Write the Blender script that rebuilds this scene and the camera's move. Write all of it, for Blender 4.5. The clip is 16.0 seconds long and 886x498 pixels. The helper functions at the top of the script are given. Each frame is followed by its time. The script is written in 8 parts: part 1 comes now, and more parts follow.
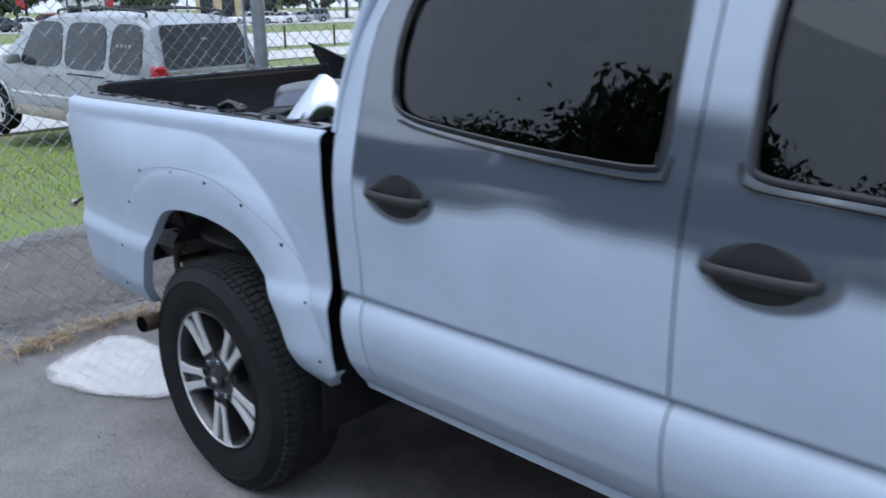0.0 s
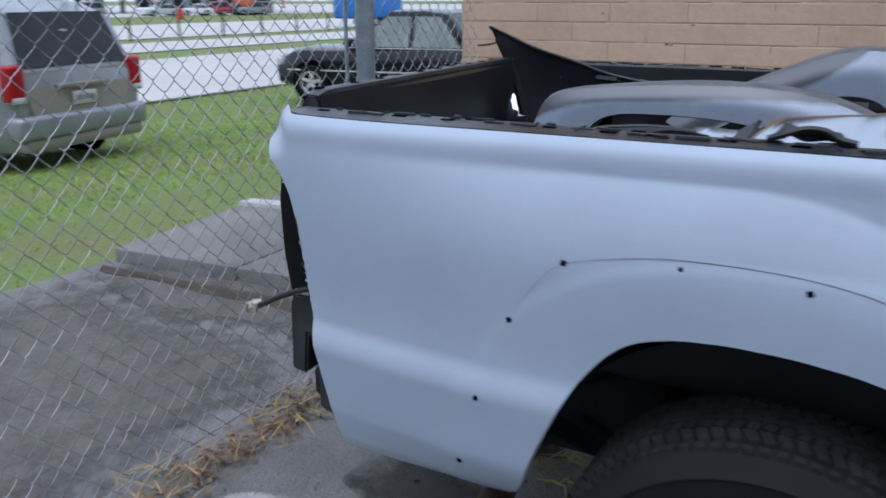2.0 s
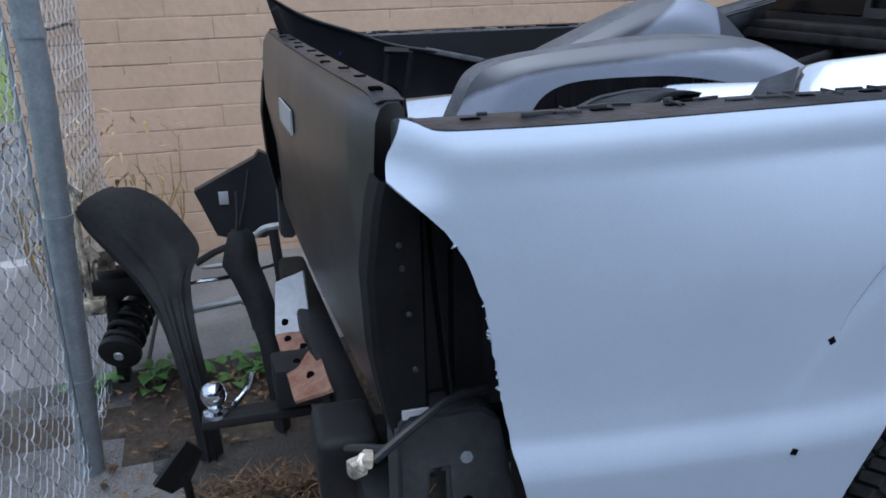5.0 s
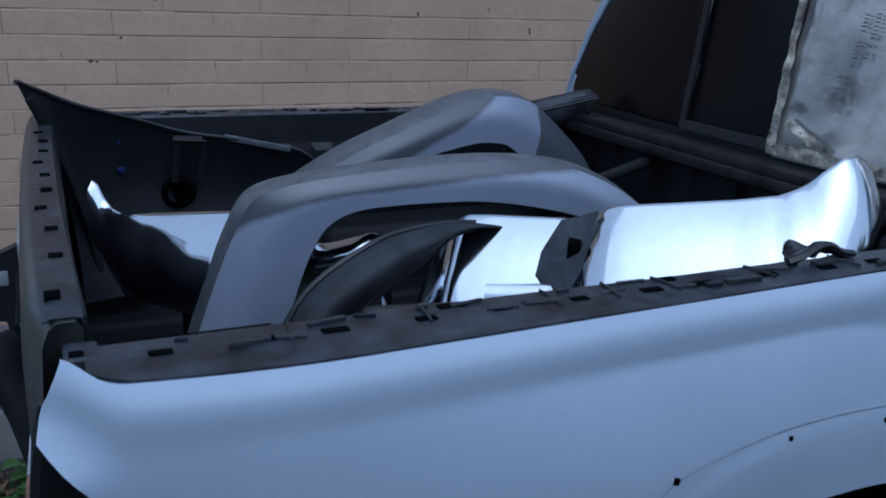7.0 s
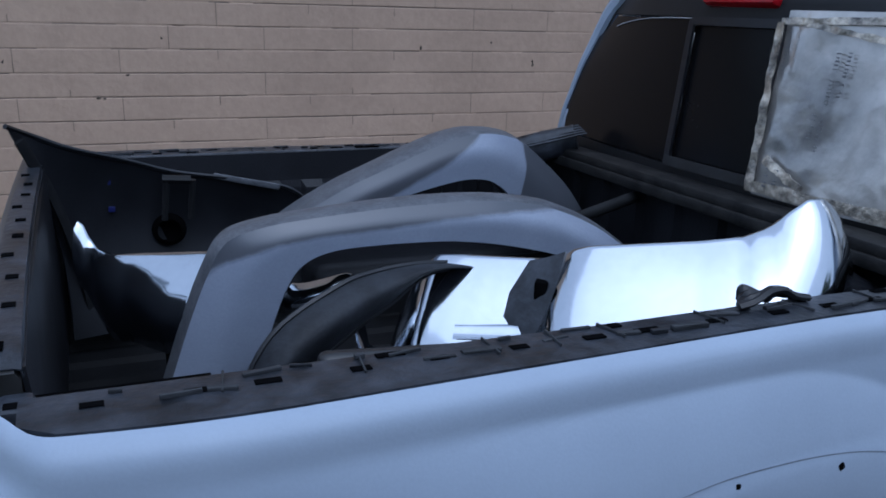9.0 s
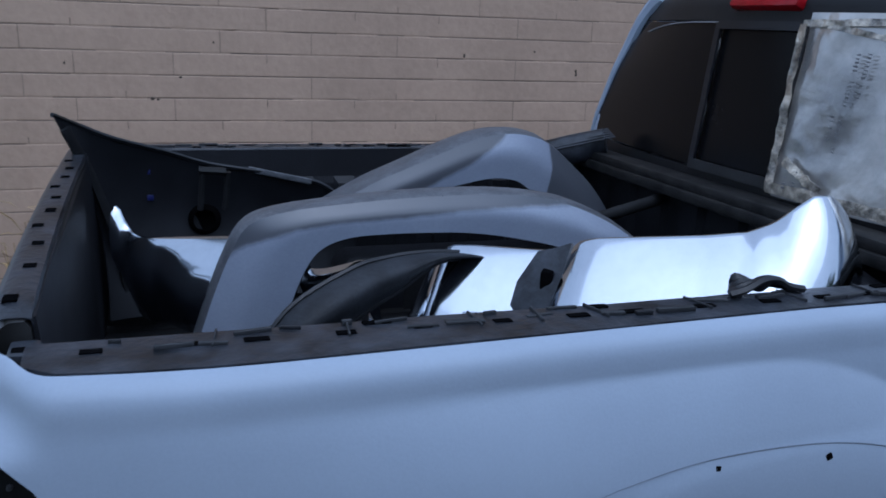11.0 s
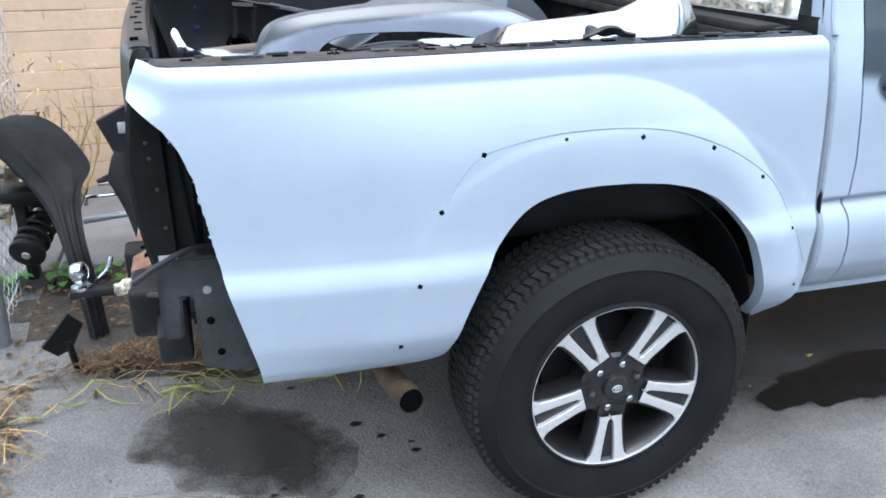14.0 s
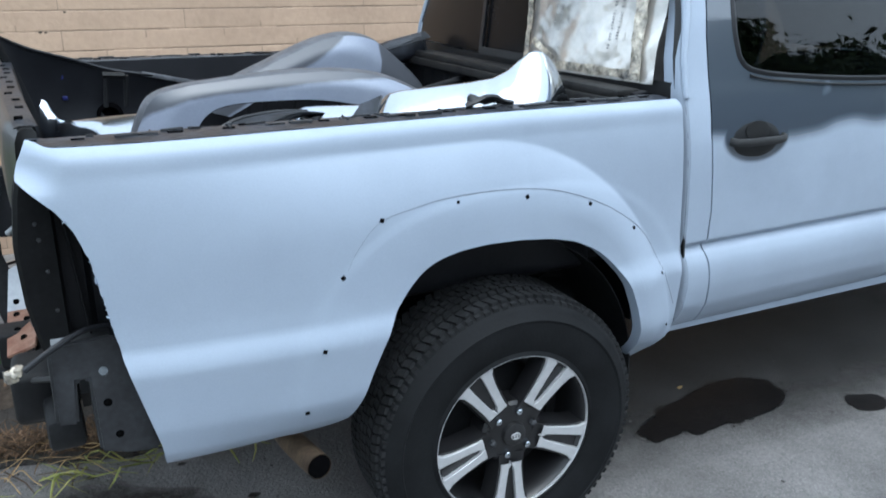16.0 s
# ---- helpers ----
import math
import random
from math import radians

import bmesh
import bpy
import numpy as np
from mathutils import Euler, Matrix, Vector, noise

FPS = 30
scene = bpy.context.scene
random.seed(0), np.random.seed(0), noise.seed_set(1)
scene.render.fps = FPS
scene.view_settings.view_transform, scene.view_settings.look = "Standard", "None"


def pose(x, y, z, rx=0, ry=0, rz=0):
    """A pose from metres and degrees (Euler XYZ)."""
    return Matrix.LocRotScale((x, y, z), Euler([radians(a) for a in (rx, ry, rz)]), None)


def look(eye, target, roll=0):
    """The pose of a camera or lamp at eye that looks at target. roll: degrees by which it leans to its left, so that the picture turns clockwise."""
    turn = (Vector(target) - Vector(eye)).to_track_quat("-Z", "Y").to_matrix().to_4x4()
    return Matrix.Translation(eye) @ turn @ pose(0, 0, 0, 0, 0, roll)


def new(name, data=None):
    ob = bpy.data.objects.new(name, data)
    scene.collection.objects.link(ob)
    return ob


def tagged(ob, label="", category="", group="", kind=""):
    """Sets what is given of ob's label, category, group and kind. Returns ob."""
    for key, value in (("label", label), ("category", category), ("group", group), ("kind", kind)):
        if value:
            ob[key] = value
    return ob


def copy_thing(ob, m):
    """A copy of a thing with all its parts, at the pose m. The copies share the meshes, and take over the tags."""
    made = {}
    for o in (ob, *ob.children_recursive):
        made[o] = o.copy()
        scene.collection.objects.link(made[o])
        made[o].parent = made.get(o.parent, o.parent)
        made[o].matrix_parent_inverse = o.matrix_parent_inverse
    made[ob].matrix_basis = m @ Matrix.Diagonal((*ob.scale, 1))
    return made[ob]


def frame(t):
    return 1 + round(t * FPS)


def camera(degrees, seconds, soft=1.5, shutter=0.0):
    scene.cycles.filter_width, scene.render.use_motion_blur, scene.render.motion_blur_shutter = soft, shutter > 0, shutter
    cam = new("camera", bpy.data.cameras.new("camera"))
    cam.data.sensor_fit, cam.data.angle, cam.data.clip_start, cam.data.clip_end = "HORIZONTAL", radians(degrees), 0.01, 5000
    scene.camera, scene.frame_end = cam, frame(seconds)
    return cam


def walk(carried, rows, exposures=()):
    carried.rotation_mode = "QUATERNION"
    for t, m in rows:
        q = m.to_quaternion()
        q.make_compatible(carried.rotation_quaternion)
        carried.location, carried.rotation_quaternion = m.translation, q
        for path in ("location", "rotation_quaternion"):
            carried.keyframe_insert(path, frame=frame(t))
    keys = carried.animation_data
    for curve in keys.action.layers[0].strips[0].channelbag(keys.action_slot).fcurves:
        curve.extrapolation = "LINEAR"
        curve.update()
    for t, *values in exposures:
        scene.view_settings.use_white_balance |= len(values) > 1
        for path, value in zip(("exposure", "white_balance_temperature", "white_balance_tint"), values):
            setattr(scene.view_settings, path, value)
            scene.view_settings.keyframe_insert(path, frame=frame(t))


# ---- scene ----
cam = camera(57.3, 16.0, 1.7, 0.4)
PATH = [
    (0, (2.155, -1.133, 1.504), (0.821, 0.241, 0.925), -1.0),
    (0.5, (1.698, -1.227, 1.491), (0.394, 0.191, 0.957), -0.3),
    (1, (1.148, -1.179, 1.468), (-0.105, 0.278, 0.915), -2.2),
    (1.5, (0.61, -1.204, 1.448), (-0.553, 0.306, 0.843), -1.2),
    (2, (0.092, -1.168, 1.422), (-0.838, 0.502, 0.834), -0.1),
    (2.5, (-0.407, -1.107, 1.424), (-1.02, 0.686, 0.783), -0.6),
    (3, (-0.78, -1.018, 1.426), (-1.185, 0.797, 0.688), -2.5),
    (3.5, (-1.128, -0.873, 1.383), (-0.948, 0.996, 0.693), -0.0),
    (3.7, (-1.226, -0.85, 1.375), (-0.896, 0.992, 0.67), 0.0),
    (5.8, (-1.2, -0.809, 1.439), (-0.682, 1.016, 0.809), -1.1),
    (6, (-1.116, -0.805, 1.464), (-0.562, 1.013, 0.838), -0.5),
    (6.1, (-1.054, -0.801, 1.443), (-0.48, 1.021, 0.852), 0.1),
    (6.5, (-0.965, -0.735, 1.506), (-0.246, 1.033, 0.91), 1.2),
    (7, (-0.972, -0.618, 1.573), (-0.212, 1.122, 0.946), 2.4),
    (7.5, (-0.964, -0.584, 1.615), (-0.208, 1.152, 0.972), 2.8),
    (8, (-0.924, -0.618, 1.624), (-0.185, 1.142, 1.027), 2.5),
    (8.2, (-0.901, -0.636, 1.623), (-0.166, 1.132, 1.045), 2.0),
    (10.5, (-0.853, -0.691, 1.584), (-0.216, 1.12, 1.022), 2.3),
    (11, (-0.814, -0.745, 1.576), (-0.234, 1.091, 1.037), 2.2),
    (11.5, (-0.834, -0.845, 1.555), (-0.338, 1.025, 1.046), 2.2),
    (12, (-0.908, -1.069, 1.541), (-0.425, 0.807, 1.045), 1.4),
    (12.5, (-0.895, -1.253, 1.516), (-0.423, 0.606, 0.949), 0.4),
    (12.7, (-0.873, -1.329, 1.501), (-0.398, 0.517, 0.895), 0.6),
    (13, (-0.825, -1.384, 1.493), (-0.348, 0.426, 0.787), 1.0),
    (13.5, (-0.818, -1.465, 1.483), (-0.349, 0.318, 0.708), 1.1),
    (14, (-0.879, -1.508, 1.48), (-0.385, 0.268, 0.704), -0.1),
    (14.5, (-0.931, -1.534, 1.491), (-0.312, 0.202, 0.714), -1.0),
    (15, (-0.956, -1.531, 1.498), (-0.211, 0.161, 0.735), -0.5),
    (15.5, (-0.958, -1.526, 1.506), (-0.159, 0.154, 0.772), 0.2),
    (16, (-0.968, -1.525, 1.525), (-0.147, 0.176, 0.867), 0.4),
]
EXPOSURES = [(0.0, 0.85, 5550, 9), (0.7, 0.91, 5550, 10), (1.6, 0.62, 5600, 10), (2.0, 0.57, 5580, 10), (2.5, 0.2, 5550, 9), (3.0, 0.58, 5520, 9), (3.6, 0.80, 5480, 9), (6.0, 0.43, 5250, 7), (6.5, 0.09, 4850, 6), (7.0, -0.12, 4750, 8), (8.2, 0.02, 4900, 10), (11.5, -0.02, 4850, 10), (12.0, 0.2, 4880, 10), (12.5, 0.66, 5100, 8), (13.0, 1.42, 5300, 6), (13.4, 1.83, 5650, 6), (14.0, 1.86, 5800, 5), (14.5, 1.92, 5950, 4), (15.0, 1.74, 5780, 4), (15.5, 1.68, 5780, 3), (16.0, 1.24, 5650, 2)]
walk(cam, [(t, look(eye, target, roll)) for t, eye, target, roll in PATH], EXPOSURES)


# ---- light ----
world = bpy.data.worlds.new("overcast_sky")
scene.world = world
world.use_nodes = True
wn = world.node_tree.nodes
wl = world.node_tree.links
SUN_EL, SUN_AZ = radians(68), radians(-95)      # azimuth counted from +x towards +y
sky = wn.new("ShaderNodeTexSky")
sky.sky_type = "NISHITA"
sky.sun_disc = False
sky.sun_elevation = SUN_EL
sky.sun_rotation = radians(90) - SUN_AZ
sky.air_density, sky.dust_density, sky.ozone_density = 1.0, 6.0, 1.0
hsv = wn.new("ShaderNodeHueSaturation")
hsv.inputs["Saturation"].default_value = 0.55
wl.new(sky.outputs[0], hsv.inputs["Color"])
cloud = wn.new("ShaderNodeMix")                  # thin even cloud over the clear sky
cloud.data_type = "RGBA"
cloud.inputs["Factor"].default_value = 0.65
cloud.inputs[7].default_value = (5.12, 5.4, 5.8, 1)
wl.new(hsv.outputs[0], cloud.inputs[6])
wl.new(cloud.outputs[2], wn["Background"].inputs[0])
wn["Background"].inputs[1].default_value = 0.15
sun = bpy.data.lights.new("sun", "SUN")
sun.energy, sun.angle, sun.color = 0.65, radians(75), (1.0, 0.97, 0.94)
sun_ob = new("sun", sun)
sun_ob.matrix_basis = look((0, 0, 30), (-math.cos(SUN_EL) * math.cos(SUN_AZ) * 10, -math.cos(SUN_EL) * math.sin(SUN_AZ) * 10, 30 - math.sin(SUN_EL) * 10))


# ---- materials ----
def lin(*c):
    """Linear colour from sRGB 0..255."""
    return tuple((v / 255 / 12.92 if v <= 10 else ((v / 255 + 0.055) / 1.055) ** 2.4) for v in c) + (1,)


def surf(name, c1, c2=None, scale=6.0, rough=0.6, rough2=None, metal=0.0, bump=0.0, bscale=60.0, fine=None, coat=0.0, spec=0.5, alpha=1.0, random_object=0.0, world_space=False, speck=0.0, edge=None, island=0.0):
    """A surface with a large-scale mottling from c1 to c2, a fine grain and a bump."""
    m = bpy.data.materials.new(name)
    m.use_nodes = True
    n, l = m.node_tree.nodes, m.node_tree.links
    b = n["Principled BSDF"]
    co = n.new("ShaderNodeNewGeometry") if world_space else n.new("ShaderNodeTexCoord")
    where = "Position" if world_space else "Object"
    big = n.new("ShaderNodeTexNoise")
    big.inputs["Scale"].default_value, big.inputs["Detail"].default_value, big.inputs["Roughness"].default_value = scale, 6, 0.62
    l.new(co.outputs[where], big.inputs["Vector"])
    small = n.new("ShaderNodeTexNoise")
    small.inputs["Scale"].default_value, small.inputs["Detail"].default_value = bscale, 4
    l.new(co.outputs[where], small.inputs["Vector"])
    ramp = n.new("ShaderNodeValToRGB")
    ramp.color_ramp.elements[0].position, ramp.color_ramp.elements[1].position = 0.34, 0.68
    c2 = c2 or tuple(v * 0.8 for v in c1[:3]) + (1,)
    ramp.color_ramp.elements[0].color, ramp.color_ramp.elements[1].color = c1, c2
    l.new(big.outputs["Fac"], ramp.inputs["Fac"])
    grain = n.new("ShaderNodeMix")
    grain.data_type, grain.blend_type = "RGBA", "MULTIPLY"
    g = 0.12 if fine is None else fine
    lo = n.new("ShaderNodeMapRange")
    lo.inputs["To Min"].default_value, lo.inputs["To Max"].default_value = 1 - 2 * g, 1 + g
    l.new(small.outputs["Fac"], lo.inputs["Value"])
    grain.inputs["Factor"].default_value = 1.0
    l.new(ramp.outputs["Color"], grain.inputs[6])
    l.new(lo.outputs["Result"], grain.inputs[7])
    out = grain.outputs[2]
    if random_object:
        info = n.new("ShaderNodeObjectInfo")
        span = n.new("ShaderNodeMapRange")
        span.inputs["To Min"].default_value, span.inputs["To Max"].default_value = 1 - random_object, 1 + random_object
        l.new(info.outputs["Random"], span.inputs["Value"])
        mul = n.new("ShaderNodeMix")
        mul.data_type, mul.blend_type = "RGBA", "MULTIPLY"
        mul.inputs["Factor"].default_value = 1.0
        l.new(out, mul.inputs[6])
        l.new(span.outputs["Result"], mul.inputs[7])
        out = mul.outputs[2]
    if island:
        geo = n.new("ShaderNodeNewGeometry")
        tone = n.new("ShaderNodeMapRange")
        tone.inputs["To Min"].default_value, tone.inputs["To Max"].default_value = 1 - island, 1 + island
        l.new(geo.outputs["Random Per Island"], tone.inputs["Value"])
        mul2 = n.new("ShaderNodeMix")
        mul2.data_type, mul2.blend_type = "RGBA", "MULTIPLY"
        mul2.inputs["Factor"].default_value = 1.0
        l.new(out, mul2.inputs[6])
        l.new(tone.outputs["Result"], mul2.inputs[7])
        out = mul2.outputs[2]
    if speck:
        dots = n.new("ShaderNodeTexNoise")
        dots.inputs["Scale"].default_value, dots.inputs["Detail"].default_value = 330, 2
        l.new(co.outputs[where], dots.inputs["Vector"])
        cut = n.new("ShaderNodeMapRange")
        cut.inputs["From Min"].default_value, cut.inputs["From Max"].default_value = 0.60, 0.72
        cut.inputs["To Max"].default_value = speck
        l.new(dots.outputs["Fac"], cut.inputs["Value"])
        pale = n.new("ShaderNodeMix")
        pale.data_type = "RGBA"
        pale.inputs[7].default_value = (0.55, 0.54, 0.53, 1)
        l.new(cut.outputs["Result"], pale.inputs["Factor"])
        l.new(out, pale.inputs[6])
        out = pale.outputs[2]
    if edge:
        uv = n.new("ShaderNodeUVMap")
        sx = n.new("ShaderNodeSeparateXYZ")
        l.new(uv.outputs["UV"], sx.inputs[0])
        rag = n.new("ShaderNodeTexNoise")
        rag.inputs["Scale"].default_value, rag.inputs["Detail"].default_value, rag.inputs["Roughness"].default_value = edge[2], 6, 0.65
        l.new(co.outputs[where], rag.inputs["Vector"])
        far_in = n.new("ShaderNodeMath")
        far_in.operation = "MULTIPLY_ADD"
        far_in.inputs[1].default_value = edge[3]
        l.new(rag.outputs["Fac"], far_in.inputs[0])
        l.new(sx.outputs["X"], far_in.inputs[2])
        fade = n.new("ShaderNodeMapRange")
        fade.interpolation_type = "SMOOTHSTEP"
        fade.inputs["From Min"].default_value, fade.inputs["From Max"].default_value = edge[0], edge[1]
        l.new(far_in.outputs[0], fade.inputs["Value"])
        l.new(fade.outputs["Result"], b.inputs["Alpha"])
    l.new(out, b.inputs["Base Color"])
    rr = n.new("ShaderNodeMapRange")
    rr.inputs["To Min"].default_value, rr.inputs["To Max"].default_value = rough, rough if rough2 is None else rough2
    l.new(big.outputs["Fac"], rr.inputs["Value"])
    l.new(rr.outputs["Result"], b.inputs["Roughness"])
    b.inputs["Metallic"].default_value = metal
    b.inputs["Specular IOR Level"].default_value = spec
    b.inputs["Coat Weight"].default_value = coat
    b.inputs["Coat Roughness"].default_value = 0.08
    b.inputs["Alpha"].default_value = alpha
    if bump:
        bp = n.new("ShaderNodeBump")
        bp.inputs["Strength"].default_value, bp.inputs["Distance"].default_value = bump, 0.01
        l.new(small.outputs["Fac"], bp.inputs["Height"])
        l.new(bp.outputs["Normal"], b.inputs["Normal"])
    return m


def glass(name, tint, rough=0.0, ior=1.45, ripple=0.0):
    m = bpy.data.materials.new(name)
    m.use_nodes = True
    b = m.node_tree.nodes["Principled BSDF"]
    b.inputs["Base Color"].default_value = tint
    b.inputs["Transmission Weight"].default_value = 1.0
    b.inputs["Roughness"].default_value, b.inputs["IOR"].default_value = rough, ior
    if ripple:
        n, l = m.node_tree.nodes, m.node_tree.links
        t = n.new("ShaderNodeTexNoise")
        t.inputs["Scale"].default_value = 14
        bp = n.new("ShaderNodeBump")
        bp.inputs["Strength"].default_value, bp.inputs["Distance"].default_value = ripple, 0.01
        co = n.new("ShaderNodeTexCoord")
        l.new(co.outputs["Object"], t.inputs["Vector"])
        l.new(t.outputs["Fac"], bp.inputs["Height"])
        l.new(bp.outputs["Normal"], b.inputs["Normal"])
    return m


def door_paint():
    """Light primer below, old dark slate paint left above, with a ragged sprayed border and patches."""
    m = surf("door_two_tone", PRIMER_A, PRIMER_B, 5, 0.42, 0.55, bump=0.03, bscale=220, fine=0.03, spec=0.45)
    n, l = m.node_tree.nodes, m.node_tree.links
    b = n["Principled BSDF"]
    light = b.inputs["Base Color"].links[0].from_socket
    co = n.new("ShaderNodeTexCoord")
    sep = n.new("ShaderNodeSeparateXYZ")
    l.new(co.outputs["Object"], sep.inputs[0])
    no = n.new("ShaderNodeTexNoise")
    no.inputs["Scale"].default_value, no.inputs["Detail"].default_value = 2.2, 2
    l.new(co.outputs["Object"], no.inputs["Vector"])
    a = n.new("ShaderNodeMath")
    a.operation = "MULTIPLY_ADD"
    a.inputs[1].default_value, a.inputs[2].default_value = 0.13, -0.065
    l.new(no.outputs["Fac"], a.inputs[0])
    fall = n.new("ShaderNodeMath")                # the border sinks towards the front
    fall.operation = "MULTIPLY_ADD"
    fall.inputs[1].default_value, fall.inputs[2].default_value = 0.015, -0.015
    l.new(sep.outputs["X"], fall.inputs[0])
    up = n.new("ShaderNodeMath")
    up.operation = "ADD"
    l.new(a.outputs[0], up.inputs[0])
    l.new(fall.outputs[0], up.inputs[1])
    a = up
    s = n.new("ShaderNodeMath")
    s.operation = "ADD"
    l.new(sep.outputs["Z"], s.inputs[0])
    l.new(a.outputs[0], s.inputs[1])
    r = n.new("ShaderNodeMapRange")
    r.interpolation_type = "SMOOTHSTEP"
    r.inputs["From Min"].default_value, r.inputs["From Max"].default_value = 1.06, 1.12
    l.new(s.outputs[0], r.inputs["Value"])
    patch = n.new("ShaderNodeTexNoise")
    patch.inputs["Scale"].default_value, patch.inputs["Detail"].default_value = 4.5, 2
    off = n.new("ShaderNodeVectorMath")
    off.inputs[1].default_value = (3.1, 1.7, 0.4)
    l.new(co.outputs["Object"], off.inputs[0])
    l.new(off.outputs[0], patch.inputs["Vector"])
    pr = n.new("ShaderNodeMapRange")
    pr.interpolation_type = "SMOOTHSTEP"
    pr.inputs["From Min"].default_value, pr.inputs["From Max"].default_value = 0.60, 0.66
    l.new(patch.outputs["Fac"], pr.inputs["Value"])
    inv = n.new("ShaderNodeMath")
    inv.operation = "MULTIPLY_ADD"
    inv.inputs[1].default_value, inv.inputs[2].default_value = -0.75, 1.0
    l.new(pr.outputs["Result"], inv.inputs[0])
    f = n.new("ShaderNodeMath")
    f.operation = "MULTIPLY"
    l.new(r.outputs["Result"], f.inputs[0])
    l.new(inv.outputs[0], f.inputs[1])
    for hx in (0.80, 1.67):                       # darker overspray round each handle
        flat = n.new("ShaderNodeVectorMath")
        flat.operation = "MULTIPLY"
        flat.inputs[1].default_value = (0.62, 0.0, 1.0)
        l.new(co.outputs["Object"], flat.inputs[0])
        dist = n.new("ShaderNodeVectorMath")
        dist.operation = "DISTANCE"
        dist.inputs[1].default_value = (hx * 0.62, 0.0, 1.09)
        l.new(flat.outputs[0], dist.inputs[0])
        near = n.new("ShaderNodeMapRange")
        near.interpolation_type = "SMOOTHSTEP"
        near.inputs["From Min"].default_value, near.inputs["From Max"].default_value = 0.085, 0.070
        l.new(dist.outputs["Value"], near.inputs["Value"])
        top = n.new("ShaderNodeMath")
        top.operation = "MAXIMUM"
        l.new(f.outputs[0], top.inputs[0])
        l.new(near.outputs["Result"], top.inputs[1])
        f = top
    # the post between the two windows is primed again
    away = n.new("ShaderNodeMath")
    away.operation = "SUBTRACT"
    away.inputs[1].default_value = 1.525
    l.new(sep.outputs["X"], away.inputs[0])
    far_off = n.new("ShaderNodeMath")
    far_off.operation = "ABSOLUTE"
    l.new(away.outputs[0], far_off.inputs[0])
    post = n.new("ShaderNodeMapRange")
    post.interpolation_type = "SMOOTHSTEP"
    post.inputs["From Min"].default_value, post.inputs["From Max"].default_value = 0.095, 0.055
    l.new(far_off.outputs[0], post.inputs["Value"])
    high = n.new("ShaderNodeMapRange")
    high.interpolation_type = "SMOOTHSTEP"
    high.inputs["From Min"].default_value, high.inputs["From Max"].default_value = 1.29, 1.36
    l.new(sep.outputs["Z"], high.inputs["Value"])
    both = n.new("ShaderNodeMath")
    both.operation = "MULTIPLY"
    l.new(post.outputs["Result"], both.inputs[0])
    l.new(high.outputs["Result"], both.inputs[1])
    keep = n.new("ShaderNodeMath")
    keep.operation = "MULTIPLY_ADD"
    keep.inputs[1].default_value, keep.inputs[2].default_value = -0.85, 1.0
    l.new(both.outputs[0], keep.inputs[0])
    left = n.new("ShaderNodeMath")
    left.operation = "MULTIPLY"
    l.new(f.outputs[0], left.inputs[0])
    l.new(keep.outputs[0], left.inputs[1])
    f = left
    mix = n.new("ShaderNodeMix")
    mix.data_type = "RGBA"
    l.new(f.outputs[0], mix.inputs["Factor"])
    l.new(light, mix.inputs[6])
    mix.inputs[7].default_value = (0.055, 0.068, 0.090, 1)
    l.new(mix.outputs[2], b.inputs["Base Color"])
    rg = n.new("ShaderNodeMapRange")
    rg.inputs["To Min"].default_value, rg.inputs["To Max"].default_value = 0.48, 0.14
    l.new(f.outputs[0], rg.inputs["Value"])
    l.new(rg.outputs["Result"], b.inputs["Roughness"])
    l.new(f.outputs[0], b.inputs["Coat Weight"])     # the old paint keeps its deep lacquer
    b.inputs["Coat Roughness"].default_value, b.inputs["Coat IOR"].default_value = 0.08, 1.8
    return m


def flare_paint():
    """Glossy slate-blue paint, dull and darker where the first texture coordinate falls below zero: dust and painted
    shading.
    """
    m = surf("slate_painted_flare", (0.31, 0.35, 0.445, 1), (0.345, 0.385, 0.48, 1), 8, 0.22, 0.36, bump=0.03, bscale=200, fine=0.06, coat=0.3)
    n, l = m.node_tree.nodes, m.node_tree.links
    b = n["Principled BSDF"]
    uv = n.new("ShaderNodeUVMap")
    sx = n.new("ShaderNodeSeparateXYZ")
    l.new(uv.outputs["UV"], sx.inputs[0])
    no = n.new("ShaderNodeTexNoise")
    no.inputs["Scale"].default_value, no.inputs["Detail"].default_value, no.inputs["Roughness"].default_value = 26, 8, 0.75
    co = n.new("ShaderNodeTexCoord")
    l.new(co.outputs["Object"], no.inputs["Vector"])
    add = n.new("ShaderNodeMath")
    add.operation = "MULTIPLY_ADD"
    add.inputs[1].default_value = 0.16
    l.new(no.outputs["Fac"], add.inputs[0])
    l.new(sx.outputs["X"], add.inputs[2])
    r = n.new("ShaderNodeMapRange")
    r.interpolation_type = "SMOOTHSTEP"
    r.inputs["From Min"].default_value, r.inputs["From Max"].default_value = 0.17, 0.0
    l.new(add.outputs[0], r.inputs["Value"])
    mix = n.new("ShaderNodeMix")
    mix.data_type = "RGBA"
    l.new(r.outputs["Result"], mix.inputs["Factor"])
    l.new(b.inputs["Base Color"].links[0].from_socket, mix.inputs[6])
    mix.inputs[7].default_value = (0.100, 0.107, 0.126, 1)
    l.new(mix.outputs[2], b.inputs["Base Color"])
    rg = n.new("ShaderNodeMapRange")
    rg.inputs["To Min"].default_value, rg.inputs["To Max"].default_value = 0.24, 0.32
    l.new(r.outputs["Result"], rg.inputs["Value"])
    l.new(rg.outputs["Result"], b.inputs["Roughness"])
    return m


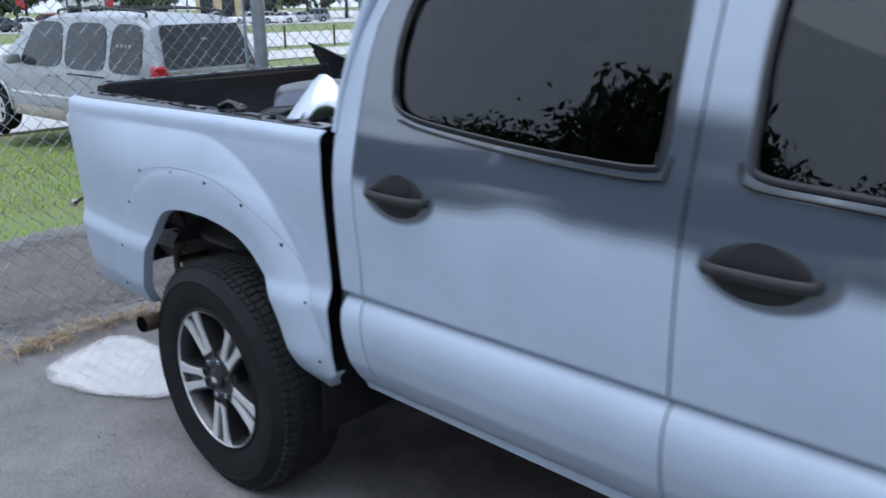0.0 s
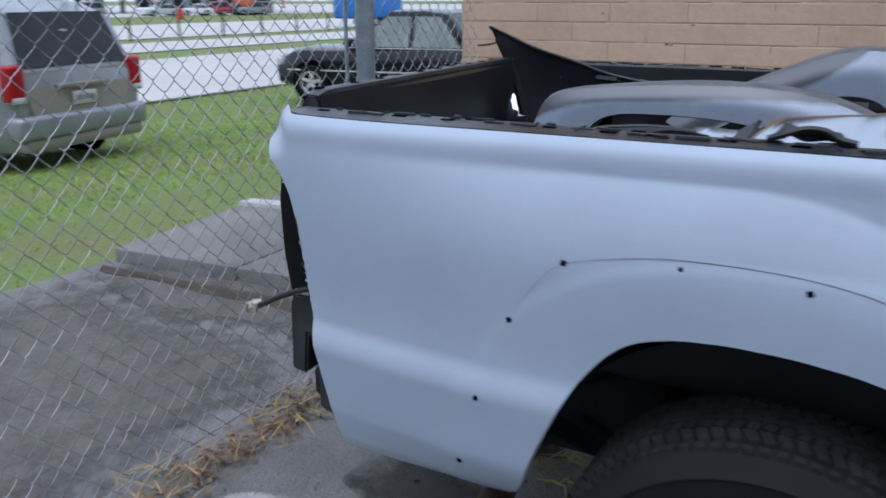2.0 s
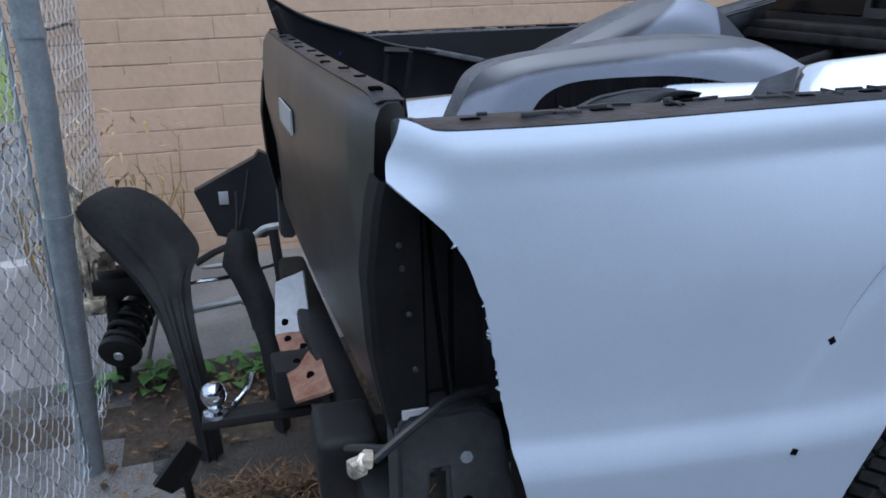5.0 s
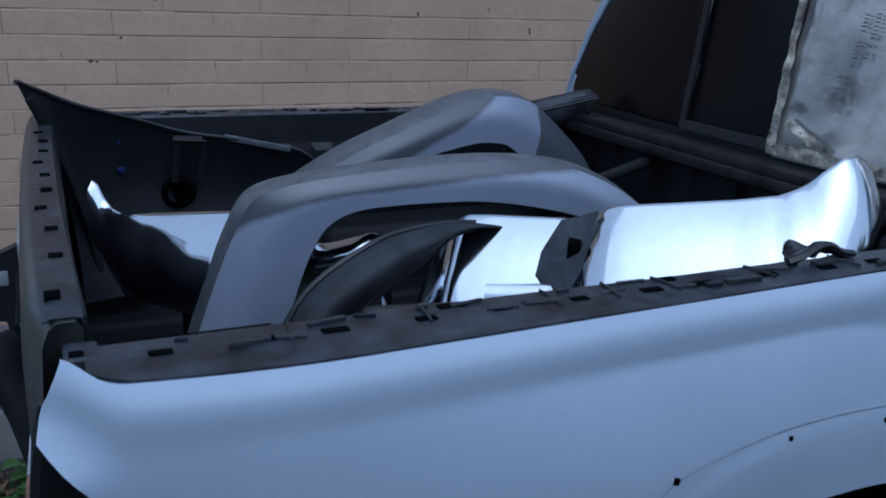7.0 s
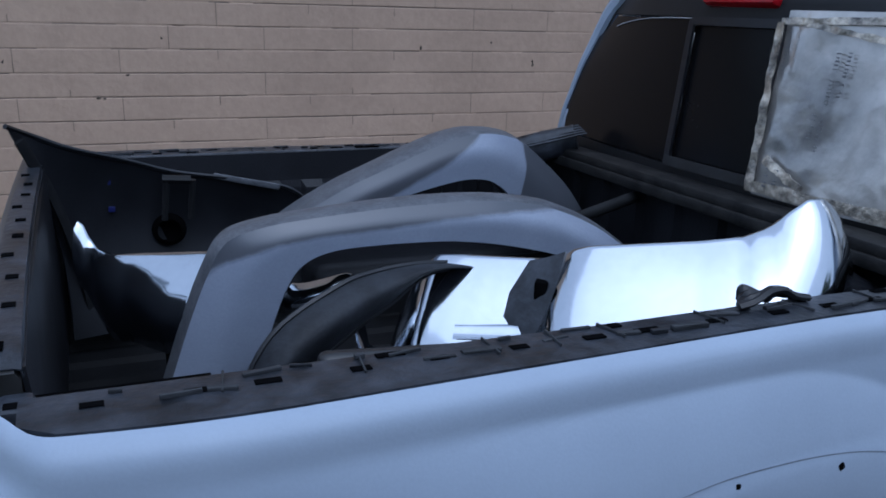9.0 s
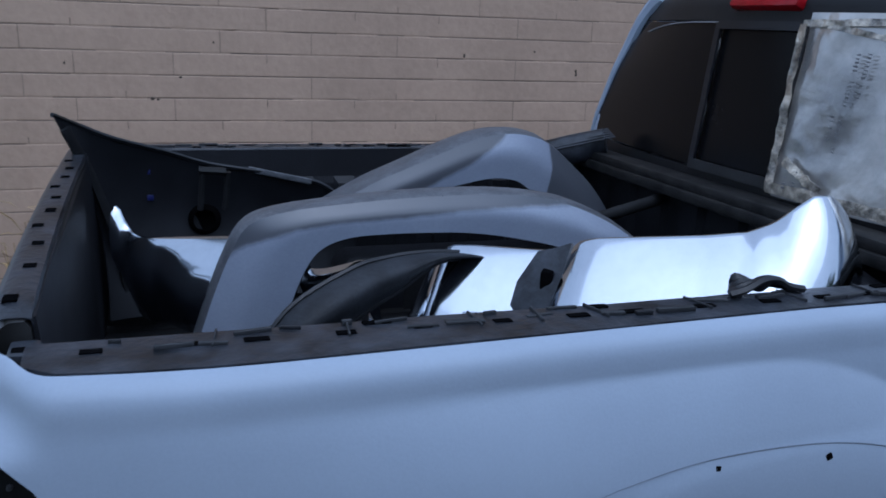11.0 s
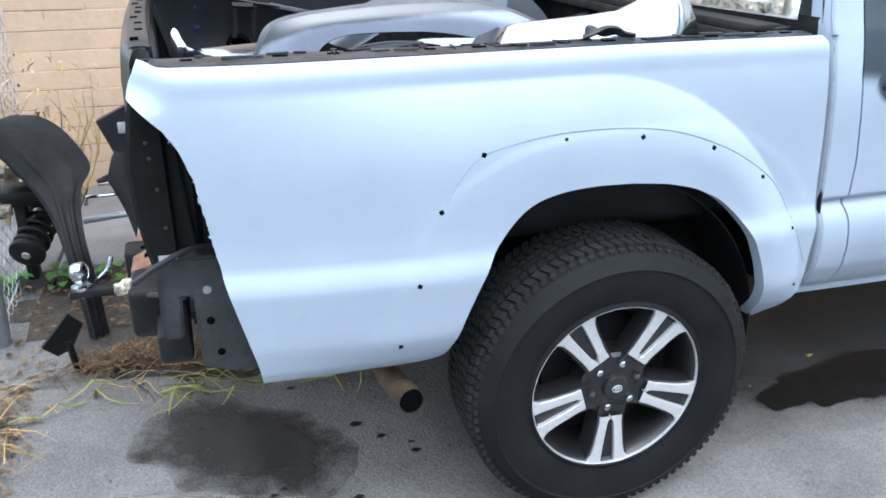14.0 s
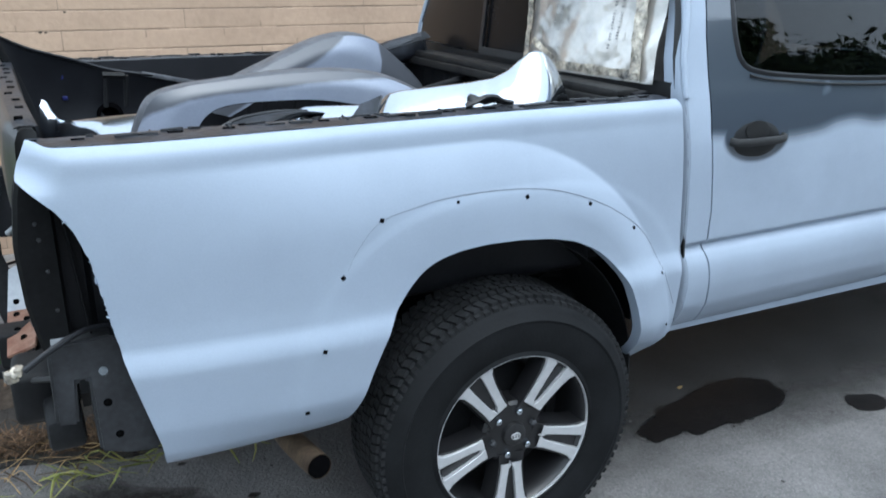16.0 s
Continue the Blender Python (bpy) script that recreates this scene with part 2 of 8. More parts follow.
PRIMER_A, PRIMER_B = (0.345, 0.403, 0.497, 1), (0.308, 0.360, 0.446, 1)
M_PRIMER = surf("primer_paint", PRIMER_A, PRIMER_B, 2.6, 0.44, 0.56, bump=0.03, bscale=220, fine=0.03, spec=0.45)
M_DOOR = door_paint()
M_SLATE = surf("dark_slate_paint", (0.013, 0.014, 0.016, 1), (0.009, 0.0095, 0.011, 1), 5, 0.42, 0.6, spec=0.35, bump=0.05, bscale=160)
M_TAILGATE = surf("dark_tailgate_paint", (0.031, 0.0295, 0.0285, 1), (0.021, 0.0205, 0.0205, 1), 4, 0.26, 0.4, bump=0.03, bscale=120, fine=0.08)
M_LINER = surf("bed_liner_black", (0.008, 0.0085, 0.011, 1), (0.016, 0.017, 0.0215, 1), 4, 0.38, 0.6, spec=0.3, bump=0.12, bscale=180)
M_RAIL = surf("scuffed_black_rail", (0.007, 0.0085, 0.012, 1), (0.046, 0.052, 0.067, 1), 16, 0.24, 0.5, bump=0.2, bscale=70, fine=0.3)
M_BLACK = surf("black_metal", (0.009, 0.0095, 0.011, 1), (0.018, 0.019, 0.021, 1), 9, 0.4, 0.7, spec=0.22, bump=0.06, bscale=90, fine=0.2)
M_DARKGREY = surf("dusty_dark_metal", (0.014, 0.0147, 0.016, 1), (0.027, 0.028, 0.030, 1), 12, 0.5, 0.8, bump=0.08, bscale=70, fine=0.2)
M_BRACKET = surf("worn_dark_steel", (0.014, 0.0155, 0.0185, 1), (0.042, 0.045, 0.052, 1), 12, 0.45, 0.75, bump=0.12, bscale=80, fine=0.25)
M_SCUFF = surf("scuffed_black_plastic", (0.012, 0.0135, 0.017, 1), (0.036, 0.040, 0.049, 1), 13, 0.45, 0.75, spec=0.3, bump=0.14, bscale=120, fine=0.2)
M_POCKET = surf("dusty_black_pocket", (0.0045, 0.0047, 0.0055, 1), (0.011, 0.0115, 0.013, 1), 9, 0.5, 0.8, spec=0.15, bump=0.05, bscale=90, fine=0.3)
# lightless black: paints the shade inside holes, slots, gaps and hollows
M_SHADEBLACK = surf("cavity_shade_black", (0.003, 0.003, 0.0035, 1), (0.005, 0.005, 0.0055, 1), 5, 0.9, spec=0.0)
M_PLASTIC = surf("black_plastic", (0.009, 0.0098, 0.0125, 1), (0.017, 0.0183, 0.023, 1), 7, 0.30, 0.5, spec=0.4, bump=0.04, bscale=240, fine=0.1)
M_DULL = surf("dull_black_plastic", (0.010, 0.0105, 0.012, 1), (0.026, 0.027, 0.030, 1), 7, 0.6, 0.85, spec=0.2, bump=0.15, bscale=60, fine=0.25)
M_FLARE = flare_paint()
M_MARK = surf("grimy_line", (0.17, 0.19, 0.22, 1), (0.27, 0.305, 0.36, 1), 9, 0.7, 0.8)
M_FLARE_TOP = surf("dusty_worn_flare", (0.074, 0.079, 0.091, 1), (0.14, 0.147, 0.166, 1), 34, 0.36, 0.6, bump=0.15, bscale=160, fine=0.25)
M_CHROME = surf("chrome", (0.57, 0.605, 0.66, 1), (0.52, 0.555, 0.61, 1), 9, 0.08, 0.15, metal=1.0, fine=0.02)
M_WHITE = surf("white_painted_bumper", (0.80, 0.83, 0.86, 1), (0.74, 0.78, 0.82, 1), 7, 0.16, 0.28, fine=0.02, coat=0.5)
M_RUBBER = surf("tyre_rubber", (0.0062, 0.0068, 0.0078, 1), (0.0125, 0.0135, 0.0152, 1), 10, 0.6, 0.85, spec=0.16, bump=0.08, bscale=140, fine=0.15)
M_TREAD = surf("dusty_tread_rubber", (0.013, 0.0138, 0.0152, 1), (0.026, 0.0272, 0.0295, 1), 12, 0.7, 0.9, spec=0.2, bump=0.1, bscale=150, fine=0.25)
M_ALLOY = surf("machined_alloy", (0.62, 0.63, 0.65, 1), (0.54, 0.55, 0.57, 1), 20, 0.3, 0.42, metal=0.45, fine=0.05)
M_GLOSSBLACK = surf("satin_black_paint", (0.008, 0.008, 0.009, 1), (0.016, 0.016, 0.018, 1), 12, 0.3, 0.5, coat=0.15)
M_RUST = surf("rusty_orange_metal", (0.20, 0.085, 0.05, 1), (0.34, 0.21, 0.155, 1), 18, 0.7, 0.9, bump=0.2, bscale=110, fine=0.3)
M_PIPE = surf("rusted_exhaust", (0.055, 0.038, 0.027, 1), (0.16, 0.115, 0.075, 1), 16, 0.5, 0.8, metal=0.4, bump=0.1, bscale=90, fine=0.25)
M_GALV = surf("galvanised_steel", (0.36, 0.40, 0.44, 1), (0.26, 0.30, 0.34, 1), 18, 0.4, 0.6, metal=0.6, bump=0.05, bscale=120, fine=0.15)
M_WIRE = surf("galvanised_wire", (0.38, 0.40, 0.43, 1), (0.22, 0.235, 0.26, 1), 9, 0.45, 0.65, metal=0.35)
M_GREYMETAL = surf("light_grey_metal", (0.40, 0.42, 0.45, 1), (0.32, 0.34, 0.37, 1), 14, 0.35, 0.6, metal=0.2, fine=0.15)
M_CONCRETE = surf("old_concrete", (0.21, 0.20, 0.195, 1), (0.13, 0.125, 0.122, 1), 3.0, 0.85, 0.95, bump=0.3, bscale=70, fine=0.2)
M_PAVE = surf("worn_pavement", (0.222, 0.215, 0.212, 1), (0.124, 0.120, 0.119, 1), 2.3, 0.66, 0.9, bump=0.7, bscale=120, fine=0.36, speck=0.48)
M_SOIL = surf("dark_soil", (0.045, 0.034, 0.026, 1), (0.085, 0.066, 0.05, 1), 5, 0.9, 1.0, bump=0.8, bscale=45, fine=0.4)
M_GROUND = surf("lawn_soil", (0.13, 0.21, 0.04, 1), (0.17, 0.165, 0.07, 1), 0.7, 0.95, 1.0, bump=0.6, bscale=30, fine=0.3)
M_ROAD = surf("pale_road", (0.46, 0.45, 0.44, 1), (0.38, 0.37, 0.365, 1), 0.35, 0.7, 0.85, bump=0.2, bscale=40, fine=0.12)
M_BLADE = surf("grass_blade", (0.21, 0.38, 0.035, 1), (0.37, 0.46, 0.085, 1), 1.1, 0.6, 0.8, fine=0.3, island=0.4)
M_STRAW = surf("dry_straw", (0.46, 0.33, 0.15, 1), (0.27, 0.175, 0.075, 1), 25, 0.8, 0.9, fine=0.3, island=0.5)
M_DUSTYRAIL = surf("dusty_black_rail", (0.007, 0.0072, 0.0078, 1), (0.034, 0.033, 0.032, 1), 16, 0.4, 0.65, spec=0.25, bump=0.1, bscale=90, fine=0.2)
M_DIRT = surf("thin_brown_dirt", (0.100, 0.089, 0.079, 1), (0.15, 0.136, 0.126, 1), 6, 0.85, 0.95, bump=0.5, bscale=60, fine=0.4, edge=(0.50, 0.98, 8, 1.0))
M_NEEDLE = surf("dead_brown_stems", (0.19, 0.118, 0.062, 1), (0.085, 0.052, 0.03, 1), 25, 0.8, 0.9, fine=0.3, island=0.6)
M_GRIT = surf("dark_grit", (0.05, 0.048, 0.047, 1), (0.12, 0.115, 0.11, 1), 20, 0.8, 0.9, island=0.6)
M_LEAF = surf("fallen_leaf", (0.09, 0.054, 0.032, 1), (0.22, 0.14, 0.08, 1), 30, 0.8, 0.9, fine=0.3, island=0.6)
M_YGRASS = surf("yellowing_grass", (0.22, 0.27, 0.06, 1), (0.34, 0.30, 0.10, 1), 20, 0.6, 0.8, fine=0.2)
M_GREENLEAF = surf("weed_leaf", (0.06, 0.15, 0.03, 1), (0.10, 0.22, 0.05, 1), 18, 0.5, 0.7, fine=0.2)
M_BLOCK = surf("beige_painted_block", (0.525, 0.376, 0.268, 1), (0.455, 0.324, 0.230, 1), 2.2, 0.6, 0.8, bump=0.2, bscale=38, fine=0.07, random_object=0.03, world_space=True)
M_JOINT = surf("painted_joint", (0.36, 0.27, 0.205, 1), (0.15, 0.112, 0.085, 1), 2.6, 0.85, 0.95, bump=0.3, bscale=60)
M_WET = surf("wet_asphalt_stain", (0.020, 0.019, 0.019, 1), (0.040, 0.038, 0.036, 1), 9, 0.35, 0.75, bump=0.25, bscale=110, fine=0.25, edge=(0.34, 1.30, 11, 1.25))
M_DARKGROUND = surf("dark_ground", (0.026, 0.024, 0.022, 1), (0.055, 0.050, 0.046, 1), 8, 0.5, 0.85, bump=0.5, bscale=90, fine=0.35, edge=(0.15, 0.62, 7, 0.8))
# dark soft-edged colour that paints the shade under the truck
M_UNDERSHADE = surf("old_oil_stain", (0.040, 0.039, 0.039, 1), (0.072, 0.070, 0.070, 1), 2.4, 0.6, 0.85, bump=0.5, bscale=120, fine=0.35, edge=(0.22, 1.05, 2.5, 0.7))
M_OIL = surf("black_oil", (0.005, 0.005, 0.006, 1), (0.010, 0.010, 0.011, 1), 14, 0.2, 0.6, spec=0.3, bump=0.2, bscale=110, fine=0.2, edge=(0.34, 0.38, 16, 0.62))
# pale half-metal colour strengthens the sky's reflection beyond that of plain water
M_GLAREWATER = surf("water_with_painted_glare", (0.60, 0.56, 0.53, 1), (0.47, 0.44, 0.43, 1), 5, 0.02, 0.09, metal=0.62, fine=0.05, edge=(0.12, 0.36, 5, 0.40))
M_RED = surf("red_lamp_plastic", (0.40, 0.007, 0.014, 1), (0.28, 0.005, 0.01, 1), 20, 0.2, 0.3, coat=0.1, spec=0.3)
M_LENS = surf("clear_lamp_plastic", (0.55, 0.56, 0.58, 1), (0.45, 0.46, 0.48, 1), 20, 0.1, 0.2, coat=0.5)
M_VAN = surf("silver_van_paint", (0.29, 0.31, 0.335, 1), (0.24, 0.26, 0.28, 1), 2, 0.25, 0.4, metal=0.35, coat=0.4, fine=0.03)
M_TAN = surf("tan_lower_paint", (0.30, 0.27, 0.235, 1), (0.26, 0.235, 0.205, 1), 3, 0.35, 0.5, metal=0.2, fine=0.05)
M_BLUEBLACK = surf("black_car_paint", (0.005, 0.0055, 0.008, 1), (0.008, 0.0085, 0.011, 1), 3, 0.12, 0.2, spec=0.35, coat=0.15)
M_TINT = glass("tinted_glass", (0.04, 0.046, 0.052, 1), 0.0, 1.47)
M_CARGLASS = surf("dark_car_glass", (0.012, 0.015, 0.018, 1), (0.022, 0.027, 0.031, 1), 3, 0.03, 0.06, spec=0.3)
M_PALEGLASS = surf("green_tinted_car_glass", (0.17, 0.205, 0.20, 1), (0.07, 0.085, 0.085, 1), 2.2, 0.03, 0.08, spec=0.6, coat=0.5)
M_REARGLASS = surf("blacked_rear_glass", (0.004, 0.0042, 0.005, 1), (0.007, 0.0072, 0.0085, 1), 4, 0.2, 0.32, fine=0.1, spec=0.15)
M_SEAT = surf("grey_seat_fabric", (0.22, 0.22, 0.22, 1), (0.15, 0.15, 0.155, 1), 12, 0.9, bump=0.2, bscale=160)
# warm pale to grey mottling paints highlights on the clear film
M_FILM = surf("film_with_painted_glare", (0.68, 0.65, 0.60, 1), (0.18, 0.185, 0.19, 1), 3.4, 0.06, 0.24, spec=1.0, fine=0.03, coat=1.0, bump=0.34, bscale=13)
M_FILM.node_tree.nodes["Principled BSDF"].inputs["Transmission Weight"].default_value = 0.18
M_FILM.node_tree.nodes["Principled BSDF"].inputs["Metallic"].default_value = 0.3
# cream and near-black flecks paint the glints on crinkled tape and foil
M_GLINTWRAP = surf("wrap_with_painted_glints", (0.80, 0.72, 0.58, 1), (0.06, 0.058, 0.055, 1), 22, 0.05, 0.2, metal=0.3, fine=0.3, coat=0.8, bump=0.8, bscale=45)
M_DROP = glass("rain_drop", (1, 1, 1, 1), 0.0, 1.33)
M_LABEL = surf("printed_label", (0.16, 0.16, 0.165, 1), None, 20, 0.6)
M_BARK = surf("tree_bark", (0.10, 0.075, 0.055, 1), (0.06, 0.045, 0.035, 1), 6, 0.9, bump=0.8, bscale=18)
M_CROWN = surf("tree_leaves", (0.030, 0.060, 0.018, 1), (0.055, 0.085, 0.028, 1), 0.7, 0.6, 0.8, fine=0.3)
M_SHOPWALL = surf("yellow_stucco", (0.50, 0.42, 0.24, 1), (0.44, 0.37, 0.21, 1), 0.4, 0.85, bump=0.1, bscale=10)
M_GREYWALL = surf("blue_grey_shopfront", (0.20, 0.23, 0.27, 1), (0.16, 0.18, 0.21, 1), 0.3, 0.5)
M_REDBAND = surf("red_fascia", (0.45, 0.03, 0.03, 1), (0.38, 0.025, 0.025, 1), 0.5, 0.5)
M_PALEWALL = surf("pale_wall", (0.62, 0.63, 0.62, 1), (0.55, 0.56, 0.55, 1), 0.4, 0.8)
M_ORANGE = surf("orange_machine_paint", (0.50, 0.12, 0.04, 1), (0.40, 0.09, 0.03, 1), 2, 0.5)
M_BLUE = surf("bright_blue_paint", (0.03, 0.16, 0.5, 1), (0.025, 0.13, 0.42, 1), 2, 0.4)
M_CLIP = surf("dark_blue_clip", (0.008, 0.012, 0.10, 1), (0.006, 0.010, 0.08, 1), 9, 0.5)
CAR_PAINTS = [surf("far_car_" + nm, c, None, 1.5, 0.25, 0.4, coat=0.4) for nm, c in (("white", (0.72, 0.73, 0.75, 1)), ("silver", (0.42, 0.44, 0.46, 1)), ("red", (0.36, 0.03, 0.04, 1)), ("dark", (0.03, 0.033, 0.04, 1)), ("grey", (0.2, 0.21, 0.23, 1)))]


# ---- mesh helpers ----
def part(name, bm, material, parent=None, label="", smooth=True, angle=40):
    """Links a bmesh as one mesh object, under a thing or a part where parent is given."""
    me = bpy.data.meshes.new(name)
    bm.normal_update()
    bm.to_mesh(me)
    bm.free()
    mats = material if isinstance(material, (list, tuple)) else [material]
    for m in mats:
        me.materials.append(m)
    if smooth:
        me.shade_smooth()
        me.set_sharp_from_angle(angle=radians(angle))
    ob = new(name, me)
    if parent is not None:
        ob.parent = parent
        if parent.parent is None:
            ob.matrix_parent_inverse = parent.matrix_basis.inverted()
    if label:
        ob["label"] = label
    return ob


def thing(name, label, category, at=(0, 0, 0), group="", kind=""):
    ob = new(name)
    ob.empty_display_size = 0.1
    ob.matrix_basis = Matrix.Translation(at)
    return tagged(ob, label, category, group, kind)


def box(bm, lo, hi, bevel=0.0, m=None, seg=2):
    """An axis-aligned box from corner lo to corner hi, with rounded edges, moved by m."""
    c = [(a + b) / 2 for a, b in zip(lo, hi)]
    s = [abs(b - a) for a, b in zip(lo, hi)]
    r = bmesh.ops.create_cube(bm, size=1.0)
    vs = r["verts"]
    bmesh.ops.scale(bm, vec=s, verts=vs)
    bmesh.ops.translate(bm, vec=c, verts=vs)
    if bevel:
        es = list({e for v in vs for e in v.link_edges})
        o = bmesh.ops.bevel(bm, geom=es, offset=min(bevel, min(s) * 0.45), segments=seg, affect="EDGES", profile=0.5)
        vs = list({v for f in o["faces"] for v in f.verts} | {v for v in vs if v.is_valid})
    if m is not None:
        bmesh.ops.transform(bm, matrix=m, verts=vs)
    return vs


def tube(bm, pts, r, n=8, caps=True, flat=1.0):
    """A tube along pts; r is one radius or a radius a point; flat squeezes it along its second axis."""
    pts = [Vector(p) for p in pts]
    rs = r if isinstance(r, (list, tuple)) else [r] * len(pts)
    rings, up = [], None
    for i, p in enumerate(pts):
        d = (pts[min(i + 1, len(pts) - 1)] - pts[max(i - 1, 0)]).normalized()
        if up is None:
            up = Vector((0, 0, 1)) if abs(d.z) < 0.9 else Vector((1, 0, 0))
        side = d.cross(up)
        side = side.normalized() if side.length > 1e-6 else Vector((1, 0, 0))
        up = side.cross(d).normalized()
        rings.append([bm.verts.new(p + (side * math.cos(a) * flat + up * math.sin(a)) * rs[i]) for a in (2 * math.pi * k / n for k in range(n))])
    for a, b in zip(rings, rings[1:]):
        for k in range(n):
            bm.faces.new((a[k], a[(k + 1) % n], b[(k + 1) % n], b[k]))
    if caps and n > 2:
        bm.faces.new(rings[0][::-1])
        bm.faces.new(rings[-1])
    return [v for ring in rings for v in ring]


def lathe(bm, profile, n=48, m=None):
    """Turns (radius, height) points round the y axis."""
    vs, rings = [], []
    for r, h in profile:
        ring = [bm.verts.new((r * math.cos(2 * math.pi * k / n), h, r * math.sin(2 * math.pi * k / n))) for k in range(n)]
        rings.append(ring)
        vs += ring
    for a, b in zip(rings, rings[1:]):
        for k in range(n):
            bm.faces.new((a[k], a[(k + 1) % n], b[(k + 1) % n], b[k]))
    if m is not None:
        bmesh.ops.transform(bm, matrix=m, verts=vs)
    return rings


def sheet(bm, rows, keep=None, flip=False):
    """A quad sheet from rows of points; keep(i, j) says which cells stay."""
    vs = [[bm.verts.new(p) for p in row] for row in rows]
    for i in range(len(vs) - 1):
        for j in range(len(vs[0]) - 1):
            if keep is None or keep(i, j):
                q = (vs[i][j], vs[i][j + 1], vs[i + 1][j + 1], vs[i + 1][j])
                bm.faces.new(q[::-1] if flip else q)
    return vs


def thicken(bm, t):
    """Gives an open sheet a thickness t against its normals."""
    bm.normal_update()
    bmesh.ops.solidify(bm, geom=bm.faces[:], thickness=t)


def curve_at(x, pts):
    """Linear interpolation through (x, y) points."""
    if x <= pts[0][0]:
        return pts[0][1]
    for (a, b), (c, d) in zip(pts, pts[1:]):
        if x <= c:
            return b + (d - b) * (x - a) / (c - a)
    return pts[-1][1]


def smooth01(v, a, b):
    v = min(1.0, max(0.0, (v - a) / (b - a)))
    return v * v * (3 - 2 * v)


def spline(pts, n):
    """Catmull-Rom through pts, n steps a span."""
    p = [Vector(q) for q in pts]
    p = [p[0] * 2 - p[1]] + p + [p[-1] * 2 - p[-2]]
    out = []
    for i in range(1, len(p) - 2):
        for k in range(n):
            t = k / n
            out.append(0.5 * (2 * p[i] + (p[i + 1] - p[i - 1]) * t + (2 * p[i - 1] - 5 * p[i] + 4 * p[i + 1] - p[i + 2]) * t * t + (3 * p[i] - p[i - 1] - 3 * p[i + 1] + p[i + 2]) * t ** 3))
    return out + [p[-2]]


def blade(bm, p, d, length, width, bend):
    """One narrow leaf of grass or straw: a bent strip of two quads."""
    p, d = Vector(p), Vector(d).normalized()
    side = d.cross(Vector((0, 0, 1)))
    side = (side.normalized() if side.length > 1e-4 else Vector((1, 0, 0))) * width / 2
    a = p
    b = p + d * length * 0.55
    c = p + d * length + Vector((0, 0, -bend * length))
    v = [bm.verts.new(q) for q in (a - side, a + side, b - side * 0.8, b + side * 0.8, c)]
    bm.faces.new((v[0], v[1], v[3], v[2]))
    bm.faces.new((v[2], v[3], v[4]))


# ---- ground, pavement, walls ----
WALL_Y, FENCE_X, POST_Y, CORNER_X = 3.066, -1.69, 1.44, -2.14


def gz(x, y):
    """Height of the natural ground: level by the truck, falling to the street."""
    return -0.5 * smooth01(-x, 3.4, 12.5) - 0.2 * smooth01(y, 5, 12) * smooth01(-x, 3.4, 6) * (1 - smooth01(-x, 8, 13))


def steps(a, b, first, grow):
    out, d = [a], first
    while out[-1] < b:
        out.append(out[-1] + d)
        d *= grow
    return out


def ground_axis():
    right = steps(0, 900, 0.8, 1.22)
    return [-v for v in right[:0:-1]] + right


bm = bmesh.new()
gx = [v - 5 for v in ground_axis()]
gy = [v + 4 for v in ground_axis()]
sheet(bm, [[(x, y, gz(x, y) - 0.035) for x in gx] for y in gy])
tagged(part("ground", bm, M_GROUND), "uneven lawn and bare soil sloping to the street", "ground", kind="structure")


def strip(name, x0, x1, y0, y1, lift, material, label, step=0.6, rough_edge=0.0, wob=0.004, kind="structure", category="pavement"):
    """A paved sheet that follows the ground."""
    bm = bmesh.new()
    nx, ny = max(2, int(abs(x1 - x0) / step)), max(2, int(abs(y1 - y0) / step))
    rows = []
    for j in range(ny + 1):
        y = y0 + (y1 - y0) * j / ny
        row = []
        for i in range(nx + 1):
            x = x0 + (x1 - x0) * i / nx
            if i == 0 and rough_edge:
                x += rough_edge * noise.noise((y * 1.7, 3.3, 0))
            row.append((x, y, gz(x, y) + lift + wob * noise.noise((x * 1.3, y * 1.3, 1.7))))
        rows.append(row)
    sheet(bm, rows)
    thicken(bm, 0.03)
    return tagged(part(name, bm, material), label, category, kind=kind)


strip("pavement", -3.72, 16, -16, 2.12, 0.004, M_PAVE, "worn grey pavement with damp stains beside the truck", 0.15, 0.16)
strip("pavement_behind_slab", -3.95, CORNER_X - 0.02, 2.95, 8.2, 0.0, M_PAVE, "grey pavement beyond the concrete slab", 0.2, 0.1)
for nm, x0, x1, lift, mat, lab in (("road", -22, -12.8, 0.02, M_ROAD, "pale concrete street beyond the grass verge"), ("pavement_far", -31, -25.5, 0.02, M_ROAD, "pale footway between two grass strips"), ("road_far", -54, -34.5, 0.02, M_ROAD, "wide pale road seen far off"), ("car_park", -260, -80, 0.03, M_ROAD, "pale far car park full of cars")):
    strip(nm, x0, x1, -160, 320, lift, mat, lab, 4.0, 0.0, 0.0, category="road" if "road" in nm else "pavement")

# concrete slab along the building
bm = bmesh.new()
for a, b in ((-3.66, -2.82), (-2.81, -1.62), (-1.61, -0.3), (-0.29, 1.1), (1.11, 2.4)):
    vs = box(bm, (a, 1.95, -0.12), (b, WALL_Y + 0.02, 0.085), 0.012)
    for v in vs:
        if v.co.y < 2.5:
            v.co.y += 0.08 * (v.co.x + 1.17)
        elif v.co.x < CORNER_X:
            v.co.y = 2.87 + 0.2 * (v.co.x + 3.55) + (v.co.y - WALL_Y - 0.02)
        if v.co.x < -3.4:
            v.co.x += 0.06 * (1.76 - v.co.y)
tagged(part("pavement_slab", bm, M_CONCRETE), "raised concrete walkway slab along the building", "walkway", kind="structure")
bm = bmesh.new()
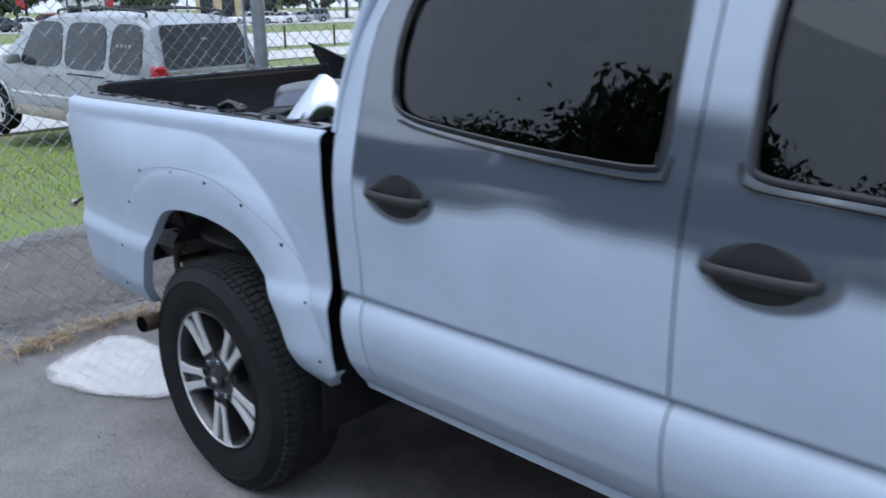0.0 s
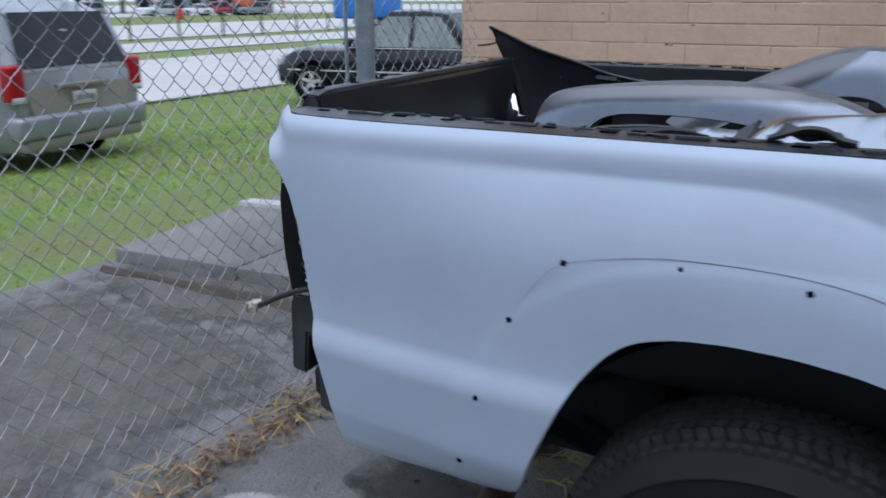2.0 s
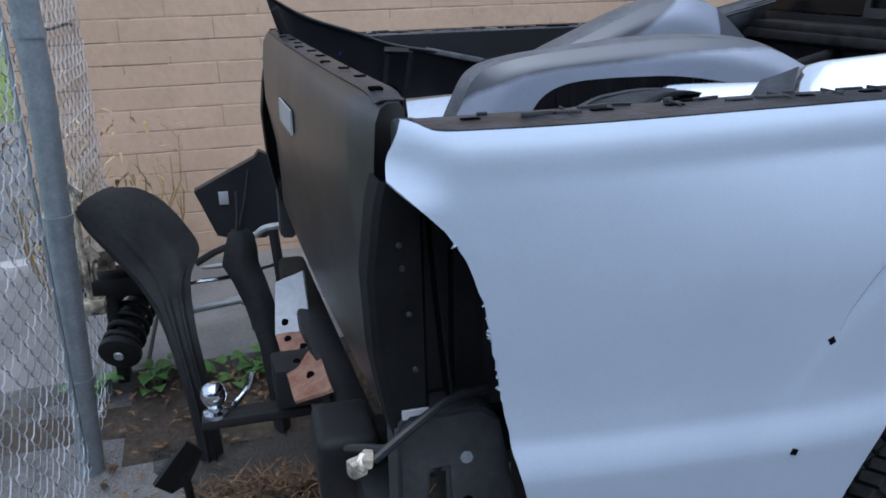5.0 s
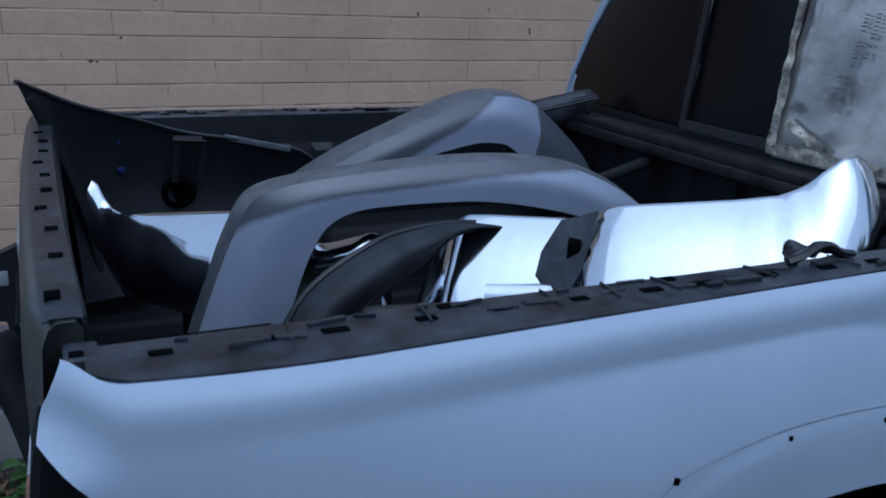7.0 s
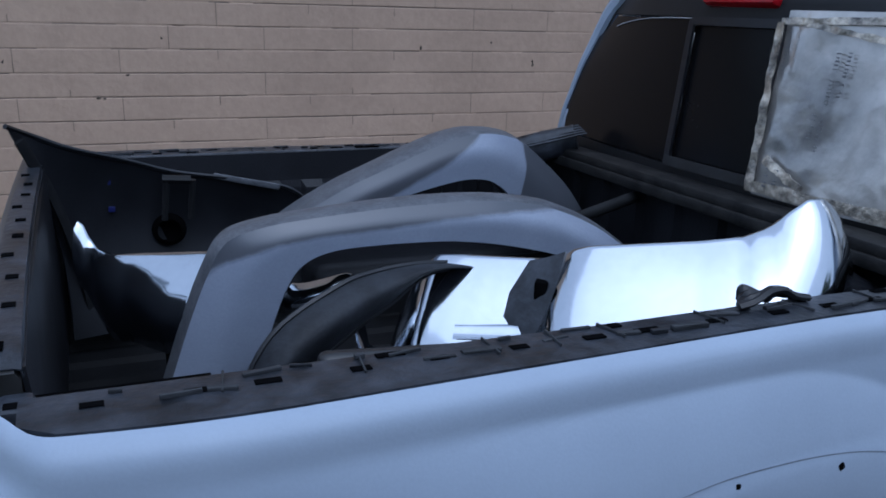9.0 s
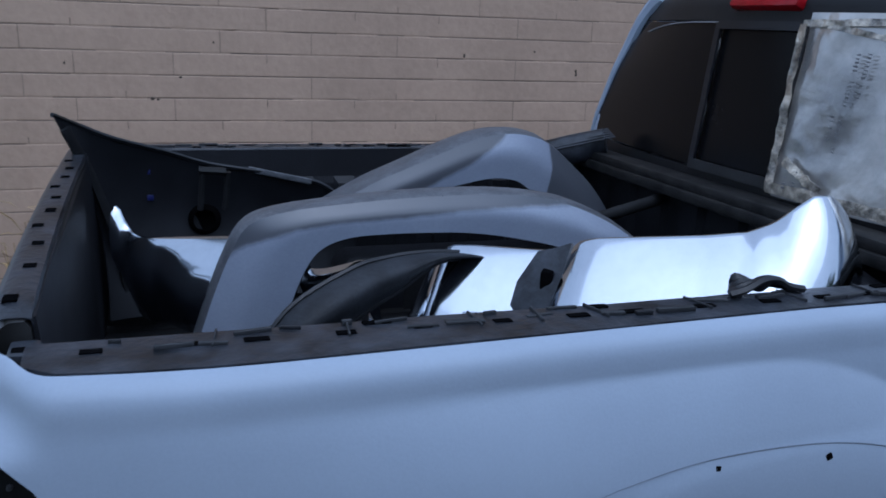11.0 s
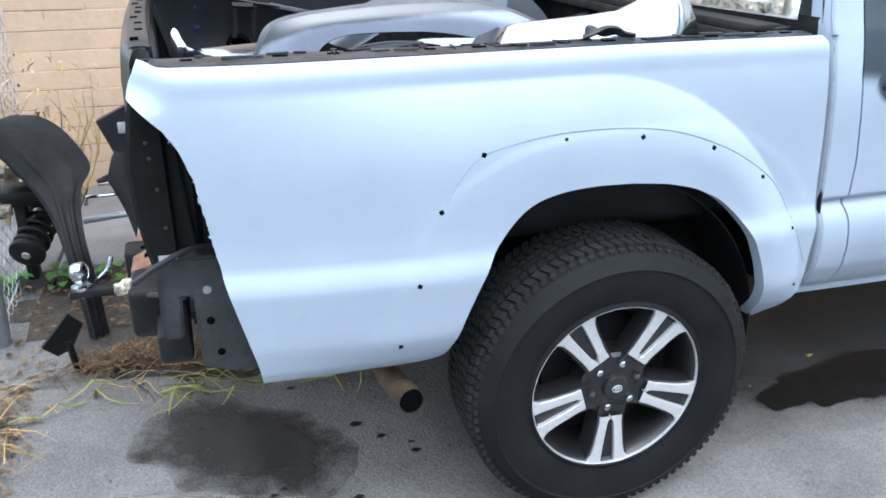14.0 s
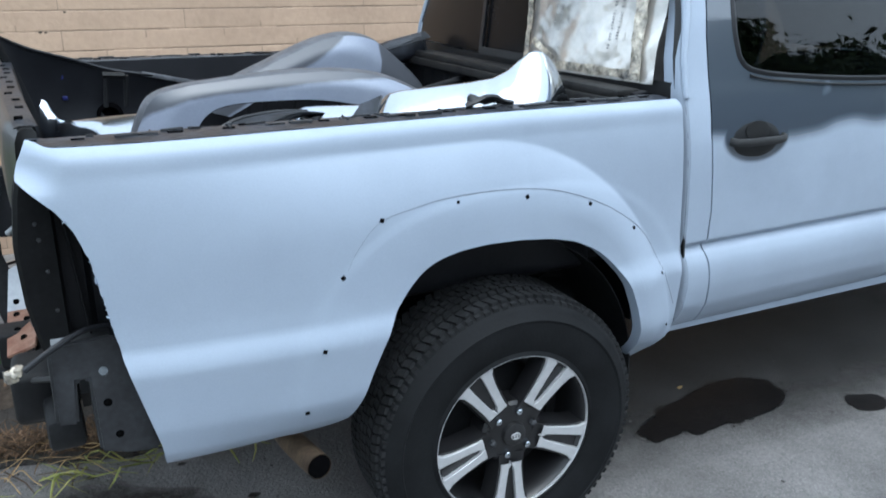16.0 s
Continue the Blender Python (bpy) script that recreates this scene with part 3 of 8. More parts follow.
for v in box(bm, (-3.74, 0.0, -0.1), (CORNER_X - 0.02, 0.12, 0.115), 0.015):
    v.co.y += 2.876 + 0.2 * (v.co.x + 3.55)
tagged(part("kerb", bm, M_ROAD), "low pale concrete kerb at the back of the slab", "kerb", kind="structure")

# soil bed between pavement and slab
bm = bmesh.new()
rows = []
for j in range(15):
    y = 1.42 + (1.93 - 1.42) * j / 14
    rows.append([(x, y, 0.004 + 0.03 * smooth01(y, 1.42, 1.6) + 0.02 * noise.noise((x * 6, y * 6, 0.3)) * smooth01(y, 1.42, 1.6)) for x in [-1.66 + 0.07 * i for i in range(60)]])
sheet(bm, rows)
thicken(bm, 0.04)
tagged(part("soil_bed", bm, M_SOIL), "dark damp soil strip under the junk by the slab", "soil", kind="structure")

bm = bmesh.new()
sheet(bm, [[(x, 1.60 + 0.25 * j / 5 + 0.03 * noise.noise((x * 3, 5.0, 0)) * (j == 0) + 0.08 * (x + 1.17) * j / 5, 0.006 + 0.022 * math.sin(math.pi * j / 5) + 0.008 * noise.noise((x * 7, j, 0))) for x in [-3.62 + 0.07 * i for i in range(29)]] for j in range(6)])
thicken(bm, 0.03)
tagged(part("soil_strip", bm, M_SOIL), "dark soil strip at the foot of the slab", "soil", kind="structure")

# building: backing wall with its roof, the blocks come last
bm = bmesh.new()
box(bm, (CORNER_X + 0.004, WALL_Y + 0.004, -0.2), (9.0, WALL_Y + 0.2, 3.5))
box(bm, (CORNER_X + 0.004, WALL_Y + 0.2, -0.2), (CORNER_X + 0.2, 10.5, 3.5))
box(bm, (8.8, WALL_Y + 0.2, -0.2), (9.0, 10.5, 3.5))
wall_north = tagged(part("wall_north", bm, M_JOINT, smooth=False), "beige painted masonry wall of a low building", "wall", kind="structure")
bm = bmesh.new()
box(bm, (CORNER_X - 0.15, WALL_Y - 0.15, 3.5), (9.15, 10.6, 3.66), 0.02)
tagged(part("roof", bm, M_CONCRETE), "flat roof edge of the low building", "roof", kind="structure")


# ---- chain-link fence ----
def chain_mesh(bm, y0, y1, top, pitch=0.038):
    """Zigzag wires that hook into one another, in the plane x = FENCE_X."""
    n = int((y1 - y0) / pitch)
    rows = int((top - 0.03) / pitch)
    for i in range(n + 1):
        y = y0 + i * pitch
        pts = []
        for k in range(rows + 1):
            s = 1 if (k + i) % 2 else -1
            z = 0.03 + k * pitch
            dx = FENCE_X - 0.048 + 0.012 * noise.noise((y * 0.7, z * 1.1, 5.0))
            yy = y + 0.004 * noise.noise((y, z * 2, 9.0))
            pts.append((dx, yy + s * pitch * 0.55, z))
            pts.append((dx - s * 0.0055, yy + s * pitch * 0.30, z + pitch * 0.22))
            pts.append((dx - s * 0.0055, yy - s * pitch * 0.30, z + pitch * 0.78))
        tube(bm, pts, 0.0017, 3, caps=False)


fence = thing("chain_link_fence", "galvanised chain-link fence with steel posts behind the truck", "fence", (FENCE_X, -2.5, 0))
for k, y in enumerate((POST_Y, -1.6, -4.6, -7.6)):
    bm = bmesh.new()
    tube(bm, [(FENCE_X - 0.004 - (0.05 if k == 0 else 0), y, -0.05), (FENCE_X - 0.004, y, 1.1), (FENCE_X - 0.004, y, 1.95)], 0.036 if k == 0 else 0.03, 16)
    tube(bm, [(FENCE_X - 0.004, y, 1.95), (FENCE_X - 0.004, y, 1.97), (FENCE_X - 0.004, y, 1.99)], [0.042, 0.036, 0.012], 16)
    part("post", bm, M_GALV, fence)
bm = bmesh.new()
tube(bm, [(FENCE_X - 0.02, -7.6, 1.86), (FENCE_X - 0.02, 2.5, 1.86)], 0.021, 12)
part("top_rail", bm, M_GALV, fence)
bm = bmesh.new()
tube(bm, [(FENCE_X - 0.052, -7.6, 0.05), (FENCE_X - 0.052, -3, 0.06), (FENCE_X - 0.052, POST_Y, 0.05), (FENCE_X - 0.052, 2.5, 0.12)], 0.003, 5)
part("tension_wire", bm, M_WIRE, fence)
for y in (POST_Y - 0.06,):
    bm = bmesh.new()
    box(bm, (FENCE_X - 0.053, y - 0.008, 0.05), (FENCE_X - 0.044, y + 0.008, 1.84), 0.002)
    part("tension_bar", bm, M_GALV, fence)
for z in (0.3, 0.78, 1.26, 1.7):
    bm = bmesh.new()
    lean_x = FENCE_X - 0.004 - 0.05 * max(0.0, 1.1 - z) / 1.15
    tube(bm, [(lean_x, POST_Y, z - 0.012), (lean_x, POST_Y, z + 0.012)], 0.040, 16)
    part("band_clamp", bm, M_GALV, fence)
bm = bmesh.new()
chain_mesh(bm, -7.55, 2.46, 1.86)
wire = part("wire_mesh", bm, M_WIRE, fence, "woven diamond wire mesh", smooth=False)
wire["kind"] = "stuff"


# ---- damp patches, dirt and painted shade ----
def blot(name, outline, material, label, category, z, wob=0.02, seed=0):
    """A thin irregular patch lying on the pavement."""
    bm = bmesh.new()
    pts = spline([(x, y, 0) for x, y in outline] + [(outline[0][0], outline[0][1], 0)], 8)[:-1]
    vs = []
    for k, p in enumerate(pts):
        w = wob * noise.noise((p.x * 9, p.y * 9, seed))
        vs.append(bm.verts.new((p.x + w, p.y + w * 0.7, z)))
    mid = sum((v.co for v in vs), Vector()) / len(vs)
    inward = {v: 0.0 for v in vs}
    rings = [vs]
    for k in range(1, 7):
        rings.append([bm.verts.new(v.co.lerp(mid, k / 7)) for v in vs])
        inward.update({v: k / 7 for v in rings[-1]})
    for a, b in zip(rings, rings[1:]):
        for k in range(len(a)):
            bm.faces.new((a[k], a[(k + 1) % len(a)], b[(k + 1) % len(a)], b[k]))
    bm.faces.new(rings[-1])
    bmesh.ops.recalc_face_normals(bm, faces=bm.faces[:])
    if sum(f.normal.z for f in bm.faces) < 0:
        bmesh.ops.reverse_faces(bm, faces=bm.faces[:])
    uv = bm.loops.layers.uv.new("UVMap")
    for f in bm.faces:
        for lp in f.loops:
            lp[uv].uv = (inward[lp.vert], 0.5)
    return tagged(part(name, bm, material, smooth=False), label, category, kind="stuff")


blot("puddle", [(-1.36, -0.03), (-1.44, 0.14), (-1.49, 0.33), (-1.38, 0.42), (-1.22, 0.43), (-1.08, 0.39), (-0.90, 0.33), (-0.74, 0.28), (-0.69, 0.22), (-0.78, 0.12), (-0.98, 0.0), (-1.2, -0.06)], M_GLAREWATER, "shallow puddle with the bright sky reflection put into its colour", "puddle", 0.0135, 0.02, 2)
blot("dirt_patch", [(-3.66, 1.50), (-3.0, 1.22), (-2.4, 1.30), (-1.85, 1.45), (-1.80, 2.0), (-2.6, 2.09), (-3.66, 2.07)], M_DIRT, "brown dirt washed over the pavement along the slab", "dirt", 0.0085, 0.06, 14)
blot("dirt_patch", [(-3.68, -1.2), (-2.7, -1.35), (-1.95, -0.7), (-1.78, 0.5), (-1.85, 1.35), (-3.0, 1.55), (-3.68, 1.4)], M_DIRT, "brown dirt film on the pavement beyond the fence", "dirt", 0.0070, 0.08, 15)
blot("damp_stain", [(-1.14, 0.86), (-0.98, 0.86), (-0.84, 0.76), (-0.70, 0.66), (-0.60, 0.46), (-0.72, 0.26), (-0.98, 0.36), (-1.18, 0.52), (-1.24, 0.70)], M_WET, "dark damp stain on the pavement under the truck bed", "stain", 0.0095, 0.05, 4)
blot("damp_stain", [(-1.62, 1.50), (-1.50, 1.24), (-1.36, 1.10), (-1.15, 1.02), (-0.92, 0.96), (-0.72, 1.02), (-0.70, 1.30), (-0.9, 1.46), (-1.3, 1.50)], M_DARKGROUND, "dark pavement round the tow bar", "stain", 0.0105, 0.05, 21)
# shade below the truck, painted as a patch along its length
blot("old_oil_stain", [(-0.35, 0.40), (0.3, 0.22), (0.9, 0.16), (1.7, 0.10), (2.6, 0.12), (3.4, 0.3), (3.6, 0.9), (3.2, 1.5), (1.5, 1.6), (0.2, 1.55), (-0.4, 1.2)], M_UNDERSHADE, "soft dark patch painted on the pavement as shade under the truck", "stain", 0.0075, 0.08, 23)
blot("oil_spill", [(0.66, 0.36), (0.80, 0.44), (0.91, 0.49), (1.10, 0.52), (1.24, 0.56), (1.36, 0.52), (1.42, 0.42), (1.36, 0.33), (1.22, 0.28), (1.04, 0.27), (0.88, 0.29), (0.74, 0.30)], M_OIL, "black wet oil spill on the pavement beside the truck", "stain", 0.0105, 0.05, 7)
blot("oil_spill", [(1.52, 0.20), (1.58, 0.25), (1.68, 0.22), (1.70, 0.15), (1.60, 0.13)], M_OIL, "small black oil spill on the pavement", "stain", 0.0105, 0.03, 9)
for k in range(26):
    x, y = random.uniform(-1.3, -0.3), random.uniform(0.25, 1.1)
    if k > 19:
        x, y = random.uniform(1.0, 2.0), random.uniform(0.2, 0.9)
    r = random.uniform(0.006, 0.022)
    blot("drip_spot", [(x - r, y), (x, y + r * 0.8), (x + r * 1.3, y), (x, y - r * 0.7)], M_OIL, "small dark drip spot on the pavement", "stain", 0.0095, 0.01, k)


# ---- litter, grass, weeds ----
def scatter_straw(name, spots, count, material, label, category, lmin, lmax, width, lift=0.03, seed=1, rise=0.35):
    rnd = random.Random(seed)
    bm = bmesh.new()
    for _ in range(count):
        x, y, sx, sy = rnd.choice(spots)
        p = (rnd.gauss(x, sx), rnd.gauss(y, sy), rnd.uniform(0.008, lift))
        a = rnd.uniform(0, 2 * math.pi)
        blade(bm, p, (math.cos(a), math.sin(a), rnd.uniform(-0.02, rise)), rnd.uniform(lmin, lmax), rnd.uniform(width * 0.5, width), rnd.uniform(0, rise))
    return tagged(part(name, bm, material, smooth=False), label, category, kind="stuff")


fence_line = [(FENCE_X + 0.03 + 0.05 * math.sin(k), -0.1 + 0.1 * k, 0.05, 0.07) for k in range(15)]
scatter_straw("straw", fence_line[:12], 260, M_STRAW, "dry straw caught along the foot of the fence", "straw", 0.05, 0.2, 0.006, 0.045, 3, 0.3)
scatter_straw("dead_leaves", [(FENCE_X + 0.05, 0.3, 0.05, 0.3), (FENCE_X + 0.05, 0.9, 0.05, 0.25)], 260, M_LEAF, "brown dead leaves in the straw by the fence", "leaves", 0.02, 0.05, 0.02, 0.04, 5, 0.3)
scatter_straw("dead_stems", [(-1.28, 1.19, 0.06, 0.03), (-1.16, 1.16, 0.06, 0.032), (-1.04, 1.13, 0.06, 0.032), (-0.95, 1.10, 0.05, 0.03), (-1.38, 1.13, 0.06, 0.03)], 1100, M_NEEDLE, "brown dead grass stems swept together behind the truck bed", "dry grass", 0.025, 0.10, 0.006, 0.055, 16, 0.4)
scatter_straw("leaf_pile", [(-1.20, 1.17, 0.12, 0.03), (-1.0, 1.11, 0.08, 0.03)], 420, M_LEAF, "heap of brown dead leaves behind the truck bed", "leaves", 0.015, 0.035, 0.012, 0.05, 6, 0.5)
scatter_straw("dry_grass", [(-1.2, 1.05, 0.16, 0.06), (-1.0, 0.98, 0.14, 0.05), (-1.45, 1.05, 0.1, 0.1)], 40, M_NEEDLE, "long dry grass stalks on the leaf heap", "straw", 0.08, 0.26, 0.006, 0.06, 8, 0.3)
scatter_straw("grass_tuft", [(-0.66, 0.98, 0.04, 0.03), (-0.78, 0.95, 0.04, 0.03), (-1.05, 0.92, 0.08, 0.03)], 40, M_YGRASS, "pulled green grass blades on the pavement", "grass", 0.08, 0.2, 0.007, 0.05, 9, 0.3)
scatter_straw("slab_litter", [(-2.2, 1.98, 0.3, 0.06), (-3.0, 1.95, 0.35, 0.07), (-2.6, 1.9, 0.5, 0.1)], 260, M_NEEDLE, "dead stems and crumbs along the edge of the slab", "litter", 0.02, 0.09, 0.008, 0.02, 17, 0.2)
scatter_straw("leaf_litter", [(-1.4, 1.75, 0.2, 0.15), (-1.1, 1.8, 0.25, 0.15)], 420, M_LEAF, "leaf litter on the soil under the junk", "leaves", 0.02, 0.05, 0.018, 0.075, 10, 0.4)
rnd = random.Random(31)
for k in range(16):
    x, y = (-1.28, 0.98) if k < 4 else (-0.95, 0.93) if k < 10 else (-0.62, 0.90)
    x, y, a = x + rnd.uniform(-0.12, 0.12), y + rnd.uniform(-0.05, 0.05), rnd.uniform(2.9, 6.5)
    length = rnd.uniform(0.14, 0.34)
    bm = bmesh.new()
    pts = [(x + length * u * math.cos(a + bendy * u), y + 0.6 * length * u * math.sin(a + bendy * u), 0.014 + 0.05 * math.sin(math.pi * u) * rnd.random()) for bendy in (rnd.uniform(-0.9, 0.9),) for u in (0, 0.2, 0.4, 0.6, 0.8, 1)]
    tube(bm, pts, [0.0028, 0.003, 0.003, 0.0026, 0.002, 0.0008], 4, flat=1.8)
    tagged(part("grass_stalk", bm, M_YGRASS, smooth=False), "long pulled green-yellow grass stalk on the pavement", "grass", group="pulled grass stalks")
bm = bmesh.new()
for _ in range(520):
    x, y, r = rnd.uniform(-1.65, 1.6), rnd.uniform(-0.9, 1.25), 0.0012 + 0.0038 * rnd.random() ** 3
    bmesh.ops.create_icosphere(bm, subdivisions=1, radius=r, matrix=Matrix.Translation((x, y, gz(x, y) + 0.009 + r * 0.3)) @ Matrix.Rotation(rnd.uniform(0, 6), 4, "Z") @ Matrix.Diagonal((1.5, 1, 0.7, 1)))
tagged(part("grit", bm, M_GRIT, smooth=False), "small dark grit and crumbs scattered over the pavement", "grit", kind="stuff")
bm = bmesh.new()
blade(bm, (1.035, 0.557, 0.012), (1, 0.3, 0.1), 0.035, 0.016, 0.1)
tagged(part("fallen_leaf", bm, M_STRAW, smooth=False), "small yellow leaf lying on the pavement", "leaf")

rnd = random.Random(21)
bm = bmesh.new()
for _ in range(110000):
    x = -3.6 - 9.2 * rnd.random() ** 1.25
    y = rnd.uniform(-3.5, 15)
    bare = noise.noise((x * 0.55, y * 0.55, 2.0)) + 0.9 * (1 - smooth01(-x, 3.7, 5.6))
    if bare > 0.42 and rnd.random() < 0.85 or (x > -3.75 + 0.1 * noise.noise((y, 0, 0)) and y < 6.3):
        continue
    h = rnd.uniform(0.02, 0.06)
    blade(bm, (x, y, gz(x, y) - 0.035), (rnd.uniform(-0.6, 0.6), rnd.uniform(-0.6, 0.6), 1), h, rnd.uniform(0.004, 0.009), 0.25)
tagged(part("grass", bm, M_BLADE, smooth=False), "short patchy green grass verge", "grass", kind="stuff")


def weed(x, y, z, n, size, seed):
    rnd = random.Random(seed)
    root = thing("weed", "low broad-leaved green weed growing by the slab", "plant", (x, y, z), "weeds by the slab")
    for _ in range(n):
        a, e = rnd.uniform(0, 6.28), rnd.uniform(0.3, 1.2)
        c = Vector((x, y, z)) + Vector((math.cos(a), math.sin(a), 0)) * rnd.uniform(0.02, size) + Vector((0, 0, rnd.uniform(0.03, size)))
        bm = bmesh.new()
        tube(bm, [(x, y, z), (c.x, c.y, c.z)], 0.002, 4)
        r = rnd.uniform(0.018, 0.034)
        rows = []
        for i in range(5):
            u = i / 4
            w = r * math.sin(math.pi * (0.12 + 0.86 * u)) * 1.1
            p = c + Vector((math.cos(a), math.sin(a), 0)) * (u - 0.3) * 2 * r + Vector((0, 0, -0.35 * r * (u * 2 - 1) ** 2))
            s = Vector((-math.sin(a), math.cos(a), 0))
            rows.append([p - s * w + Vector((0, 0, 0.3 * w)), p, p + s * w + Vector((0, 0, 0.3 * w))])
        sheet(bm, rows)
        part("leaf", bm, M_GREENLEAF, root)
    return root


for k, (x, y, n, s) in enumerate(((-1.78, 1.83, 9, 0.10), (-1.58, 1.84, 10, 0.10), (-1.22, 1.86, 10, 0.11), (-1.32, 1.82, 8, 0.09), (-1.02, 1.88, 7, 0.08), (-1.45, 1.85, 7, 0.07))):
    weed(x, y, 0.03, n, s, 40 + k)

# dry weeds standing against the wall by the fence
rnd = random.Random(5)
for k in range(6):
    x, y = rnd.uniform(-2.0, -1.55), rnd.uniform(2.45, 2.9)
    root = thing("dry_weed", "tall dead tan weed stalks against the wall", "plant", (x, y, 0.085), "dead weeds by the wall")
    bm = bmesh.new()
    for _ in range(7):
        a = rnd.uniform(0, 6.28)
        d = Vector((math.cos(a) * 0.35, math.sin(a) * 0.25, 1))
        h = rnd.uniform(0.3, 0.75)
        pts = [Vector((x, y, 0.085)) + d * h * u + Vector((0.1 * math.sin(3 * u + k) * u, 0.05 * u * math.cos(2 * u), -0.15 * u * u * rnd.uniform(0, 1))) for u in (0, 0.25, 0.5, 0.75, 1)]
        tube(bm, pts, [0.005, 0.0045, 0.004, 0.003, 0.0015], 4)
    part("stalk", bm, M_STRAW, root)["kind"] = "stuff"
    bm = bmesh.new()
    for _ in range(26):
        a = rnd.uniform(0, 6.28)
        z = rnd.uniform(0.35, 0.85)
        blade(bm, (x + math.cos(a) * 0.2 * z, y + math.sin(a) * 0.12 * z, z), (math.cos(a), math.sin(a), rnd.uniform(-0.8, 0.4)), rnd.uniform(0.04, 0.11), rnd.uniform(0.008, 0.02), 0.3)
    part("withered_leaf", bm, M_STRAW, root)["kind"] = "stuff"


# long pale twigs lying about under the tail
rnd = random.Random(77)
for k in range(11):
    x, y = rnd.uniform(-1.50, -1.05), rnd.uniform(0.94, 1.16)
    a = rnd.uniform(-0.7, 0.5)
    n = rnd.uniform(0.12, 0.30)
    b = rnd.uniform(-0.35, 0.35)
    pts = [(x + n * u * math.cos(a + b * u), y + n * u * math.sin(a + b * u), gz(x, y) + 0.016 + 0.05 * math.sin(math.pi * u) * rnd.uniform(0.2, 1.0)) for u in (0, 0.25, 0.5, 0.75, 1)]
    bm = bmesh.new()
    tube(bm, spline(pts, 4), rnd.uniform(0.001, 0.0018), 5)
    tagged(part("dry_twig", bm, M_STRAW), "long pale dry twig lying on the pavement", "twig", "dry twigs under the tail")


# ---- the pickup truck ----
MID_Y = 0.93
truck = thing("pickup_truck", "pickup truck in light blue-grey primer, rear bumper and tail lamps removed", "pickup truck", (0.9, MID_Y, 0))

REAR_EDGE = [(0.45, -0.845), (0.503, -0.85), (0.56, -0.858), (0.774, -0.912), (0.825, -0.921), (0.985, -0.947), (1.045, -0.967), (1.085, -0.990), (1.115, -1.02), (1.143, -1.05), (1.17, -1.043), (1.2, -1.022)]
LOWER_EDGE = [(-0.85, 0.503), (-0.56, 0.503), (-0.50, 0.503), (-0.462, 0.509), (-0.442, 0.522), (-0.430, 0.55), (-0.415, 0.59), (-0.387, 0.665), (-0.343, 0.765), (-0.30, 0.828), (-0.265, 0.866), (-0.225, 0.889), (-0.165, 0.903), (-0.09, 0.908), (0.0, 0.905), (0.095, 0.895), (0.165, 0.878), (0.235, 0.844), (0.30, 0.787), (0.337, 0.735), (0.374, 0.654), (0.398, 0.575), (0.41, 0.52), (0.424, 0.478), (0.44, 0.460), (0.455, 0.460), (0.485, 0.49), (0.548, 0.553)]
SIDE = [(0.45, 0.165), (0.50, 0.125), (0.53, 0.108), (0.60, 0.094), (0.70, 0.086), (0.735, 0.083), (0.755, 0.088), (0.785, 0.101), (0.83, 0.1030), (0.95, 0.1015), (1.0, 0.1018), (1.03, 0.1025), (1.06, 0.1034), (1.09, 0.1050), (1.11, 0.1064), (1.125, 0.1078), (1.136, 0.1092), (1.143, 0.1101), (1.148, 0.1105), (1.158, 0.1107), (1.168, 0.1112), (1.178, 0.1128), (1.188, 0.1172), (1.196, 0.1255), (1.2, 0.137)]



def lean(p):
    """The truck stands a little askew: its cross direction runs back by 5 cm a metre."""
    return (p[0] - 0.05 * (p[1] - 0.12), p[1], p[2])


def eased(pts, reach, lo, hi):
    """Samples a broken line densely and rounds its corners off between lo and hi."""
    xs = [pts[0][0] + (pts[-1][0] - pts[0][0]) * k / 240 for k in range(241)]
    out = []
    for x in xs:
        r = reach * smooth01(x, lo, lo + 0.05) * (1 - smooth01(x, hi - 0.05, hi))
        out.append((x, sum(curve_at(x + r * d / 4, pts) for d in range(-4, 5)) / 9))
    return out


LOWER_EDGE = eased(LOWER_EDGE, 0.02, -0.42, 0.37)


def front_edge(z):
    return curve_at(z, [(0.45, 0.532), (0.55, 0.540), (0.80, 0.543), (1.0, 0.529), (1.2, 0.512)])


def bed_y(x, z):
    y = curve_at(z, SIDE)
    y += 0.042 * min(0.0, x - 0.03)              # the panel stands out towards the tail
    k = max(0.0, (-0.72 - x) / 0.33)
    y += 0.042 * k * k + 0.055 * smooth01(-x, 0.965, 1.05) * smooth01(z, 1.11, 1.17)
    if x > -0.1:
        rho = math.hypot((x + 0.1) / 0.62, (z - 0.42) / 0.70)
    else:
        rho = (z - 0.42) / 0.70
    v = min(1.0, max(0.0, (1.037 - rho) / (0.25 - 0.09 * smooth01(x, -0.1, 0.3))))
    shoulder = 1 - (1 - v) ** 2                    # breaks off sharply at the crease, then rolls out
    y -= 0.039 * shoulder * smooth01(x, -0.95, -0.42) * smooth01(z, 0.46, 0.60)
    y += 0.0026 * noise.noise((x * 8.0, z * 8.0, 4.0)) * smooth01(x, -0.05, 0.2) * (1 - smooth01(rho, 0.96, 1.04))      # shallow dents
    lip = (abs(x) / 0.585) ** 2.7 + (max(0.0, z - 0.42) / 0.612) ** 2.7
    y -= 0.0025 * (1 - smooth01(lip, 0.93, 1.05))
    return y


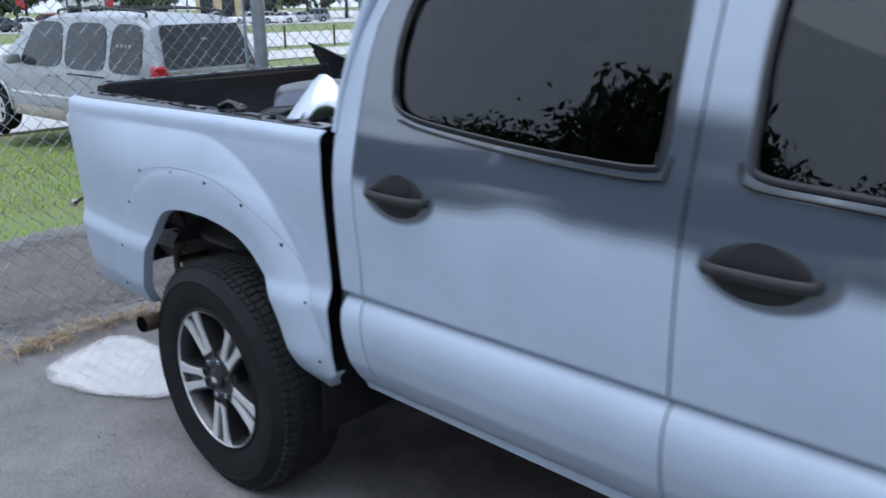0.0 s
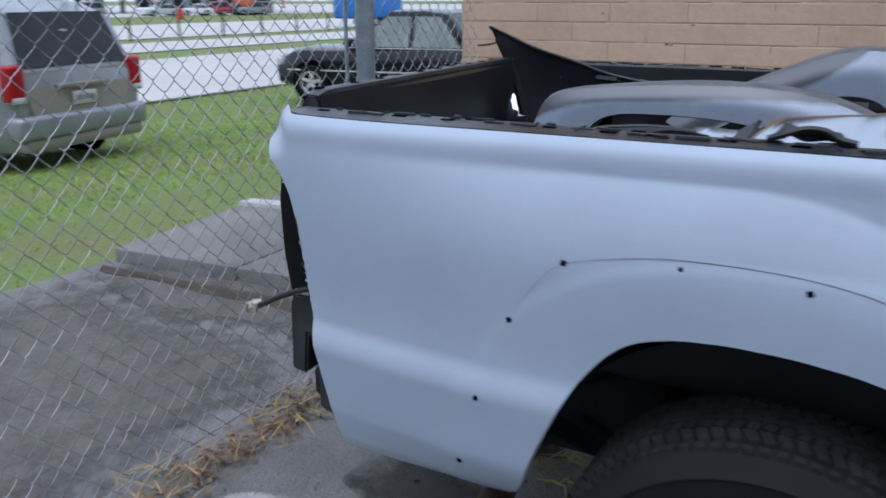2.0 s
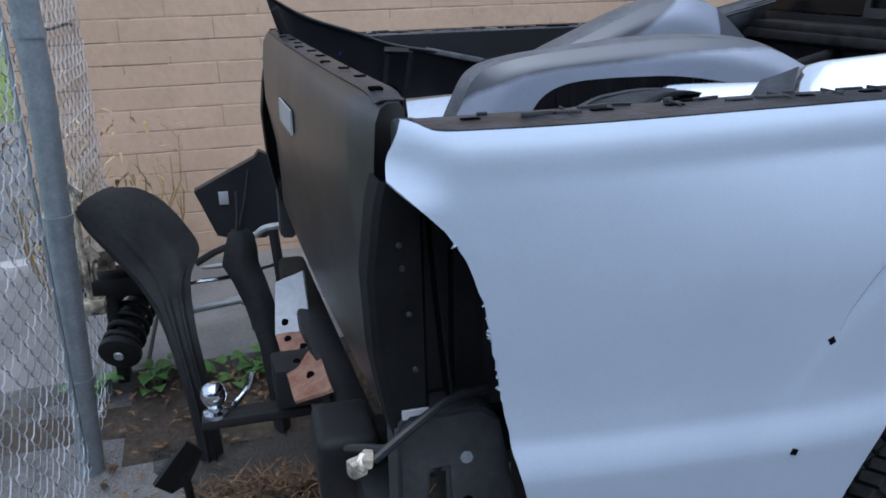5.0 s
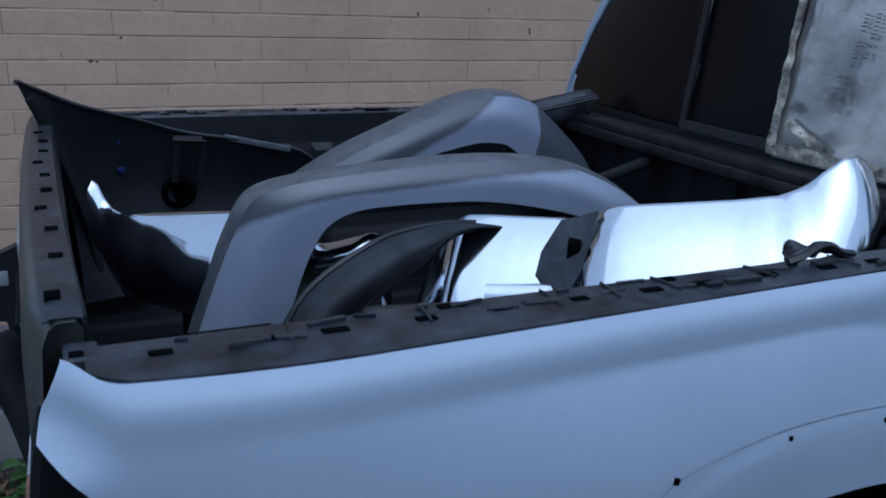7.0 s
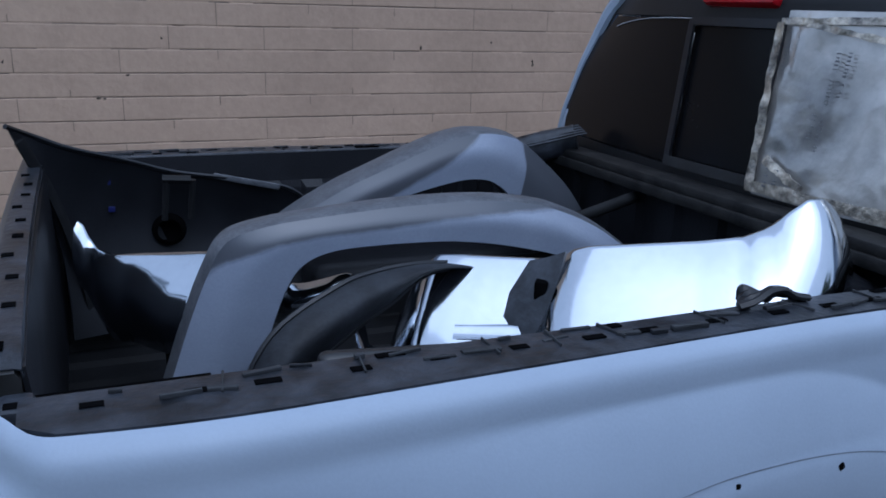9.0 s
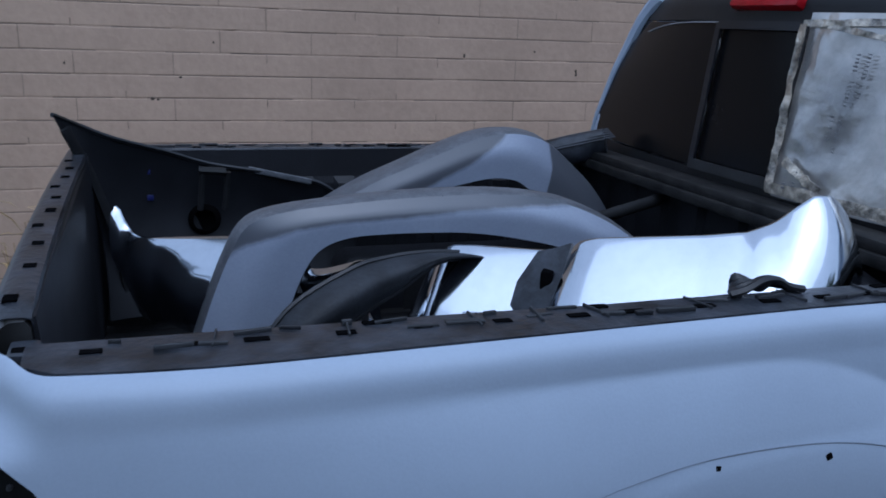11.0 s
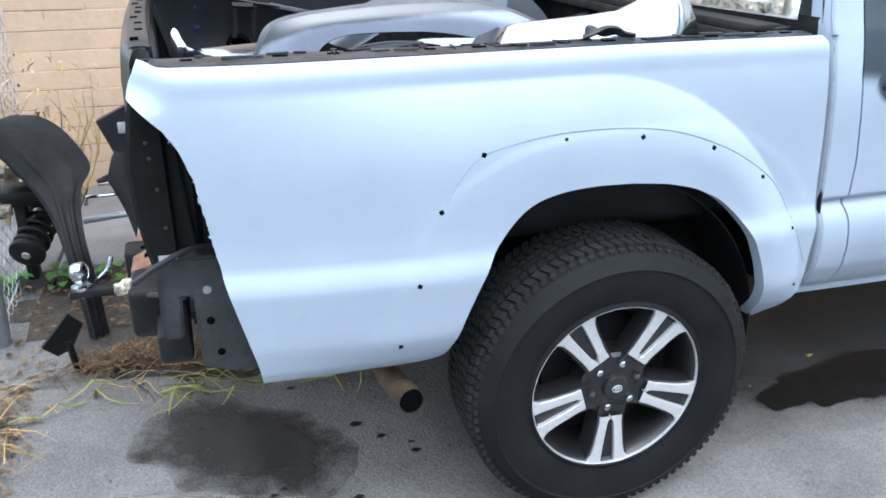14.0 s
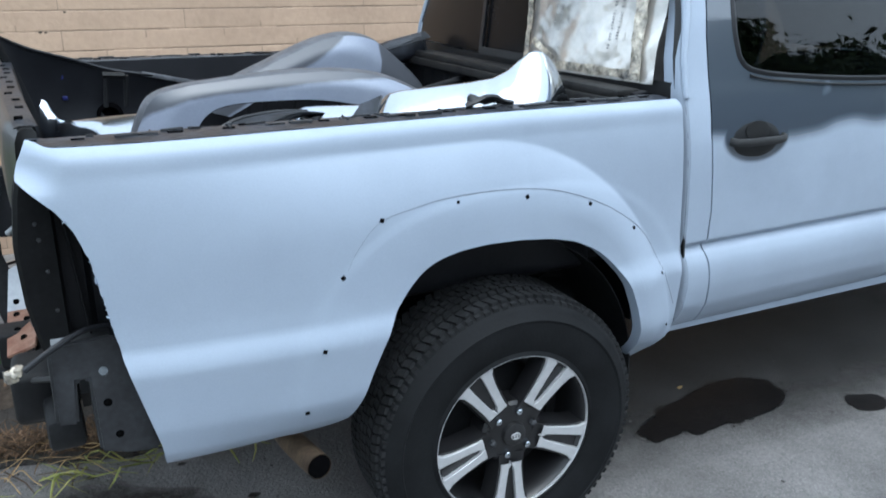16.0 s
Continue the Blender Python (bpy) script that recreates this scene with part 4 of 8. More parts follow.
def bed_point(u, v):
    x = -0.95 + u * 1.48
    for _ in range(6):
        zb = curve_at(x, LOWER_EDGE)
        x = curve_at(zb, REAR_EDGE) * (1 - u) + front_edge(zb) * u
    z = zb + (1.2 - zb) * v
    x2 = curve_at(z, REAR_EDGE) * (1 - u) + front_edge(z) * u
    w = smooth01(v, 0, 0.25) if -0.5 < x < 0.4 else 1
    x = x * (1 - w) + x2 * w
    return x, bed_y(x, z), z


def mirror(bm):
    for v in bm.verts:
        v.co.y = 2 * MID_Y - v.co.y
    bmesh.ops.reverse_faces(bm, faces=bm.faces[:])


def bed_side(right):
    bm = bmesh.new()
    nu, nv = 190, 74
    rows = [[bed_point(u / nu, v / nv) for u in range(nu + 1)] for v in range(nv + 1)]
    # rolled arch lip and rolled top edge
    rows.insert(0, [(x, y + 0.035, z - 0.002) for x, y, z in rows[0]])
    rows.append([(x, y + 0.004, 1.2015) for x, y, z in rows[-1]])
    for k, row in enumerate(rows):
        for j, (x, y, z) in enumerate(row):
            lift = 0.011 * smooth01(-x, 0.985, 1.018) * smooth01(z, 1.17, 1.2)
            tear = 0.004 * (0.5 + noise.noise((z * 70, 0, 1.0)) + 0.6 * noise.noise((z * 160, 3, 1.0))) * smooth01(z, 0.74, 0.80) * (1 - smooth01(z, 1.02, 1.10)) if j == 0 else 0.0
            row[j] = (x + tear, y, z + lift)
    sheet(bm, rows)
    thicken(bm, 0.004)
    if not right:
        mirror(bm)
    for v in bm.verts:
        v.co = lean(v.co)
    return part("bed_side_panel", bm, M_PRIMER, truck, "smooth light blue-grey primed panel", angle=60)


side = bed_side(True)
HOLES = [(-0.55, 0.579), (-0.509, 0.729), (-0.454, 0.886), (-0.36, 1.003), (-0.17, 1.02), (0.017, 1.01), (0.202, 0.971), (0.359, 0.882), (0.462, 0.742), (0.502, 0.58)]
for k, (x, z) in enumerate(HOLES):
    s = 0.0050 if k not in (4, 8, 9) else 0.0036
    bm = bmesh.new()
    y = bed_y(x, z)
    box(bm, (-s, -0.0015, -s), (s, 0.006, s), 0.001, Matrix.Translation(lean((x, y, z))) @ Matrix.Rotation(0.5 * math.sin(k * 2.3), 4, "Y"))
    part("mounting_hole", bm, M_SHADEBLACK, side)
# the mark that the removed flare left
bm = bmesh.new()
mark = []
for q in spline([(-0.444, 0.90, 0), (-0.42, 0.942, 0), (-0.367, 0.998, 0), (-0.273, 1.022, 0), (-0.162, 1.034, 0), (0.0, 1.031, 0), (0.137, 1.006, 0), (0.288, 0.942, 0), (0.42, 0.845, 0), (0.49, 0.715, 0), (0.528, 0.635, 0)], 6):
    mark.append(lean((q.x, bed_y(q.x, q.y) - 0.0008, q.y)))
tube(bm, mark, [0.0004 + 0.0007 * smooth01(k, 6, 26) for k in range(len(mark))], 5, flat=0.5)
part("flare_outline", bm, M_MARK, side, "thin dirty line left by the removed flare")
rnd = random.Random(12)
bm = bmesh.new()
for k in range(11):
    z = rnd.uniform(0.86, 1.09)
    x = curve_at(z, REAR_EDGE) + 0.004
    blade(bm, lean((x, bed_y(x, z) + 0.002, z)), (-1, rnd.uniform(-0.3, 0.6), rnd.uniform(-0.8, 0.5)), rnd.uniform(0.003, 0.008), rnd.uniform(0.006, 0.014), 0.2)
thicken(bm, 0.0015)
part("torn_edge", bm, M_PRIMER, side, "torn pale metal slivers", smooth=False)["kind"] = "stuff"
bed_side(False)

# rails on top of both bed sides
for right in (True, False):
    bm = bmesh.new()
    rows = []
    for i in range(41):
        x = -1.0 + 1.49 * i / 40
        w = 0.004 * noise.noise((x * 5, 1, 0))
        o = bed_y(x, 1.2) + 0.005
        i2 = max(0.214, o + 0.02)
        rows.append([(x, o, 1.19), (x, o + 0.002, 1.203 + w * 0.4), (x, (o + i2) / 2, 1.206 + w * 0.6), (x, i2 - 0.004, 1.205 + w * 0.6), (x, i2, 1.198), (x, i2 + 0.001, 1.15)])
    sheet(bm, rows, flip=True)
    bmesh.ops.recalc_face_normals(bm, faces=bm.faces[:])
    thicken(bm, 0.004)
    if not right:
        mirror(bm)
    for v in bm.verts:
        v.co = lean(v.co)
    rail = part("bed_rail", bm, M_RAIL, truck, "scuffed black rail with clip slots, its cap missing")
    rnd = random.Random(4 if right else 9)
    x = -0.93
    while x < 0.44:
        for yy in ((0.172,) if rnd.random() < 0.5 else (0.172, 0.199)):
            bm = bmesh.new()
            s = rnd.choice((0.012, 0.015, 0.018))
            if abs(x + 0.22) < 0.045 and yy > 0.18:
                s = 0.036
            xx = x + (0.045 if yy > 0.18 else 0)
            w = 0.0058 if s < 0.03 else 0.012
            box(bm, (xx - s, yy - w, 1.2), (xx + s, yy + w, 1.2075), 0.0)
            if not right:
                mirror(bm)
            for v in bm.verts:
                v.co = lean(v.co)
            part("clip_slot", bm, M_SHADEBLACK, rail)
        x += rnd.uniform(0.075, 0.115)
    # thin ridges across the rail, then broken clip ends
    for x in (-0.80, -0.64, -0.47, -0.385, -0.29, -0.13, 0.03, 0.16, 0.33):
        bm = bmesh.new()
        o = max(0.16, bed_y(x, 1.2) + 0.02)
        box(bm, (x - 0.0013, o, 1.203), (x + 0.0013, 0.21, 1.2095), 0.0008, Matrix.Translation((x, o, 0)) @ Matrix.Rotation(0.3 * math.sin(x * 40), 4, "Z") @ Matrix.Translation((-x, -o, 0)))
        if not right:
            mirror(bm)
        for v in bm.verts:
            v.co = lean(v.co)
        part("cross_ridge", bm, M_BRACKET, rail, "pale scraped ridge")
    for k in range(26):
        bm = bmesh.new()
        x = -0.90 + 1.32 * (k + rnd.uniform(-0.3, 0.3)) / 25.5
        y = rnd.uniform(0.16, 0.204)
        w, d = rnd.uniform(0.006, 0.03), rnd.uniform(0.002, 0.006)
        box(bm, (-w, -d, 0.0), (w, d, rnd.uniform(0.003, 0.007)), 0.001, Matrix.Translation((x, max(y, bed_y(x, 1.2) + 0.018), 1.2045)) @ Matrix.Rotation(rnd.uniform(-0.25, 0.25), 4, "Z"))
        if not right:
            mirror(bm)
        for v in bm.verts:
            v.co = lean(v.co)
        part("clip_remnant", bm, rnd.choice((M_BLACK, M_BRACKET, M_PLASTIC, M_BRACKET)) if w < 0.014 else M_BRACKET, rail)

# bed tub: floor with ribs, walls with ribs, wheel housings
FLOOR_Z = 0.74
bm = bmesh.new()
rows = []
for j in range(97):
    y = 0.24 + (1.62 - 0.24) * j / 96
    z = FLOOR_Z + (0.012 if (j // 4) % 2 else 0.0)
    rows.append([lean((x, y, z)) for x in (-1.0, -0.5, 0.0, 0.46)])
sheet(bm, rows, flip=True)
thicken(bm, 0.01)
part("bed_floor", bm, M_POCKET, truck, "ribbed black bed liner", smooth=False)
for right in (True, False):
    bm = bmesh.new()
    rows = []
    for i in range(121):
        x = -1.0 + 1.47 * i / 120
        d = 0.012 if (i // 5) % 2 else 0.0
        rows.append([(x, 0.219, 1.2), (x, 0.222, 1.12), (x, 0.226 + d, 1.10), (x, 0.232 + d, 0.80), (x, 0.25, FLOOR_Z)])
    sheet(bm, rows)
    bmesh.ops.recalc_face_normals(bm, faces=bm.faces[:])
    thicken(bm, 0.006)
    if not right:
        mirror(bm)
    for v in bm.verts:
        v.co = lean(v.co)
    part("bed_inner_wall", bm, M_LINER, truck, smooth=False)
    bm = bmesh.new()
    box(bm, (-0.36, 0.22, FLOOR_Z - 0.02), (0.36, 0.42, FLOOR_Z + 0.17), 0.05, seg=4)
    if not right:
        mirror(bm)
    for v in bm.verts:
        v.co = lean(v.co)
    part("wheel_housing", bm, M_LINER, truck)
bm = bmesh.new()
rows = []
for j in range(111):
    y = 0.215 + 1.43 * j / 110
    d = 0.018 if (j // 6) % 2 else 0.0
    rows.append([lean((0.485, y, 1.205)), lean((0.455, y, 1.20)), lean((0.452, y, 1.16)), lean((0.462 + d, y, 1.15)), lean((0.462 + d, y, FLOOR_Z + 0.03)), lean((0.45, y, FLOOR_Z))])
sheet(bm, rows)
thicken(bm, 0.008)
part("bed_bulkhead", bm, M_LINER, truck, "ribbed black front wall of the bed", smooth=False)
bm = bmesh.new()
box(bm, (0.405, 0.24, 1.190), (0.480, 1.62, 1.216), 0.006)
box(bm, (0.398, 0.24, 1.165), (0.412, 1.62, 1.192), 0.004)
for v in bm.verts:
    v.co = lean(v.co)
part("bulkhead_rail", bm, M_DUSTYRAIL, truck, "dusty black rail across the front of the bed")
for right in (True, False):
    bm = bmesh.new()
    box(bm, (-1.020, 0.184, 1.15), (-0.985, 0.234, 1.2035), 0.006)
    if not right:
        mirror(bm)
    for v in bm.verts:
        v.co = lean(v.co)
    corner = part("bed_corner_cap", bm, M_RAIL, truck, "scuffed dark corner of the bed")
    bm = bmesh.new()
    box(bm, (-1.014, 0.192, 1.2), (-0.998, 0.206, 1.2046))
    if not right:
        mirror(bm)
    for v in bm.verts:
        v.co = lean(v.co)
    part("clip_slot", bm, M_SHADEBLACK, corner)
# outer bulkhead between bed and cab
bm = bmesh.new()
box(bm, (0.478, 0.2, 0.55), (0.49, 1.66, 1.19))
for v in bm.verts:
    v.co = lean(v.co)
part("bed_front_panel", bm, M_SLATE, truck)

# tailgate: bowed outer skin, slotted top, lower lip
TG_IN = 0.245
bm = bmesh.new()
ny, prof = 44, [(-0.010, 1.223), (-0.018, 1.232), (-0.040, 1.232), (-0.054, 1.225), (-0.064, 1.205), (-0.070, 1.15), (-0.072, 1.05), (-0.060, 0.97), (-0.052, 0.92), (-0.048, 0.82), (-0.048, 0.74), (-0.038, 0.715), (-0.012, 0.71), (-0.010, 0.75)]


def gate_x(y):
    k = (y - MID_Y) / 0.69
    return -0.990 - 0.010 * (1 - k * k)


rows = []
for j in range(ny + 1):
    y = 0.24 + 1.38 * j / ny
    e = 0.010 * smooth01(abs(y - MID_Y), 0.64, 0.69)
    rows.append([lean((gate_x(y) + dx * (1 - 0.25 * smooth01(abs(y - MID_Y), 0.62, 0.69)), y, z - e)) for dx, z in prof])
sheet(bm, rows)
bmesh.ops.recalc_face_normals(bm, faces=bm.faces[:])
bmesh.ops.holes_fill(bm, edges=[e for e in bm.edges if e.is_boundary])
gate = part("tailgate", bm, M_TAILGATE, truck, "bare grey-brown tailgate with an empty handle hole", angle=50)
bm = bmesh.new()
rows = []
for j in range(ny + 1):
    y = 0.245 + 1.37 * j / ny
    e = 0.010 * smooth01(abs(y - MID_Y), 0.64, 0.69)
    rows.append([lean((gate_x(y) + dx, y, z - e)) for dx, z in ((-0.004, 1.2250), (-0.006, 1.2335), (-0.014, 1.2355), (-0.036, 1.2355), (-0.046, 1.2320))])
sheet(bm, rows)
bmesh.ops.recalc_face_normals(bm, faces=bm.faces[:])
thicken(bm, 0.002)
part("top_cap", bm, M_RAIL, gate, "scuffed blue-black plastic cap with clip slots", angle=60)
for k in range(13):
    y = 0.29 + 1.28 * (k / 12) ** 0.9
    bm = bmesh.new()
    w = 0.014 if k % 4 else 0.019
    x = gate_x(y) - 0.027 + (0.004 if k % 3 else -0.006)
    box(bm, (x - 0.0075, y - w * 0.6, 1.222), (x + 0.009, y + w * 0.6, 1.2372 - 0.010 * smooth01(abs(y - MID_Y), 0.64, 0.69)), 0.0)
    for v in bm.verts:
        v.co = lean(v.co)
    part("clip_slot", bm, M_SHADEBLACK, gate)
# pale plate stands in for the light showing through the handle hole
bm = bmesh.new()
rows = []
for j in range(3):
    y = 0.86 + 0.10 * j
    rows.append([lean((gate_x(y) - 0.0735, y, 1.12)), lean((gate_x(y) - 0.0745, y, 1.07))])
sheet(bm, rows)
thicken(bm, 0.004)
part("handle_recess", bm, M_GREYMETAL, gate, "pale plate painted as light seen through the handle hole")
bm = bmesh.new()
gy_in = [0.25 + 1.36 * k / 16 for k in range(17)]
sheet(bm, [[lean((gate_x(y) - 0.008, y, 1.224)) for y in gy_in], [lean((gate_x(y) - 0.003, y, 1.17)) for y in gy_in], [lean((gate_x(y) + 0.002, y, 0.75)) for y in gy_in]])
thicken(bm, 0.006)
part("inner_skin", bm, M_LINER, gate, "scuffed dark inner face of the tailgate")

# open tail lamp pockets
for right in (True, False):
    def put(bm):
        if not right:
            mirror(bm)
        for v in bm.verts:
            v.co = lean(v.co)
        return bm
    bm = bmesh.new()
    zs = [0.72 + 0.47 * k / 24 for k in range(25)]
    sheet(bm, [[(-0.985 + 0.10 * (1.19 - z) ** 1.4, 0.24 - 0.05 * j / 5, z) for j in range(6)] for z in zs[:22]])
    bmesh.ops.recalc_face_normals(bm, faces=bm.faces[:])
    thicken(bm, 0.004)
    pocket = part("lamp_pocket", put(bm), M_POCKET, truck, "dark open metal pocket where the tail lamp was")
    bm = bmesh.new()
    # black sheets put the shade inside the open pocket into colour
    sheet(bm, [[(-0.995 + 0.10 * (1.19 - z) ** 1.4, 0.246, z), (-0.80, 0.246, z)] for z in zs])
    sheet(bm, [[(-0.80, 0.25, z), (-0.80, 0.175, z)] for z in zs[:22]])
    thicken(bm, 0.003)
    part("pocket_wall", put(bm), M_SHADEBLACK, pocket)
    bm = bmesh.new()
    FL = [(0.72, -1.03), (0.795, -1.047), (0.878, -1.060), (0.997, -1.064), (1.10, -1.05), (1.135, -1.04), (1.19, -1.02)]
    rows = [[(curve_at(z, FL) - 0.008, 0.240, z), (curve_at(z, FL) - 0.008, 0.186, z), (curve_at(z, FL), 0.178, z), (-0.998, 0.180, z), (-0.992, 0.188, z), (-0.992, 0.245, z)] for z in zs[:22]]
    sheet(bm, rows)
    bmesh.ops.recalc_face_normals(bm, faces=bm.faces[:])
    thicken(bm, 0.004)
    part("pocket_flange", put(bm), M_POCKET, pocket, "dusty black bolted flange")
    for z, bx in ((1.045, -1.028), (1.012, -1.025), (0.945, -1.018), (0.86, -1.012)):
        bm = bmesh.new()
        lathe(bm, [(0.0, -0.004), (0.0038, -0.003), (0.0042, 0.002)], 8, Matrix.Translation((bx, 0.178, z)))
        part("bolt", put(bm), M_BRACKET if z > 0.9 else M_DARKGREY, pocket)
    bm = bmesh.new()
    box(bm, (-1.035, 0.172, 0.765), (-0.995, 0.177, 0.80), 0.002)
    part("pocket_tab", put(bm), M_GREYMETAL, pocket, "pale metal tab")
    # bumper bracket with its wiring below the pocket
    bm = bmesh.new()
    vs = [bm.verts.new((x, 0.165 - 0.02 * (0.79 - z), z)) for x, z in ((-1.045, 0.775), (-1.03, 0.79), (-0.92, 0.792), (-0.893, 0.77), (-0.866, 0.62), (-0.848, 0.50), (-0.91, 0.505), (-0.972, 0.525), (-0.975, 0.70), (-0.998, 0.70), (-1.005, 0.60), (-1.048, 0.605))]
    bm.faces.new(vs)
    bmesh.ops.recalc_face_normals(bm, faces=bm.faces[:])
    grown = bmesh.ops.extrude_face_region(bm, geom=bm.faces[:])
    bmesh.ops.translate(bm, vec=(0, 0.07, 0), verts=[v for v in grown["geom"] if isinstance(v, bmesh.types.BMVert)])
    bmesh.ops.recalc_face_normals(bm, faces=bm.faces[:])
    bmesh.ops.bevel(bm, geom=bm.edges[:], offset=0.006, segments=2, affect="EDGES")
    bracket = part("bumper_bracket", put(bm), M_BRACKET, truck, "dirty dark grey bumper corner bracket")
    for x, z in ((-0.945, 0.715), (-0.945, 0.64), (-0.93, 0.56)):
        bm = bmesh.new()
        lathe(bm, [(0.0, -0.004), (0.009, -0.003), (0.010, 0.004)], 10, Matrix.Translation((x, 0.1625, z)))
        part("bolt", put(bm), M_GALV if z > 0.65 else M_SHADEBLACK, bracket)

# lamp wiring hanging out on this side
bm = bmesh.new()
tube(bm, spline([(-0.90, 0.20, 0.80), (-0.97, 0.16, 0.815), (-1.03, 0.13, 0.80), (-1.09, 0.11, 0.77)], 6), 0.0065, 8)
harness = part("wiring_harness", bm, M_PLASTIC, truck, "taped black lamp wiring")
bm = bmesh.new()
for k in range(3):
    box(bm, (-0.013 + 0.003 * k, -0.010, -0.012), (0.011, 0.010 - 0.002 * k, 0.012), 0.004, Matrix.Translation((-1.112 + 0.006 * k, 0.113, 0.762 + 0.006 * k)) @ Euler((0.5 * k, 0.7 * k, 0.4 + k)).to_matrix().to_4x4())
part("connector", bm, M_GLINTWRAP, harness, "crumpled foil-wrapped connector")

# hitch receiver, ball mount, rusty bumper stay
bm = bmesh.new()
box(bm, (-1.07, 0.27, 0.48), (-0.99, 1.59, 0.56), 0.015)
box(bm, (-1.16, 0.86, 0.44), (-0.99, 0.97, 0.54), 0.01)
for v in bm.verts:
    v.co = lean(v.co)
hitch = part("tow_hitch", bm, M_BLACK, truck, "black steel tow bar")
bm = bmesh.new()
box(bm, (-1.37, 0.885, 0.40), (-1.12, 0.945, 0.425), 0.006)
part("ball_mount", bm, M_BLACK, hitch)
bm = bmesh.new()
lathe(bm, [(0.0, 0.062), (0.010, 0.061), (0.018, 0.056), (0.0235, 0.046), (0.025, 0.036), (0.0235, 0.027), (0.017, 0.016), (0.013, 0.010), (0.014, 0.004), (0.024, 0.0), (0.025, -0.008), (0.016, -0.010), (0.016, -0.03), (0.0, -0.03)], 24, Matrix.Translation((-1.337, 0.916, 0.432)) @ Matrix.Rotation(radians(90), 4, "X") @ Matrix.Scale(1.2, 4))
part("tow_ball", bm, M_CHROME, hitch, "shiny chrome tow ball")
bm = bmesh.new()
tube(bm, spline([(-1.30, 0.93, 0.43), (-1.262, 0.95, 0.46), (-1.245, 0.955, 0.50)], 4), 0.007, 8)
part("hitch_pin", bm, M_CHROME, hitch)
PALE = (Vector((-1.166, 1.262, 0.60)), Vector((-1.095, 1.20, 0.648)), Vector((-1.182, 1.152, 0.497)), Vector((-1.092, 1.122, 0.512)))
RUSTY = (Vector((-1.181, 1.148, 0.500)), Vector((-1.091, 1.118, 0.515)), Vector((-1.165, 0.70, 0.548)), Vector((-1.092, 0.635, 0.598)))
for quad, mat, lab, holes in ((PALE, M_GREYMETAL, "pale dusty end of the bumper stay", ((0.8, 0.3),)), (RUSTY, M_RUST, "rusty orange bumper stay with holes", ((0.12, 0.3), (0.3, 0.65), (0.52, 0.35), (0.75, 0.6)))):
    bm = bmesh.new()
    sheet(bm, [[quad[0].lerp(quad[2], i / 8).lerp(quad[1].lerp(quad[3], i / 8), q / 3) + Vector((0, 0, 0.004 * noise.noise((i * 0.9, q * 1.3, 2.0)))) for q in range(4)] for i in range(9)], flip=True)
    bmesh.ops.recalc_face_normals(bm, faces=bm.faces[:])
    thicken(bm, 0.007)
    stay = part("bumper_stay", bm, mat, hitch, lab)
    for u, v in holes:
        bm = bmesh.new()
        q = quad[0].lerp(quad[2], u).lerp(quad[1].lerp(quad[3], u), v) + Vector((0, -0.001, 0.002))
        lathe(bm, [(0.0, -0.005), (0.0085, -0.004), (0.0095, 0.004)], 10, Matrix.Translation(q) @ Matrix.Rotation(radians(-70), 4, "X"))
        part("bolt_hole", bm, M_SHADEBLACK, stay)
bm = bmesh.new()
box(bm, (-1.145, 0.40, 0.49), (-1.035, 0.55, 0.625), 0.02, seg=3)
box(bm, (-1.10, 0.45, 0.50), (-1.0, 0.52, 0.6), 0.01)
part("bumper_arm", bm, M_BLACK, hitch, "black boxed bumper arm")
bm = bmesh.new()
tube(bm, [(-1.13, 0.43, 0.60), (-1.03, 0.36, 0.62)], 0.008, 8)
part("arm_rod", bm, M_DARKGREY, hitch)

# underbody: frame rails, axle, springs, spare, inner arch
for y in (0.42, 1.44):
    bm = bmesh.new()
    pts = [(-1.0, y, 0.56), (-0.55, y, 0.58), (-0.25, y, 0.68), (0.25, y, 0.68), (0.55, y, 0.55), (3.6, y, 0.5)]
    tube(bm, spline(pts, 4), 0.055, 4, flat=0.7)
    part("frame_rail", bm, M_BLACK, truck)
    bm = bmesh.new()
    for k in range(4):
        tube(bm, spline([(-0.62 + 0.1 * k, y - 0.03, 0.52 + 0.01 * k), (0.0, y - 0.03, 0.40 - 0.012 * k), (0.62 - 0.1 * k, y - 0.03, 0.52 + 0.01 * k)], 6), 0.012, 4, flat=2.2)
    part("leaf_spring", bm, M_BLACK, truck)
bm = bmesh.new()
tube(bm, [(0, 0.2, 0.376), (0, 0.8, 0.376)], 0.045, 14)
tube(bm, [(0, 0.8, 0.376), (0, 0.86, 0.376), (0, 1.0, 0.376), (0, 1.06, 0.376)], [0.05, 0.14, 0.14, 0.05], 16)
tube(bm, [(0, 1.06, 0.376), (0, 1.66, 0.376)], 0.045, 14)
part("rear_axle", bm, M_BLACK, truck)
for right in (True, False):
    bm = bmesh.new()
    rows = []
    for k in range(25):
        a = radians(-14) + radians(152) * k / 24
        rows.append([(0.455 * math.cos(a) - 0.02, y, 0.42 + 0.475 * math.sin(a)) for y in (0.135, 0.2, 0.3, 0.42)])
    sheet(bm, rows)
    sheet(bm, [[(x, 0.42, z) for x in (-0.24, 0.44)] for z in (0.35, 0.9)])
    thicken(bm, 0.004)
    if not right:
        mirror(bm)
    part("inner_arch", bm, M_BLACK, truck, "dark dirty inner wheel arch")
# added black sheet, stands in for the shade behind the panel
bm = bmesh.new()
